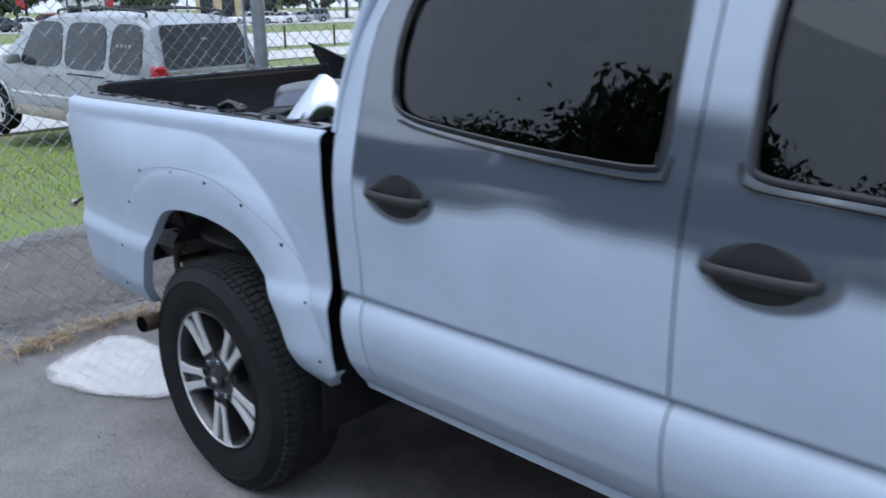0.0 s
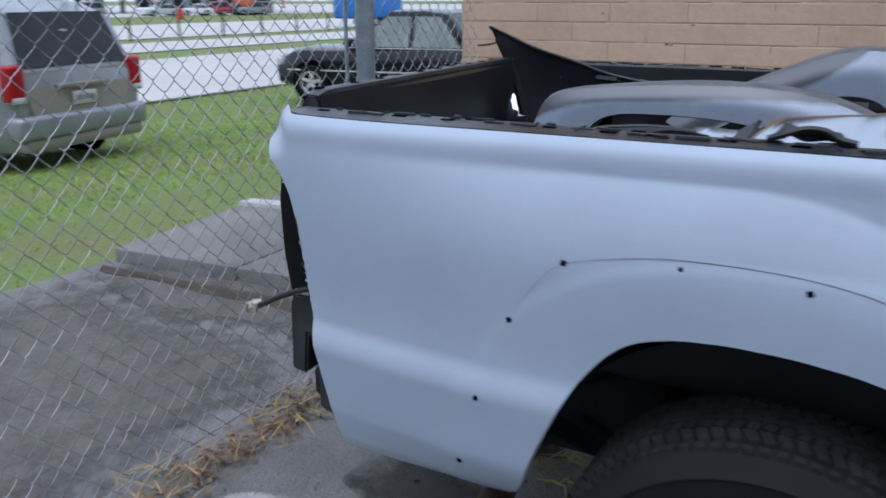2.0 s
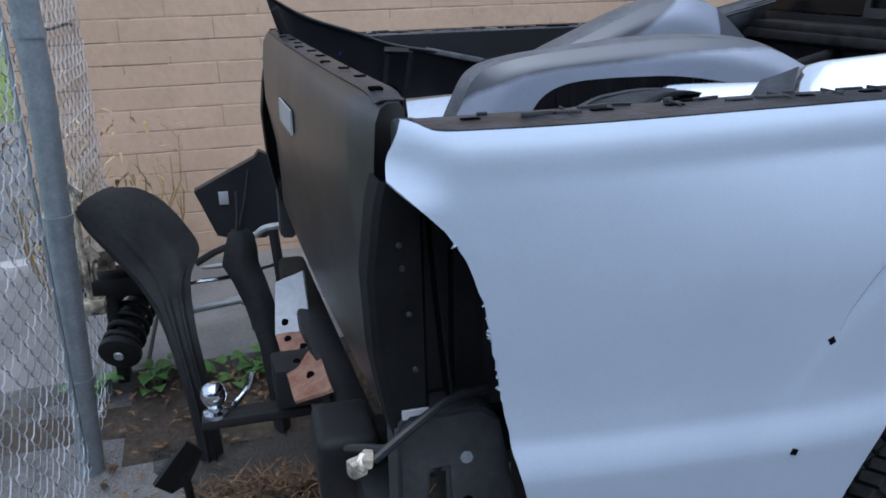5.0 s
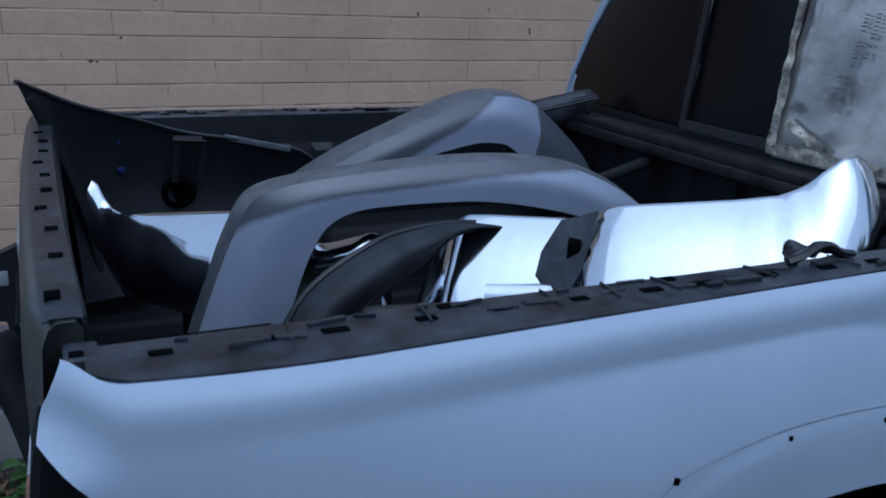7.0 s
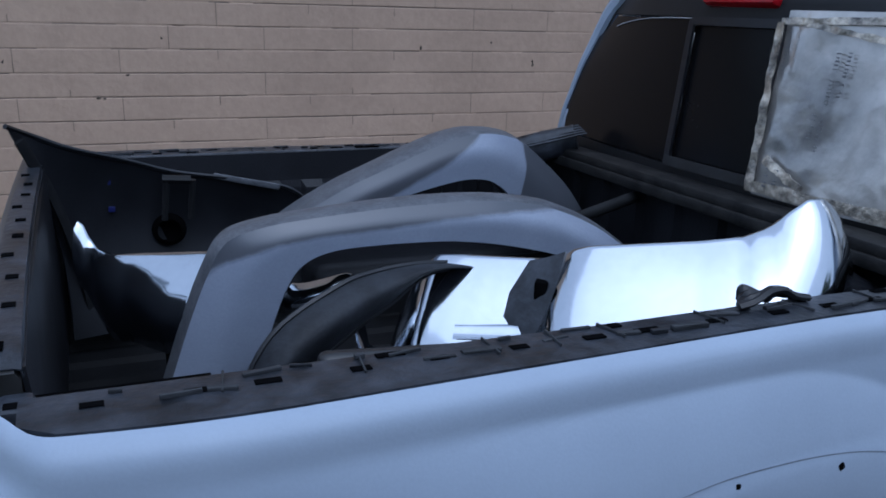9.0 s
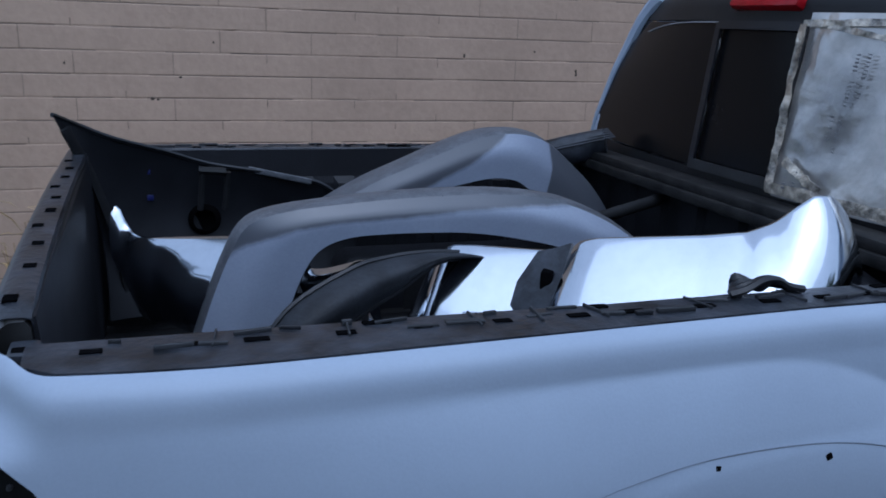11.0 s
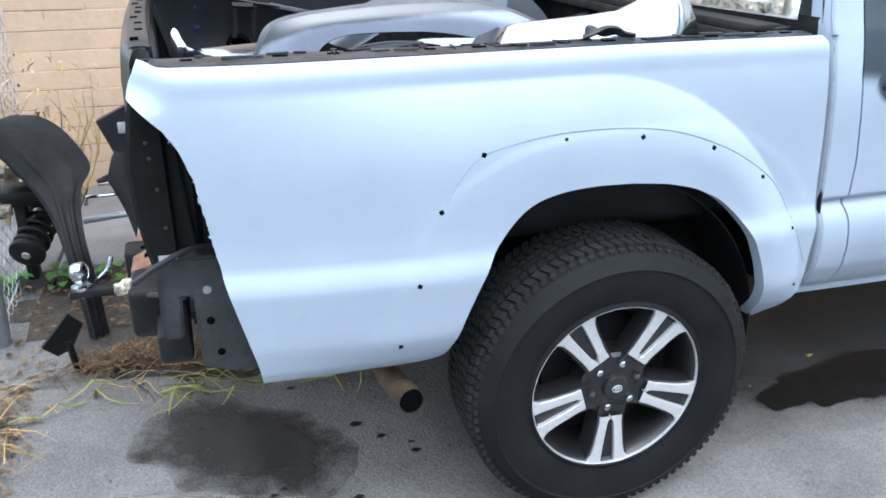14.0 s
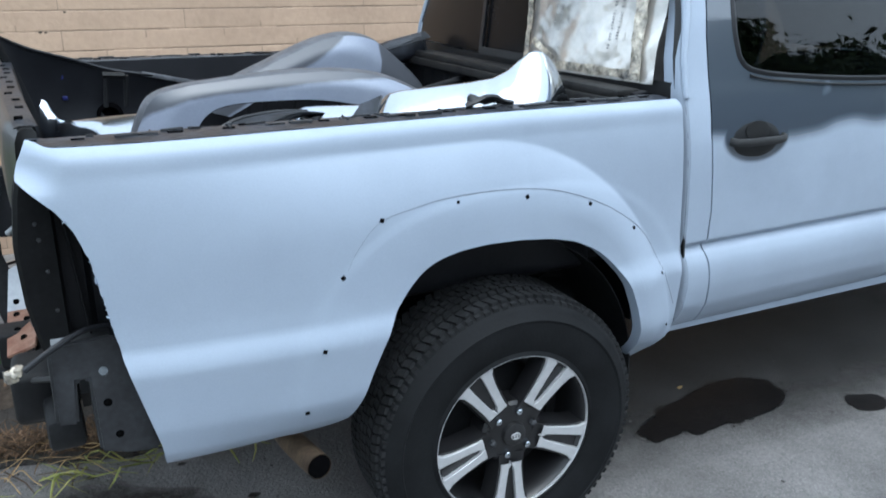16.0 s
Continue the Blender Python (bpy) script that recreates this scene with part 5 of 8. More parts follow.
sheet(bm, [[(x, 0.385 + 0.03 * smooth01(z, 0.6, 0.9), z) for x in (-0.80, -0.62, -0.44, -0.25)] for z in (0.45, 0.50, 0.62, 0.78, 0.92)])
thicken(bm, 0.005)
part("mud_shield", bm, M_BLACK, truck, "black sheet added to darken the space between wheel arch and frame")
bm = bmesh.new()
rows = []
for x, z, w in ((-0.550, 0.672, 0.044), (-0.572, 0.648, 0.030), (-0.590, 0.61, 0.016), (-0.592, 0.56, 0.017), (-0.588, 0.52, 0.022), (-0.566, 0.485, 0.034), (-0.555, 0.462, 0.024)):
    rows.append([(x - w, 0.262, z), (x - w * 0.8, 0.252, z), (x + w * 0.8, 0.252, z), (x + w, 0.262, z)])
sheet(bm, rows)
bmesh.ops.recalc_face_normals(bm, faces=bm.faces[:])
thicken(bm, 0.006)
tube(bm, [(-0.590, 0.26, 0.60), (-0.590, 0.40, 0.60)], 0.014, 8)
part("pipe_hanger", bm, M_PIPE, truck, "rusty exhaust hanger bracket")
bm = bmesh.new()
outer = spline([(0.6, 0.62, 0.50), (-0.2, 0.62, 0.50), (-0.46, 0.56, 0.46), (-0.555, 0.42, 0.415), (-0.545, 0.25, 0.402), (-0.535, 0.16, 0.409), (-0.519, 0.06, 0.418)], 5)
tube(bm, outer, 0.031, 16, caps=False)
tube(bm, outer[-7:], 0.027, 16, caps=False)
bmesh.ops.recalc_face_normals(bm, faces=bm.faces[:])
pipe = part("exhaust_pipe", bm, M_PIPE, truck, "rust-brown tail pipe with a black end")
# capped black plug paints the shade inside the pipe
bm = bmesh.new()
tube(bm, outer[-5:-1] + [outer[-1]], 0.0285, 12)
part("pipe_bore", bm, M_SHADEBLACK, pipe)


# wheels
def make_wheel():
    """A wheel at its hub face, turned to face -y."""
    bm = bmesh.new()
    lathe(bm, [(0.0, 0.08), (0.16, 0.08), (0.165, 0.19), (0.0, 0.19)], 32)
    wheel = part("wheel", bm, M_BLACK, truck, "six-lug alloy wheel with an all-terrain tyre")
    bm = bmesh.new()
    R, S = 0.378, 0.1325
    prof = [(0.222, -0.02), (0.228, -0.028), (0.238, -0.022), (0.262, -0.030), (0.30, -0.036), (0.322, -0.0355), (0.3245, -0.0385), (0.3275, -0.0385), (0.330, -0.034), (0.350, -0.024), (0.362, -0.012), (0.369, 0.004), (0.3715, 0.02)]
    full = prof + [(0.374, 0.06), (0.375, 0.105), (0.374, 0.15)] + [(r, 0.21 - h) for r, h in prof[::-1]]
    lathe(bm, full, 72)
    for v in bm.verts:
        v.co.y *= 0.88 if v.co.y > 0 else 1.0
    bmesh.ops.recalc_face_normals(bm, faces=bm.faces[:])
    tyre = part("tyre", bm, M_RUBBER, wheel, "black rubber tyre with a dusty sidewall")
    bm = bmesh.new()
    for k in range(92):
        a = 2 * math.pi * k / 92
        rot = Matrix.Rotation(a, 4, "Y")
        for y0, y1, tw in ((0.004, 0.044, 0.30), (0.050, 0.078, -0.25), (0.132, 0.160, 0.25), (0.166, 0.206, -0.30)):
            box(bm, (-0.0092, y0, 0.368), (0.0092, y1, 0.3795), 0.0, rot @ Matrix.Translation((0, (y0 + y1) / 2, 0)) @ Matrix.Rotation(tw, 4, "Z") @ Matrix.Translation((0, -(y0 + y1) / 2, 0)))
        for y0, y1, off in ((0.082, 0.103, 0.02), (0.107, 0.128, -0.01)):
            box(bm, (-0.0108 + off, y0, 0.369), (0.0108 + off, y1, 0.3795), 0.0, rot)
        box(bm, (-0.0074, -0.0135, 0.345), (0.0074, 0.004, 0.3705), 0.0, rot)
    for v in bm.verts:
        v.co.y *= 0.88 if v.co.y > 0 else 1.0
    tread = part("tread", bm, M_TREAD, wheel, smooth=False)
    bm = bmesh.new()
    lathe(bm, [(0.2265, -0.024), (0.2300, -0.026), (0.2315, -0.018), (0.226, -0.012), (0.222, -0.012), (0.2215, -0.018), (0.2235, -0.0245), (0.2265, -0.024)], 72)
    part("rim_lip", bm, M_ALLOY, wheel, "bright machined rim edge")
    bm = bmesh.new()
    lathe(bm, [(0.2235, -0.020), (0.217, -0.012), (0.208, 0.02), (0.203, 0.09), (0.206, 0.17)], 60)
    lathe(bm, [(0.205, 0.10), (0.0, 0.10)], 40)
    bmesh.ops.recalc_face_normals(bm, faces=bm.faces[:])
    part("rim_barrel", bm, M_GLOSSBLACK, wheel, "gloss black rim barrel")
    for k in range(5):
        rot = Matrix.Rotation(2 * math.pi * k / 5 + radians(180), 4, "Y")
        bm = bmesh.new()
        for s in (-1, 1):
            prof = [(0.087, 0.0155, 0.0244), (0.097, 0.0165, 0.0235), (0.104, 0.019, 0.0185), (0.13, 0.0225, 0.0180), (0.17, 0.0275, 0.0193), (0.200, 0.0325, 0.0226), (0.212, 0.0375, 0.030), (0.2205, 0.045, 0.042)]
            rows = []
            for z, cx, hw in prof:
                face = -0.014 - 0.008 * ((z - 0.085) / 0.1355)
                rows.append([(s * (cx - hw * 0.62), face + 0.03, z), (s * (cx - hw * 0.62), face + 0.001, z), (s * (cx - hw * 0.55), face, z), (s * (cx + hw * 0.55), face, z), (s * (cx + hw * 0.62), face + 0.001, z), (s * (cx + hw * 0.62), face + 0.03, z)])
            sheet(bm, rows, flip=s > 0)
        bmesh.ops.recalc_face_normals(bm, faces=bm.faces[:])
        bmesh.ops.transform(bm, matrix=rot, verts=bm.verts[:])
        part("spoke", bm, M_ALLOY, wheel, "machined double spoke", smooth=False)
        bm = bmesh.new()
        rows = []
        for z, cx in ((0.06, 0.034), (0.085, 0.033), (0.12, 0.036), (0.17, 0.042), (0.214, 0.056)):
            face = -0.006 - 0.004 * max(0, (z - 0.085) / 0.13)
            rows.append([(-cx - 0.006, face + 0.05, z), (-cx, face, z), (0, face + 0.008, z), (cx, face, z), (cx + 0.006, face + 0.05, z)])
        sheet(bm, rows)
        bmesh.ops.recalc_face_normals(bm, faces=bm.faces[:])
        thicken(bm, 0.004)
        bmesh.ops.transform(bm, matrix=rot, verts=bm.verts[:])
        part("spoke_pocket", bm, M_GLOSSBLACK, wheel)
    bm = bmesh.new()
    lathe(bm, [(0.0, -0.024), (0.026, -0.024), (0.032, -0.020), (0.034, -0.008), (0.060, -0.004), (0.080, -0.004), (0.088, 0.004), (0.09, 0.06)], 36)
    bmesh.ops.recalc_face_normals(bm, faces=bm.faces[:])
    part("hub", bm, M_GLOSSBLACK, wheel, "black hub cap")
    bm = bmesh.new()
    for r, sx, sz in ((0.013, 1.0, 0.72), (0.008, 0.55, 1.0), (0.009, 1.0, 0.45)):
        tube(bm, [(r * sx * math.cos(a), -0.0255, r * sz * math.sin(a) + (0.004 if sz < 0.5 else 0)) for a in (2 * math.pi * q / 20 for q in range(21))], 0.0013, 5)
    part("badge", bm, M_ALLOY, wheel, "small silver oval badge")
    for k in range(6):
        a = 2 * math.pi * k / 6 + 0.3
        bm = bmesh.new()
        lathe(bm, [(0.0, -0.001), (0.005, 0.0), (0.0095, 0.004), (0.0105, 0.02)], 6, Matrix.Translation((0.062 * math.cos(a), -0.018, 0.062 * math.sin(a))))
        part("lug_nut", bm, M_CHROME if k % 3 else M_BRACKET, wheel)
    return wheel


def set_wheel(wheel, m):
    wheel.matrix_basis = m


first_wheel = make_wheel()
first_wheel.matrix_basis = Matrix.Translation((0.0, 0.062, 0.376)) @ Matrix.Rotation(radians(2), 4, "Y")
for m in (Matrix.Translation((0.0, 1.785, 0.376)) @ Matrix.Rotation(radians(180), 4, "Z"), Matrix.Translation((3.24, 0.10, 0.376)), Matrix.Translation((3.24, 1.76, 0.376)) @ Matrix.Rotation(radians(180), 4, "Z")):
    copy_thing(first_wheel, m @ Matrix.Rotation(radians(31), 4, "Y"))

# ---- cab ----
before_cab = set(truck.children_recursive)
CAB = [(0.50, 0.20), (0.52, 0.165), (0.55, 0.14), (0.60, 0.112), (0.66, 0.099), (0.70, 0.097), (0.725, 0.099), (0.745, 0.105), (0.762, 0.115), (0.772, 0.125), (0.778, 0.131), (0.784, 0.1325), (0.788, 0.126), (0.792, 0.117), (0.80, 0.1145), (0.9, 0.112), (1.0, 0.112), (1.08, 0.116), (1.14, 0.126), (1.20, 0.140), (1.24, 0.152), (1.40, 0.195), (1.55, 0.245), (1.63, 0.285), (1.67, 0.325), (1.70, 0.39), (1.715, 0.47)]
DOOR_GAP = [(0.50, 0.69), (0.538, 0.684), (0.74, 0.655), (0.77, 0.648), (0.80, 0.655), (0.886, 0.655), (1.10, 0.631), (1.254, 0.632), (1.36, 0.637), (1.46, 0.650), (1.58, 0.71), (1.66, 0.79), (1.715, 0.88)]
CAB_BACK = [(0.50, 0.598), (0.77, 0.578), (0.90, 0.570), (1.15, 0.554), (1.22, 0.552), (1.30, 0.560), (1.45, 0.600), (1.60, 0.67), (1.66, 0.72), (1.715, 0.80)]


def crease_drop(x, z):
    return 0.012 * (x - 0.65) * (1 - smooth01(z, 0.9, 1.1))


def crease_shift(x, z):
    return z - crease_drop(x, z)


def cab_y(x, z):
    return curve_at(crease_shift(x, z) if z < 1.1 else z, CAB)


def in_window(x, z, w):
    """w: list of outline points; even-odd test."""
    c = False
    for (ax, az), (bx, bz) in zip(w, w[1:] + w[:1]):
        if (az > z) != (bz > z) and x < (bx - ax) * (z - az) / (bz - az) + ax:
            c = not c
    return c


def rounded(pts, n=8):
    p = spline([(x, z, 0) for x, z in pts] + [(pts[0][0], pts[0][1], 0)], n)
    return [(q.x, q.y) for q in p[:-1]]


WIN_R = rounded([(0.744, 1.30), (0.766, 1.272), (0.81, 1.256), (0.90, 1.243), (1.10, 1.226), (1.30, 1.216), (1.425, 1.216), (1.452, 1.235), (1.456, 1.35), (1.452, 1.50), (1.435, 1.60), (1.39, 1.625), (1.15, 1.622), (0.95, 1.612), (0.84, 1.585), (0.77, 1.53), (0.742, 1.46), (0.735, 1.37)])
WIN_F = rounded([(1.612, 1.26), (1.63, 1.228), (1.75, 1.218), (2.1, 1.206), (2.42, 1.20), (2.5, 1.22), (2.44, 1.32), (2.3, 1.48), (2.17, 1.60), (2.10, 1.625), (1.85, 1.63), (1.66, 1.625), (1.625, 1.59), (1.608, 1.45)])


def cab_panel(name, left_edge, right_edge, window, material, label, zmax=1.715, nx=80):
    bm = bmesh.new()
    zs = sorted([0.50 + (zmax - 0.50) * k / 100 for k in range(101) if not 0.76 < 0.50 + (zmax - 0.50) * k / 100 < 0.80] + [0.762, 0.767, 0.772, 0.776, 0.779, 0.782, 0.785, 0.788, 0.791, 0.795, 0.80])
    rows = []
    for z in zs:
        a, b = left_edge(z), right_edge(z)
        row = []
        for i in range(nx + 1):
            x = a + (b - a) * i / nx
            row.append((x, curve_at(z, CAB), z + crease_drop(x, z)))
        rows.append(row)

    def keep(i, j):
        if window is None:
            return True
        p, q = rows[i][j], rows[i + 1][j + 1]
        return not in_window((p[0] + q[0]) / 2, (p[2] + q[2]) / 2, window)
    first = rows[0]
    sheet(bm, rows, keep)
    thicken(bm, 0.005)
    right = part(name, bm, material, truck, label, angle=60)
    bm = bmesh.new()
    bm.from_mesh(right.data)
    mirror(bm)
    part(name, bm, material, truck, label, angle=60)
    return right


pillar = cab_panel("cab_corner", lambda z: curve_at(z, CAB_BACK), lambda z: curve_at(z, DOOR_GAP) - 0.0025, None, M_PRIMER, "light primed rear cab pillar", nx=16)
for right in (True, False):
    bm = bmesh.new()
    zs = [0.50 + 1.16 * k / 48 for k in range(49)]
    sheet(bm, [[(curve_at(z, CAB_BACK) + dx, curve_at(z, CAB) + dy, z) for dx, dy in ((0.001, 0.0005), (-0.006, 0.004), (-0.011, 0.012), (-0.013, 0.024), (-0.012, 0.07))] for z in zs])
    bmesh.ops.recalc_face_normals(bm, faces=bm.faces[:])
    thicken(bm, 0.003)
    if not right:
        mirror(bm)
    part("pillar_return", bm, M_PRIMER, truck, "rounded primed edge of the cab facing the bed", angle=60)
door_r = cab_panel("rear_door", lambda z: curve_at(z, DOOR_GAP) + 0.0025, lambda z: 1.512 - 0.0025, WIN_R, M_DOOR, "rear door, pale primer over old slate paint")
door_f = cab_panel("front_door", lambda z: 1.512 + 0.0025, lambda z: 2.56 - 0.55 * max(0, z - 1.2), WIN_F, M_DOOR, "front door, pale primer over old slate paint")
for window, door in ((WIN_R, door_r), (WIN_F, door_f)):
    bm = bmesh.new()
    cx, cz = sum(p[0] for p in window) / len(window), sum(p[1] for p in window) / len(window)
    ring = [(x, cab_y(x, z) - 0.001, z) for x, z in window]
    tube(bm, ring + ring[:2], 0.0075, 8, flat=0.6)
    part("window_seal", bm, M_PLASTIC, door, "black rubber window seal")
    bm = bmesh.new()
    ring = [(x, cab_y(x, z) - 0.006, z) for x, z in sorted((cx + (px - cx) * 1.045, cz + (pz - cz) * 1.09) for px, pz in window if pz < 1.262)]
    tube(bm, ring, 0.0032, 6)
    part("lower_trim", bm, M_SLATE, door, "dark slate window ledge")
    bm = bmesh.new()
    ring = [bm.verts.new((x, cab_y(x, z) + 0.012, z)) for x, z in window]
    mid = bm.verts.new((cx, cab_y(cx, cz) + 0.008, cz))
    for a, b in zip(ring, ring[1:] + ring[:1]):
        bm.faces.new((mid, a, b))
    bmesh.ops.recalc_face_normals(bm, faces=bm.faces[:])
    thicken(bm, 0.004)
    pane = part("window_pane", bm, M_TINT, door, "dark tinted window glass")
    pane.visible_shadow = False
    bm = bmesh.new()
    ring = [bm.verts.new((x, 2 * MID_Y - cab_y(x, z) - 0.01, z)) for x, z in window]
    bm.faces.new(ring)
    thicken(bm, 0.004)
    part("window_pane", bm, M_TINT, truck, "dark tinted window glass")
for x0, z0, x1, door in ((0.675, 1.075, 0.915, door_r), (1.535, 1.075, 1.775, door_f)):
    bm = bmesh.new()
    cx, cz = (x0 + x1) / 2, z0
    rows = []
    for k in range(7):
        r = k / 6
        rows.append([(cx + 0.098 * r * math.cos(a), cab_y(cx + 0.098 * r * math.cos(a), cz + 0.055 * r * math.sin(a)) - 0.0025 + 0.0045 * r ** 8, cz + 0.055 * r * math.sin(a)) for a in (2 * math.pi * q / 28 for q in range(29))])
    sheet(bm, rows)
    bmesh.ops.recalc_face_normals(bm, faces=bm.faces[:])
    thicken(bm, 0.003)
    cup = part("handle_cup", bm, M_SLATE, door, "dark recessed handle cup")
    # the hollow behind the handle is a black disc, its shade painted on
    bm = bmesh.new()
    rows = [[(cx + 0.045 * math.cos(a) * r, cab_y(cx + 0.045 * math.cos(a) * r, cz + 0.024 + 0.028 * math.sin(a) * r) - 0.005, cz + 0.024 + 0.028 * math.sin(a) * r) for a in (2 * math.pi * q / 20 for q in range(21))] for r in (0.02, 0.5, 1.0)]
    sheet(bm, rows)
    bmesh.ops.recalc_face_normals(bm, faces=bm.faces[:])
    thicken(bm, 0.002)
    part("cup_hollow", bm, M_GLOSSBLACK, cup)
    bm = bmesh.new()
    y = cab_y(cx, cz) - 0.022
    tube(bm, spline([(cx - 0.098, y + 0.020, cz + 0.001), (cx - 0.088, y + 0.004, cz), (cx - 0.05, y - 0.004, cz - 0.001), (cx + 0.05, y - 0.004, cz - 0.001), (cx + 0.088, y + 0.004, cz), (cx + 0.098, y + 0.020, cz + 0.001)], 5), 0.0115, 10, flat=0.6)
    part("door_handle", bm, M_DARKGREY, cup, "worn dark grey pull handle")
# sill, inner backing, roof, back wall
for right in (True, False):
    bm = bmesh.new()
    box(bm, (0.58, 0.175, 0.492), (2.75, 0.24, 0.54), 0.012)
    if not right:
        mirror(bm)
    part("sill", bm, M_PRIMER, truck)
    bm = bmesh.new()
    # black sheet added behind the door skins, darkening what shows through the gaps
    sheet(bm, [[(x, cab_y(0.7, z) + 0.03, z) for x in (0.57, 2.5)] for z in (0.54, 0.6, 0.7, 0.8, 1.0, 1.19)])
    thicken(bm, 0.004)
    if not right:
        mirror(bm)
    part("door_inner", bm, M_SHADEBLACK, truck)
bm = bmesh.new()
rows = []
for i in range(21):
    x = 0.80 + 1.35 * i / 20
    d = 0.03 * smooth01(abs(x - 1.45), 0.4, 0.68)
    rows.append([(x, 0.47 + 0.92 * j / 14, 1.715 + 0.035 * math.sin(math.pi * j / 14) - d * math.sin(math.pi * j / 14)) for j in range(15)])
sheet(bm, rows, flip=True)
bmesh.ops.recalc_face_normals(bm, faces=bm.faces[:])
thicken(bm, 0.006)
part("cab_roof", bm, M_PRIMER, truck)


CAB_MID = [(0.5, 0.53), (1.15, 0.484), (1.25, 0.486), (1.40, 0.501), (1.55, 0.514), (1.65, 0.525), (1.68, 0.545), (1.715, 0.62)]


def back_x(y, z):
    k = min(1.0, abs(y - MID_Y) / 0.78)
    mid = curve_at(z, CAB_MID)
    return mid + (curve_at(z, CAB_BACK) - mid) * k * k


def back_half(z):
    return MID_Y - curve_at(z, CAB) - 0.004


# back wall: lower panel, header; glass between
def back_band(name, z0, z1, material, label, y0=None, y1=None, out=0.0, n=24, m=10):
    bm = bmesh.new()
    rows = []
    for k in range(m + 1):
        z = z0 + (z1 - z0) * k / m
        h = back_half(z)
        a = MID_Y - h if y0 is None else max(MID_Y - h, y0(z))
        b = MID_Y + h if y1 is None else min(MID_Y + h, y1(z))
        rows.append([(back_x(a + (b - a) * j / n, z) - out, a + (b - a) * j / n, z) for j in range(n + 1)])
    sheet(bm, rows)
    bmesh.ops.recalc_face_normals(bm, faces=bm.faces[:])
    thicken(bm, 0.006)
    return part(name, bm, material, truck, label)


back_band("cab_back_panel", 0.55, 1.235, M_SLATE, "dark slate rear cab wall")
back_band("cab_header", 1.605, 1.715, M_SLATE, "dark slate header over the rear glass")
for sgn in (1, -1):
    bm = bmesh.new()
    rows = []
    for k in range(25):
        z = 1.22 + 0.40 * k / 24
        h = back_half(z)
        for_y = MID_Y + sgn * h
        rows.append([(back_x(for_y, z) + 0.012, for_y, z), (back_x(for_y - sgn * 0.03, z) - 0.004, for_y - sgn * 0.03, z)])
    sheet(bm, rows)
    thicken(bm, 0.005)
    part("glass_edge_frame", bm, M_SLATE, truck)
for sgn in (1, -1):
    bm = bmesh.new()
    tube(bm, [(back_x(MID_Y + sgn * back_half(z), z) - 0.003, MID_Y + sgn * (back_half(z) + 0.004), z) for z in [1.20 + 0.47 * k / 24 for k in range(25)]], [0.009 + 0.020 * (k / 24) ** 2 for k in range(25)], 8)
    part("pillar_edge", bm, M_PRIMER, truck, "light primed edge of the rear pillar")
back_band("rear_window_pane", 1.24, 1.60, M_REARGLASS, "blacked-out fixed rear glass", lambda z: 1.075, lambda z: 1.70 - 0.20 * smooth01(z, 1.45, 1.62), 0.006)
back_band("sliding_pane", 1.255, 1.595, M_REARGLASS, "blacked-out sliding rear glass", lambda z: 0.76, lambda z: 1.065, -0.004)
for y0, y1, z0, z1 in ((1.058, 1.078, 1.24, 1.60), (0.765, 0.785, 1.24, 1.60)):
    back_band("slider_frame", z0, z1, M_PLASTIC, "black slider frame", lambda z, a=y0: a, lambda z, b=y1: b, 0.012, 2)
back_band("slider_sill", 1.235, 1.26, M_DARKGREY, "dusty grey slider track", lambda z: 0.77, lambda z: 1.07, 0.016, 6, 3)
back_band("slider_header", 1.585, 1.605, M_PLASTIC, "black slider frame", lambda z: 0.77, lambda z: 1.07, 0.012, 6, 2)
bm = bmesh.new()
tube(bm, [(back_x(y, z) - 0.009, y, z) for y, z in [(1.08 + 0.40 * k / 12, 1.601 - 0.03 * (k / 12) ** 3) for k in range(13)]], 0.0016, 6)
part("glass_top_bead", bm, M_GREYMETAL, truck, "pale worn bead along the top of the glass")
bm = bmesh.new()
box(bm, (-0.014, -0.115, -0.016), (0.03, 0.115, 0.018), 0.01, Matrix.Translation((back_x(0.92, 1.645) - 0.004, 0.925, 1.648)) @ Matrix.Rotation(radians(25), 4, "Y"))
part("brake_lamp", bm, M_RED, truck, "red high-level brake lamp")

# seats behind the glass
for y in (0.55, 1.30):
    bm = bmesh.new()
    box(bm, (0.78, y - 0.27, 0.75), (1.25, y + 0.27, 0.92), 0.06, seg=4)
    seat = part("rear_seat", bm, M_SEAT, truck, "grey fabric rear seat")
    bm = bmesh.new()
    box(bm, (0.66, y - 0.27, 0.88), (0.80, y + 0.27, 1.38), 0.06, seg=4)
    part("backrest", bm, M_SEAT, seat)
    bm = bmesh.new()
    box(bm, (0.69, y - 0.13, 1.38), (0.79, y + 0.13, 1.56), 0.05, seg=4)
    part("headrest", bm, M_SEAT, seat)
bm = bmesh.new()
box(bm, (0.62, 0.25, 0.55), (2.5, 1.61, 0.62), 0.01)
part("cab_floor", bm, M_SHADEBLACK, truck)

# front of the truck, past the doors
bm = bmesh.new()
rows = []
for i in range(13):
    x = 2.56 + 1.5 * i / 12
    d = smooth01(x, 3.5, 4.06)
    ring = [(0.62, 0.11), (0.85, 0.07), (1.02, 0.10), (1.10, 0.20), (1.15, 0.45), (1.17, 0.93)]
    rows.append([(x, y + 0.12 * d * (1 - (y - 0.07) / 0.9), z - 0.10 * d * (z - 0.6)) for z, y in ring] + [(x, 2 * MID_Y - y - 0.12 * d * (1 - (y - 0.07) / 0.9), z - 0.10 * d * (z - 0.6)) for z, y in ring[-2::-1]])
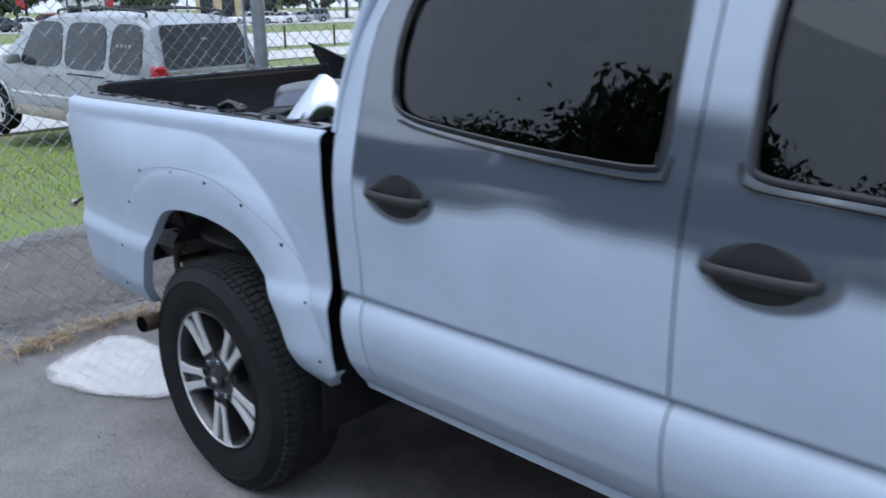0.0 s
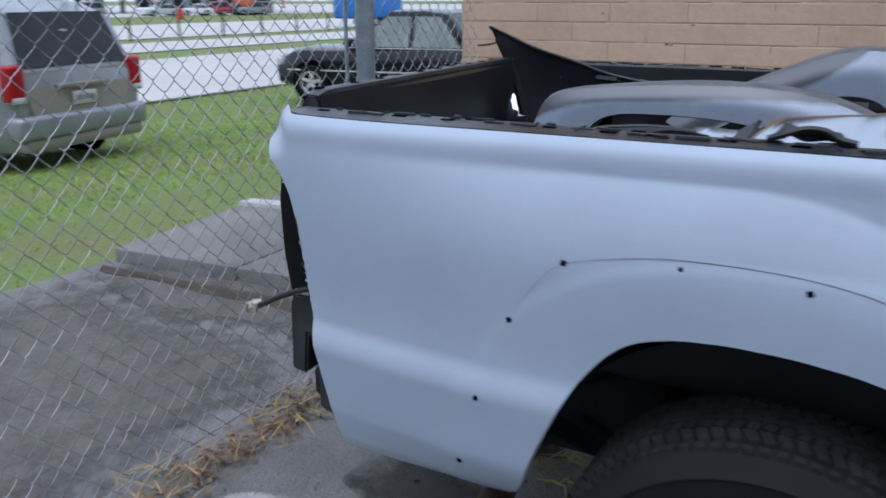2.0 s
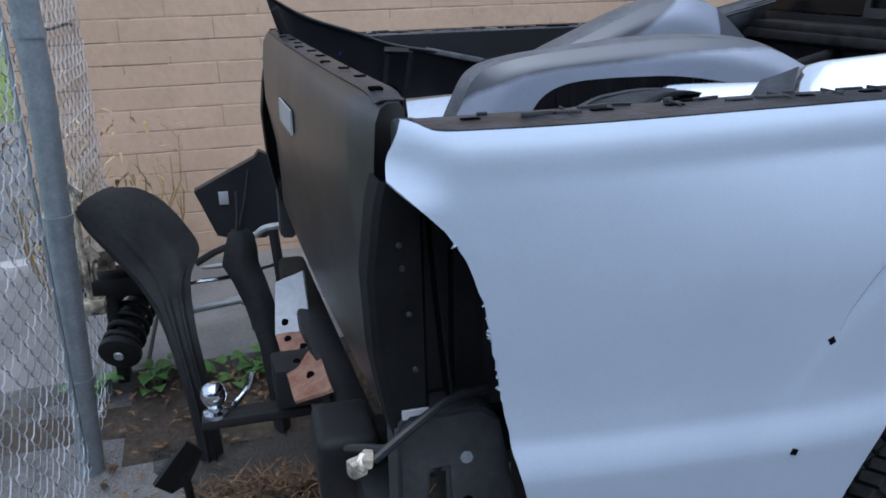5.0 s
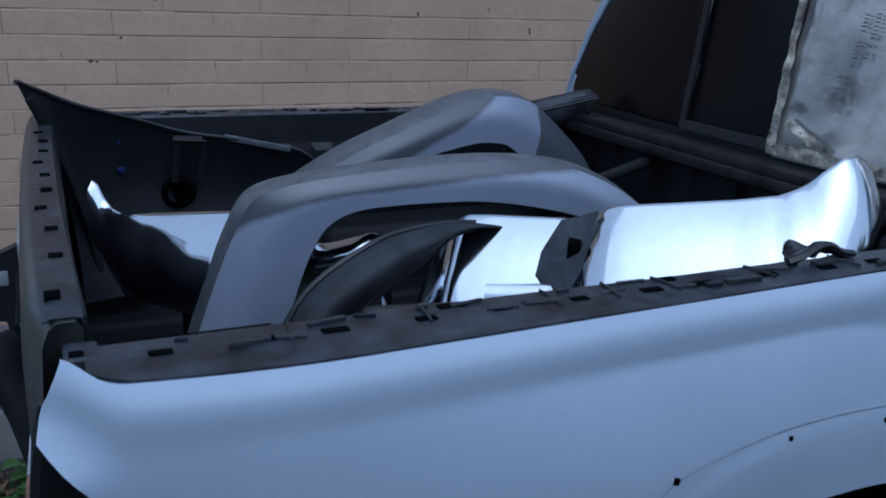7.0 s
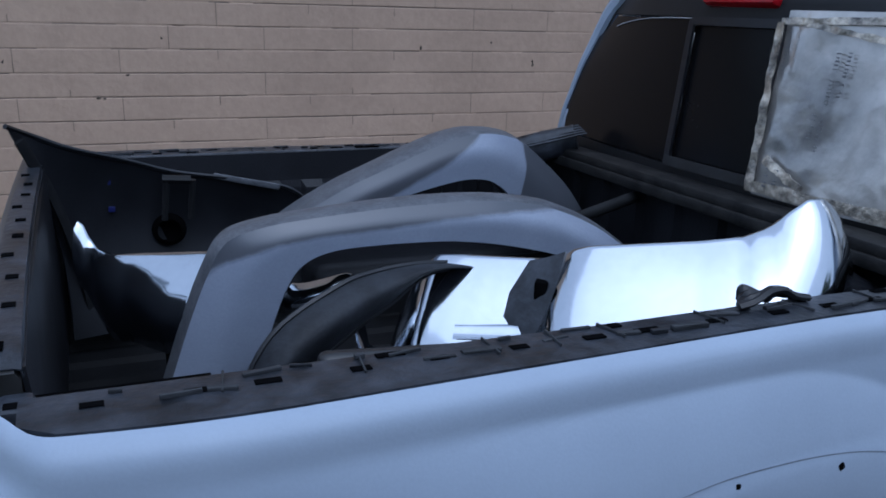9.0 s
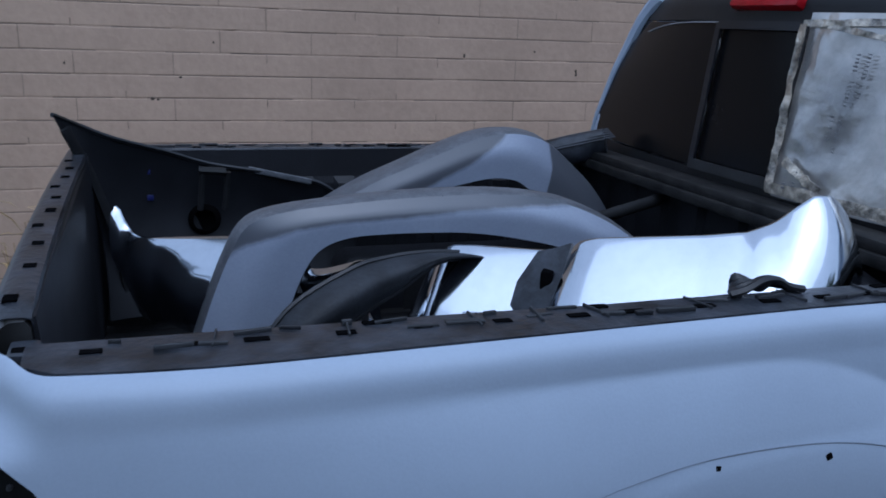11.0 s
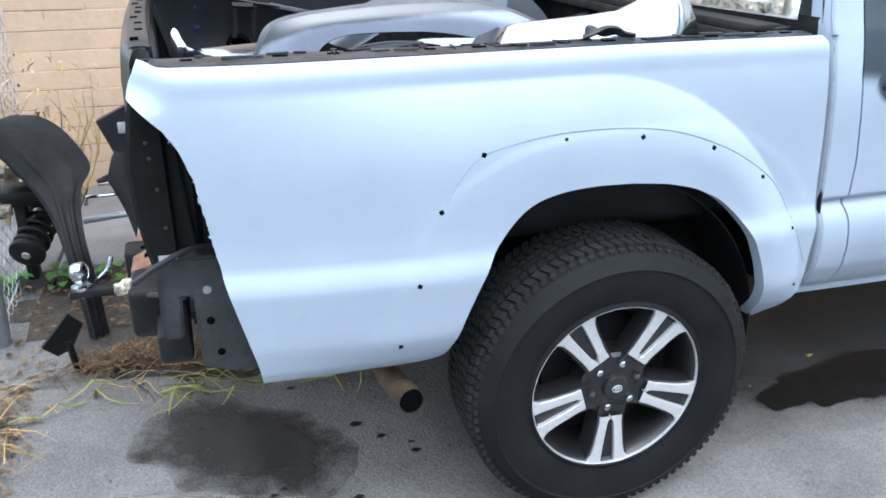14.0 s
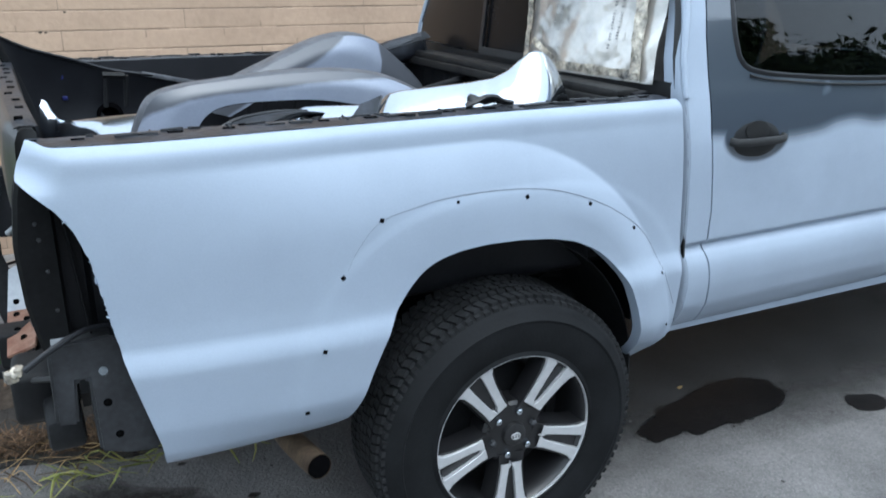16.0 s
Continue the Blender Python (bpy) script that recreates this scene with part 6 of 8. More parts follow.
sheet(bm, rows)
bmesh.ops.holes_fill(bm, edges=[e for e in bm.edges if e.is_boundary and all(v.co.x > 4.0 for v in e.verts)])
bmesh.ops.recalc_face_normals(bm, faces=bm.faces[:])
thicken(bm, 0.006)
part("bonnet_and_wings", bm, M_PRIMER, truck)
bm = bmesh.new()
sheet(bm, [[(2.62, 0.25, 1.16), (2.66, MID_Y, 1.17), (2.62, 1.61, 1.16)], [(2.12, 0.36, 1.70), (2.16, MID_Y, 1.74), (2.12, 1.50, 1.70)]])
thicken(bm, 0.005)
part("windscreen", bm, M_TINT, truck)
bm = bmesh.new()
box(bm, (4.0, 0.15, 0.45), (4.14, 1.71, 0.66), 0.05)
part("front_bumper", bm, M_PRIMER, truck)

# the cab stands as askew as the bed
for ob in truck.children_recursive:
    if ob not in before_cab and ob.type == "MESH":
        for v in ob.data.vertices:
            v.co = lean(v.co)


# ---- things lying in the truck bed ----
# rear bumper lying slantwise across the bed
BU, BN = Vector((0.814, -0.581, 0)), Vector((-0.581, -0.814, 0))
B0 = Vector((-1.0, 1.2, 0))
bumper = thing("chrome_bumper", "loose chrome rear bumper with upturned ends lying in the bed", "car bumper", tuple(B0 + BU * 0.76 + Vector((0, 0, 0.95))))


def bumper_top(s):
    return curve_at(s, [(-0.02, 1.134), (-0.010, 1.130), (0.004, 1.098), (0.022, 1.080), (0.08, 1.080), (0.34, 1.113), (0.46, 1.116), (0.49, 1.10), (0.51, 1.06), (0.54, 1.066), (0.62, 1.094), (0.64, 1.085), (0.655, 0.93), (0.695, 0.90), (0.71, 0.95), (0.73, 1.02), (0.752, 1.07), (0.778, 1.115), (0.80, 1.137), (0.85, 1.142), (1.00, 1.150), (1.035, 1.150), (1.05, 1.170), (1.07, 1.190), (1.10, 1.20), (1.29, 1.228), (1.36, 1.242), (1.40, 1.262), (1.43, 1.288), (1.465, 1.312), (1.495, 1.314), (1.52, 1.302), (1.55, 1.272), (1.575, 1.235), (1.59, 1.21)])


def bumper_wrap(s):
    """How far along, how far back and at what heading the shell is: its near end turns in round the corner."""
    along, back, q = min(s, 1.34), 0.0, 1.34
    while q < s:
        step = min(0.004, s - q)
        turn = 1.14 * smooth01(q + step / 2, 1.35, 1.60)
        along += step * math.cos(turn)
        back += step * math.sin(turn)
        q += step
    return along, back, 1.14 * smooth01(s, 1.35, 1.60)


def bumper_ring(s):
    t = bumper_top(s)
    h = curve_at(s, [(0, 0.16), (0.1, 0.2), (0.33, 0.2), (0.44, 0.10), (0.50, 0.06), (0.70, 0.06), (0.73, 0.15), (0.80, 0.19), (0.98, 0.19), (1.07, 0.2), (1.42, 0.22), (1.49, 0.19), (1.54, 0.14), (1.59, 0.10)])
    tilt = curve_at(s, [(0, 0.2), (0.05, 0.5), (0.13, 0.8), (0.40, 0.85), (0.50, 0.70), (0.9, 0.75), (1.525, 0.72)])
    limit = curve_at(s, [(0.0, 0.02), (0.15, 0.03), (0.27, 0.085), (0.34, 0.09), (0.42, 0.05), (0.55, 0.06), (0.68, 0.08), (0.74, 0.2), (1.6, 0.2)])
    end = 0.04 * (1 - smooth01(s, 0, 0.12)) ** 1.5
    along, inward, turn = bumper_wrap(s)
    out = BN * math.cos(turn) + BU * math.sin(turn)
    base = B0 + BU * along - BN * (end + inward) + Vector((0, 0, t))
    tilt *= 1 - 0.72 * min(1.0, turn)
    back = 0.055 * smooth01(s, 0.60, 0.68) * (1 - smooth01(s, 1.0, 1.05))      # the plate recess
    pts = []
    for d, q in ((-0.004, -0.0005), (-0.001, -0.0010), (0.0005, -0.0022), (0.0015, -0.0042), (0.012, -0.02), (0.02, -0.06), (0.024, -0.10), (0.018, -0.15), (0.004, -0.19), (-0.02, -0.2)):
        d2 = d if d < 0 else d + min(-q, limit) * math.tan(tilt) * (h / 0.2)
        pts.append(base + out * (d2 - back) + Vector((0, 0, q * h / 0.2)))
    return pts


bm = bmesh.new()
sheet(bm, [bumper_ring(-0.02 + 1.61 * (k / 140)) for k in range(141)])
bmesh.ops.recalc_face_normals(bm, faces=bm.faces[:])
thicken(bm, 0.003)
part("bumper_shell", bm, M_CHROME, bumper, "polished chrome shell with water drops", angle=60)
bm = bmesh.new()
sheet(bm, [[B0 + BU * s + BN * d + Vector((0, 0, z)) for s, d, z in row] for row in (((0.955, 0.055, 1.03), (1.0, 0.075, 1.03), (1.045, 0.09, 1.04)), ((0.965, 0.02, 1.10), (1.01, 0.04, 1.105), (1.05, 0.055, 1.11)), ((0.995, -0.01, 1.155), (1.03, 0.004, 1.17), (1.062, 0.010, 1.186)))], flip=True)
thicken(bm, 0.008)
cheek = part("plate_cheek", bm, M_RAIL, bumper, "scraped dark plate recess cheek")
bm = bmesh.new()
box(bm, (1.010, 0.020, 1.092), (1.034, 0.052, 1.138), 0.004, Matrix.Translation(B0) @ Matrix(((BU.x, BN.x, 0, 0), (BU.y, BN.y, 0, 0), (0, 0, 1, 0), (0, 0, 0, 1))))
part("lamp_hole", bm, M_SHADEBLACK, cheek)
bm = bmesh.new()
rows = []
for k in range(25):                              # the lower lip runs on under the recess
    sx = 0.868 + 0.172 * k / 24
    zt = curve_at(sx, [(0.868, 1.042), (0.98, 1.054), (1.01, 1.060), (1.03, 1.070), (1.045, 1.082)])
    rows.append([B0 + BU * sx + BN * d + Vector((0, 0, z)) for d, z in ((0.045, zt - 0.006), (0.055, zt), (0.066, zt - 0.002), (0.080, zt - 0.02), (0.085, zt - 0.05), (0.075, 0.985))])
sheet(bm, rows)
bmesh.ops.recalc_face_normals(bm, faces=bm.faces[:])
thicken(bm, 0.003)
part("lower_lip", bm, M_CHROME, bumper, "chrome lip below the plate recess", angle=60)
for k in range(2):
    bm = bmesh.new()
    tube(bm, [B0 + BU * (0.2 + 1.0 * k) - BN * 0.05 + Vector((0, 0, 0.77)), B0 + BU * (0.2 + 1.0 * k) - BN * 0.06 + Vector((0, 0, 1.03 + 0.08 * k))], 0.03, 6)
    part("mount_arm", bm, M_BLACK, bumper)


def drops(root, rows, n, count=70, seed=3):
    """Rain drops standing on a face."""
    rnd = random.Random(seed)
    bm = bmesh.new()
    for _ in range(count):
        k, j = rnd.randrange(n), rnd.randrange(8)
        p = Vector(rows[k][j]).lerp(Vector(rows[k + 1][j + 1]), rnd.random())
        bmesh.ops.create_icosphere(bm, subdivisions=1, radius=rnd.uniform(0.0012, 0.003), matrix=Matrix.Translation(p + Vector((0, -0.001, 0))) @ Matrix.Diagonal((1, 0.6, 1.2, 1)))
    part("water_drops", bm, M_DROP, root, "small rain drops")["kind"] = "stuff"


def flare(name, label, outer, inner, y, depth, lean_y, materials, dust_shade):
    """A wheel-arch flare: a broad face between two arched edges and a lip turned back over the top."""
    n = 60
    o = spline([(x, 0, z) for x, z in outer], 12)
    i = spline([(x, 0, z) for x, z in inner], 12)

    def at(pts, u):
        k = u * (len(pts) - 1)
        a = min(int(k), len(pts) - 2)
        return pts[a].lerp(pts[a + 1], k - a)
    root = thing(name, label, "fender flare", (o[0].x, y, min(o[0].z, o[-1].z)), "loose fender flares in the bed")
    rows, lips, inner_rows = [], [], []
    zt = max(q.z for q in o)
    for k in range(n + 1):
        a, b = at(o, k / n), at(i, k / n)
        row = []
        for j in range(9):
            u = j / 8
            p = a.lerp(b, u)
            row.append((p.x, y + lean_y * (zt - p.z) + 0.030 * (1 - smooth01(u, -0.15, 0.5)) - 0.03, p.z))
        inner_rows.append([row[-1], (b.x, row[-1][1] + 0.02, b.z + 0.001), (b.x, row[-1][1] + 0.065, b.z + 0.004)])
        rows.append(row)
        w = Vector((a.x, y + lean_y * (zt - a.z), a.z))
        out = (a - b).normalized() if (a - b).length > 1e-4 else Vector((0, 0, 1))
        lips.append([w, w + Vector((0, 0.010, 0)) + out * 0.006, w + Vector((0, depth * 0.5, 0)) + out * 0.012, w + Vector((0, depth, 0)) + out * 0.004])
    bm = bmesh.new()
    sheet(bm, rows)
    bmesh.ops.recalc_face_normals(bm, faces=bm.faces[:])
    thicken(bm, 0.004)
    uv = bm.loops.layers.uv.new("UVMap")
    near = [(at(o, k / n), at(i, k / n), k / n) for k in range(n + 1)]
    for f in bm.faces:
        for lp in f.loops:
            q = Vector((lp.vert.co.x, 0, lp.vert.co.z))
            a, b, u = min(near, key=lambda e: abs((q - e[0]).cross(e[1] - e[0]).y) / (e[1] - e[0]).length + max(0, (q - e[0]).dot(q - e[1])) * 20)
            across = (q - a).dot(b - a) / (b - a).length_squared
            # how far the dust and the painted shading reach across the face
            lp[uv].uv = (across - curve_at(u, dust_shade), u)
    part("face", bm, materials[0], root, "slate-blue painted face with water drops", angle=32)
    drops(root, rows, n)
    bm = bmesh.new()
    sheet(bm, inner_rows)
    bmesh.ops.recalc_face_normals(bm, faces=bm.faces[:])
    thicken(bm, 0.003)
    part("inner_lip", bm, M_PLASTIC, root, "dark unpainted lip turned in round the opening", angle=60)
    bm = bmesh.new()
    sheet(bm, lips)
    bmesh.ops.recalc_face_normals(bm, faces=bm.faces[:])
    thicken(bm, 0.003)
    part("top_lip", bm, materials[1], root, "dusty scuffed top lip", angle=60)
    return root


fa = flare("fender_flare", "arched slate-blue wheel flare standing in the bed", [(-0.848, 0.83), (-0.825, 0.905), (-0.787, 1.02), (-0.752, 1.11), (-0.715, 1.172), (-0.64, 1.198), (-0.50, 1.213), (-0.35, 1.222), (-0.19, 1.223), (-0.08, 1.210), (0.007, 1.184), (0.10, 1.14), (0.19, 1.08)],
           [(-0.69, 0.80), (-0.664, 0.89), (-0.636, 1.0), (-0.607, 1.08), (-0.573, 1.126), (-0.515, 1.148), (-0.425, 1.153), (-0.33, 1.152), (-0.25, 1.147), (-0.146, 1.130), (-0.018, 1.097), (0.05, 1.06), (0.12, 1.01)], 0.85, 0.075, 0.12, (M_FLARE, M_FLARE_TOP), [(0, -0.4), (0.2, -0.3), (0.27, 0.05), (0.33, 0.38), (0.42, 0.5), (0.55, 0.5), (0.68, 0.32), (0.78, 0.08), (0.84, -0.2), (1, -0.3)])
# the mask's last span paints the right end dark, where the face turns away
fb = flare("fender_flare", "second slate-blue wheel flare standing farther back in the bed", [(-0.52, 1.06), (-0.46, 1.10), (-0.36, 1.155), (-0.27, 1.194), (-0.12, 1.258), (-0.04, 1.282), (0.02, 1.288), (0.08, 1.28), (0.135, 1.258), (0.22, 1.19), (0.30, 1.115), (0.37, 1.02)],
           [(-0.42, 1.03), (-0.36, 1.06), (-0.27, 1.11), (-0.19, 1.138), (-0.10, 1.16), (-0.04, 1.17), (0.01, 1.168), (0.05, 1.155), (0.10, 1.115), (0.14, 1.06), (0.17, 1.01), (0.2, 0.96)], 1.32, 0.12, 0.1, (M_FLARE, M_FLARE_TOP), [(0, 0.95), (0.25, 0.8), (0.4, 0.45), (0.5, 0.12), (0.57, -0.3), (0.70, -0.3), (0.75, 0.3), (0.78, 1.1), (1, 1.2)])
# dull black flare lying on edge inside the first
root = thing("fender_flare", "black worn wheel flare lying on its side in the bed", "fender flare", (-0.4, 0.75, 0.8), "loose fender flares in the bed")
bm = bmesh.new()
UPPER = spline([(-0.80, 0.62, 0.80), (-0.745, 0.635, 0.93), (-0.668, 0.66, 1.055), (-0.547, 0.69, 1.120), (-0.466, 0.72, 1.133), (-0.36, 0.745, 1.133), (-0.20, 0.78, 1.11)], 6)
LOWER = spline([(-0.72, 0.58, 0.77), (-0.685, 0.61, 0.88), (-0.632, 0.64, 0.968), (-0.523, 0.67, 1.038), (-0.442, 0.70, 1.073), (-0.338, 0.73, 1.120), (-0.18, 0.77, 1.09)], 6)
rows = []
for a, b in zip(UPPER, LOWER):
    rows.append([a.lerp(b, j / 9) + Vector((0, -0.045 * math.sin(math.pi * j / 9), 0.012 * math.sin(math.pi * j / 9))) for j in range(10)])
sheet(bm, rows)
bmesh.ops.recalc_face_normals(bm, faces=bm.faces[:])
thicken(bm, 0.004)
part("face", bm, M_SCUFF, root, "scuffed black plastic")
bm = bmesh.new()
tube(bm, [r[0] for r in rows], 0.006, 6)
part("edge_bead", bm, M_PLASTIC, root, "thin black rubber bead")
bm = bmesh.new()
tube(bm, [r[-1] for r in rows], 0.005, 6)
part("edge_bead", bm, M_PLASTIC, root, "thin black rubber bead")
bm = bmesh.new()
tube(bm, spline([(-0.62, 0.45, 0.90), (-0.3, 0.52, 0.955), (0.1, 0.40, 1.0)], 8), 0.018, 8, flat=1.8)
tagged(part("trim_strip", bm, M_PLASTIC), "black plastic trim strip lying in the bed", "trim")

bm = bmesh.new()
box(bm, (-0.64, 0.405, 0.752), (-0.37, 0.445, 1.118), 0.016, seg=3)
for v in bm.verts:
    v.co.z -= 0.07 * (v.co.x + 0.64) * smooth01(v.co.z, 1.0, 1.1)
tagged(part("toolbox", bm, M_GLOSSBLACK), "slim glossy black plastic case standing on the bed floor", "case")

# black bumper cover in the far corner
cover = thing("bumper_cover", "torn-off black plastic bumper cover standing in the bed corner", "bumper cover", (-0.8, 1.5, 0.8))
top = spline([(-1.122, 1.335, 1.335), (-1.07, 1.40, 1.30), (-1.0, 1.44, 1.264), (-0.88, 1.49, 1.222), (-0.77, 1.525, 1.182), (-0.62, 1.55, 1.152), (-0.50, 1.565, 1.125), (-0.45, 1.57, 1.105), (-0.40, 1.575, 1.065)], 6)
bm = bmesh.new()
rows = []
for k, p in enumerate(top):
    u = k / (len(top) - 1)
    foot = Vector((-1.035 + 0.72 * u, 1.38 + 0.19 * u, 0.80))
    row = []
    for j in range(13):
        v = j / 12
        q = p.lerp(foot, v)
        bow = math.sin(math.pi * v) * (0.07 - 0.03 * u)
        q = q + Vector((0.35 * bow * (1 - u), bow, 0))
        row.append(q)
    rows.append(row)
sheet(bm, rows)
bmesh.ops.recalc_face_normals(bm, faces=bm.faces[:])
thicken(bm, 0.004)
shell = part("cover_shell", bm, M_PLASTIC, cover, "black plastic inner face of the cover", angle=60)
bm = bmesh.new()
tube(bm, [q + Vector((0, -0.004, 0.0)) for q in top], 0.006, 6)
part("rim_edge", bm, M_PLASTIC, cover)
bm = bmesh.new()
tube(bm, spline([(-1.10, 1.35, 1.30), (-1.05, 1.40, 1.16), (-1.01, 1.42, 1.0), (-0.99, 1.42, 0.86)], 6), 0.014, 6, flat=0.5)
part("stiffening_rib", bm, M_BLACK, cover)
bm = bmesh.new()
for x in (-0.80, -0.735):
    tube(bm, [(x, 1.50, 1.06), (x + 0.01, 1.49, 1.165)], 0.009, 6)
tube(bm, [(-0.80, 1.49, 1.17), (-0.73, 1.49, 1.165)], 0.012, 6)
part("clip_bracket", bm, M_BLACK, cover, "grey clip bracket")
bm = bmesh.new()
lathe(bm, [(0.03, -0.012), (0.042, -0.006), (0.044, 0.0), (0.030, 0.012), (0.0, 0.014)], 20, Matrix.Translation((-0.79, 1.515, 1.03)))
part("lamp_hole", bm, M_SHADEBLACK, cover)
bm = bmesh.new()
box(bm, (-0.09, -0.004, -0.008), (0.09, 0.004, 0.008), 0.003, Matrix.Translation((-0.58, 1.543, 1.142)) @ Matrix.Rotation(radians(13), 4, "Y"))
part("mounting_slot", bm, M_FLARE_TOP, cover, "grey metal mounting strip")
for x, z in ((-0.93, 1.17), (-0.985, 1.12), (-0.925, 1.10)):
    bm = bmesh.new()
    box(bm, (-0.008, -0.003, -0.007), (0.008, 0.003, 0.007), 0.001, Matrix.Translation((x, 1.485, z)))
    part("clip", bm, M_CLIP, cover, "small blue clip")

# rolled tube, small rods and a strap
bm = bmesh.new()
tube(bm, [(0.22, 1.56, 1.185), (0.30, 1.50, 1.215), (0.38, 1.45, 1.245)], [0.045, 0.047, 0.042], 14, flat=0.8)
for k in range(5):
    tube(bm, [(0.22 + 0.002 * k, 1.55 - 0.012 * k, 1.228 - 0.004 * k), (0.38, 1.44 - 0.012 * k, 1.285 - 0.004 * k)], 0.003, 4)
tagged(part("rolled_mat", bm, M_RAIL), "rolled dark grey rubber mat in the bed corner", "mat")
bm = bmesh.new()
tube(bm, [(0.12, 1.05, 1.10), (0.38, 1.12, 1.14)], 0.016, 10)
tagged(part("steel_rod", bm, M_BLACK), "dark steel rod leaning on the bed front", "rod")
bm = bmesh.new()
for k in range(4):
    pts = spline([(-0.115 + 0.008 * k, 0.196 + 0.007 * k, 1.212), (-0.09, 0.19 + 0.008 * k, 1.220 + 0.003 * k), (-0.055, 0.195 + 0.003 * k, 1.230 - 0.004 * k), (-0.02, 0.20 + 0.006 * k, 1.228 - 0.003 * k), (0.005, 0.198 + 0.004 * k, 1.217), (0.035 - 0.01 * k, 0.196 + 0.01 * k, 1.212)], 5)
    tube(bm, pts, 0.006, 6, flat=1.6)
for v in bm.verts:
    v.co.x = -0.04 + 0.85 * (v.co.x + 0.04) + 0.025
tagged(part("strap", bm, M_PLASTIC), "bundled black strap lying on the bed rail", "strap")
bm = bmesh.new()
box(bm, (0.25, 0.36, 0.76), (0.40, 0.62, 1.165), 0.02)
bmesh.ops.subdivide_edges(bm, edges=bm.edges[:], cuts=3, use_grid_fill=True)
for v in bm.verts:
    w = v.co.copy()
    v.co.z += 0.05 * noise.noise(w * 9)
    v.co.x += 0.05 * noise.noise(w * 11 + Vector((3, 0, 0)))
    v.co.y += 0.04 * noise.noise(w * 12 + Vector((0, 7, 0)))
    v.co.x -= 0.04 * smooth01(w.z, 1.0, 1.25) * (w.x - 0.33) / 0.09
tagged(part("plastic_bag", bm, M_PLASTIC), "crumpled black plastic bag in the bed corner", "bag")
bm = bmesh.new()
box(bm, (-0.98, 0.55, 0.76), (-0.70, 0.82, 0.79), 0.01, Matrix.Translation((0, 0, 0)) @ Matrix.Rotation(0.0, 4, "Z"))
tagged(part("board", bm, M_PLASTIC), "scuffed dark board on the bed floor", "board")

# clear sheet taped over the broken rear pane
film = thing("plastic_sheet", "clear plastic sheet taped over the broken rear window", "plastic sheet", (0.5, 0.55, 1.24))
bm = bmesh.new()
rows = []
for k in range(41):
    z = 1.225 + 0.40 * k / 40
    row = []
    for j in range(45):
        y = 0.235 + 0.525 * j / 44 - 0.06 * (z - 1.225) * (1 - j / 44) * -1
        y = max(y, MID_Y - back_half(z) + 0.004)
        w = 0.010 * noise.noise((y * 5, z * 4, 0)) + 0.004 * noise.noise((y * 15 + z * 9, z * 11, 3)) + 0.002 * abs(noise.noise((y * 34 - z * 20, z * 26, 5)))
        row.append((back_x(y, z) - 0.022 + w, y, z))
    rows.append(row)
sheet(bm, rows)
bmesh.ops.recalc_face_normals(bm, faces=bm.faces[:])
sheet_ob = part("film", bm, M_FILM, film, "wrinkled clear film with highlights painted in its colour")
sheet_ob.visible_shadow = False


def film_strip(a, b, w, seed):
    bm = bmesh.new()
    rows = []
    for k in range(25):
        u = k / 24
        y, z = a[0] + (b[0] - a[0]) * u, a[1] + (b[1] - a[1]) * u
        d = Vector((b[0] - a[0], b[1] - a[1])).normalized()
        row = []
        for j in range(5):
            o = (j / 4 - 0.5) * w * (1 + 0.5 * noise.noise((u * 7, seed, 0)))
            yy, zz = y - d.y * o, z + d.x * o
            row.append((back_x(yy, zz) - 0.034 + 0.006 * noise.noise((yy * 30, zz * 30, seed)), yy, zz))
        rows.append(row)
    sheet(bm, rows)
    bmesh.ops.recalc_face_normals(bm, faces=bm.faces[:])
    thicken(bm, 0.0015)
    part("tape_strip", bm, M_GLINTWRAP, film, "crinkled clear tape with painted glints")


film_strip((0.758, 1.235), (0.765, 1.60), 0.020, 1)
film_strip((0.765, 1.245), (0.27, 1.245), 0.026, 2)
film_strip((0.29, 1.25), (0.33, 1.55), 0.035, 3)
film_strip((0.765, 1.602), (0.36, 1.612), 0.014, 4)
film_strip((0.73, 1.31), (0.62, 1.26), 0.02, 5)
film_strip((0.70, 1.598), (0.52, 1.570), 0.012, 6)
# printing on the film, too small to read: rows of short bars
rnd = random.Random(31)
bm = bmesh.new()
for y0, z0, z1, w in ((0.612, 1.44, 1.56, 0.011), (0.588, 1.45, 1.545, 0.011), (0.632, 1.36, 1.42, 0.013), (0.612, 1.345, 1.41, 0.010), (0.735, 1.50, 1.59, 0.007), (0.715, 1.25, 1.30, 0.012), (0.69, 1.25, 1.295, 0.012), (0.40, 1.30, 1.50, 0.011), (0.375, 1.32, 1.47, 0.011)):
    z = z0
    while z < z1:
        if rnd.random() < 0.82:
            h = rnd.uniform(0.0022, 0.0046)
            x = back_x(y0, z) - 0.036
            box(bm, (x, y0 - w / 2 * rnd.uniform(0.7, 1.0), z), (x + 0.0012, y0 + w / 2 * rnd.uniform(0.7, 1.0), z + h))
        z += 0.0078
part("printing", bm, M_LABEL, film, "rows of tiny grey print", smooth=False)["kind"] = "stuff"
for ob in film.children_recursive:
    for v in ob.data.vertices:
        v.co = lean(v.co)

# ---- junk behind the truck ----
junk = thing("fender_liner", "black plastic inner fender standing on end by the fence", "fender liner", (-1.4, 1.35, 0.05))
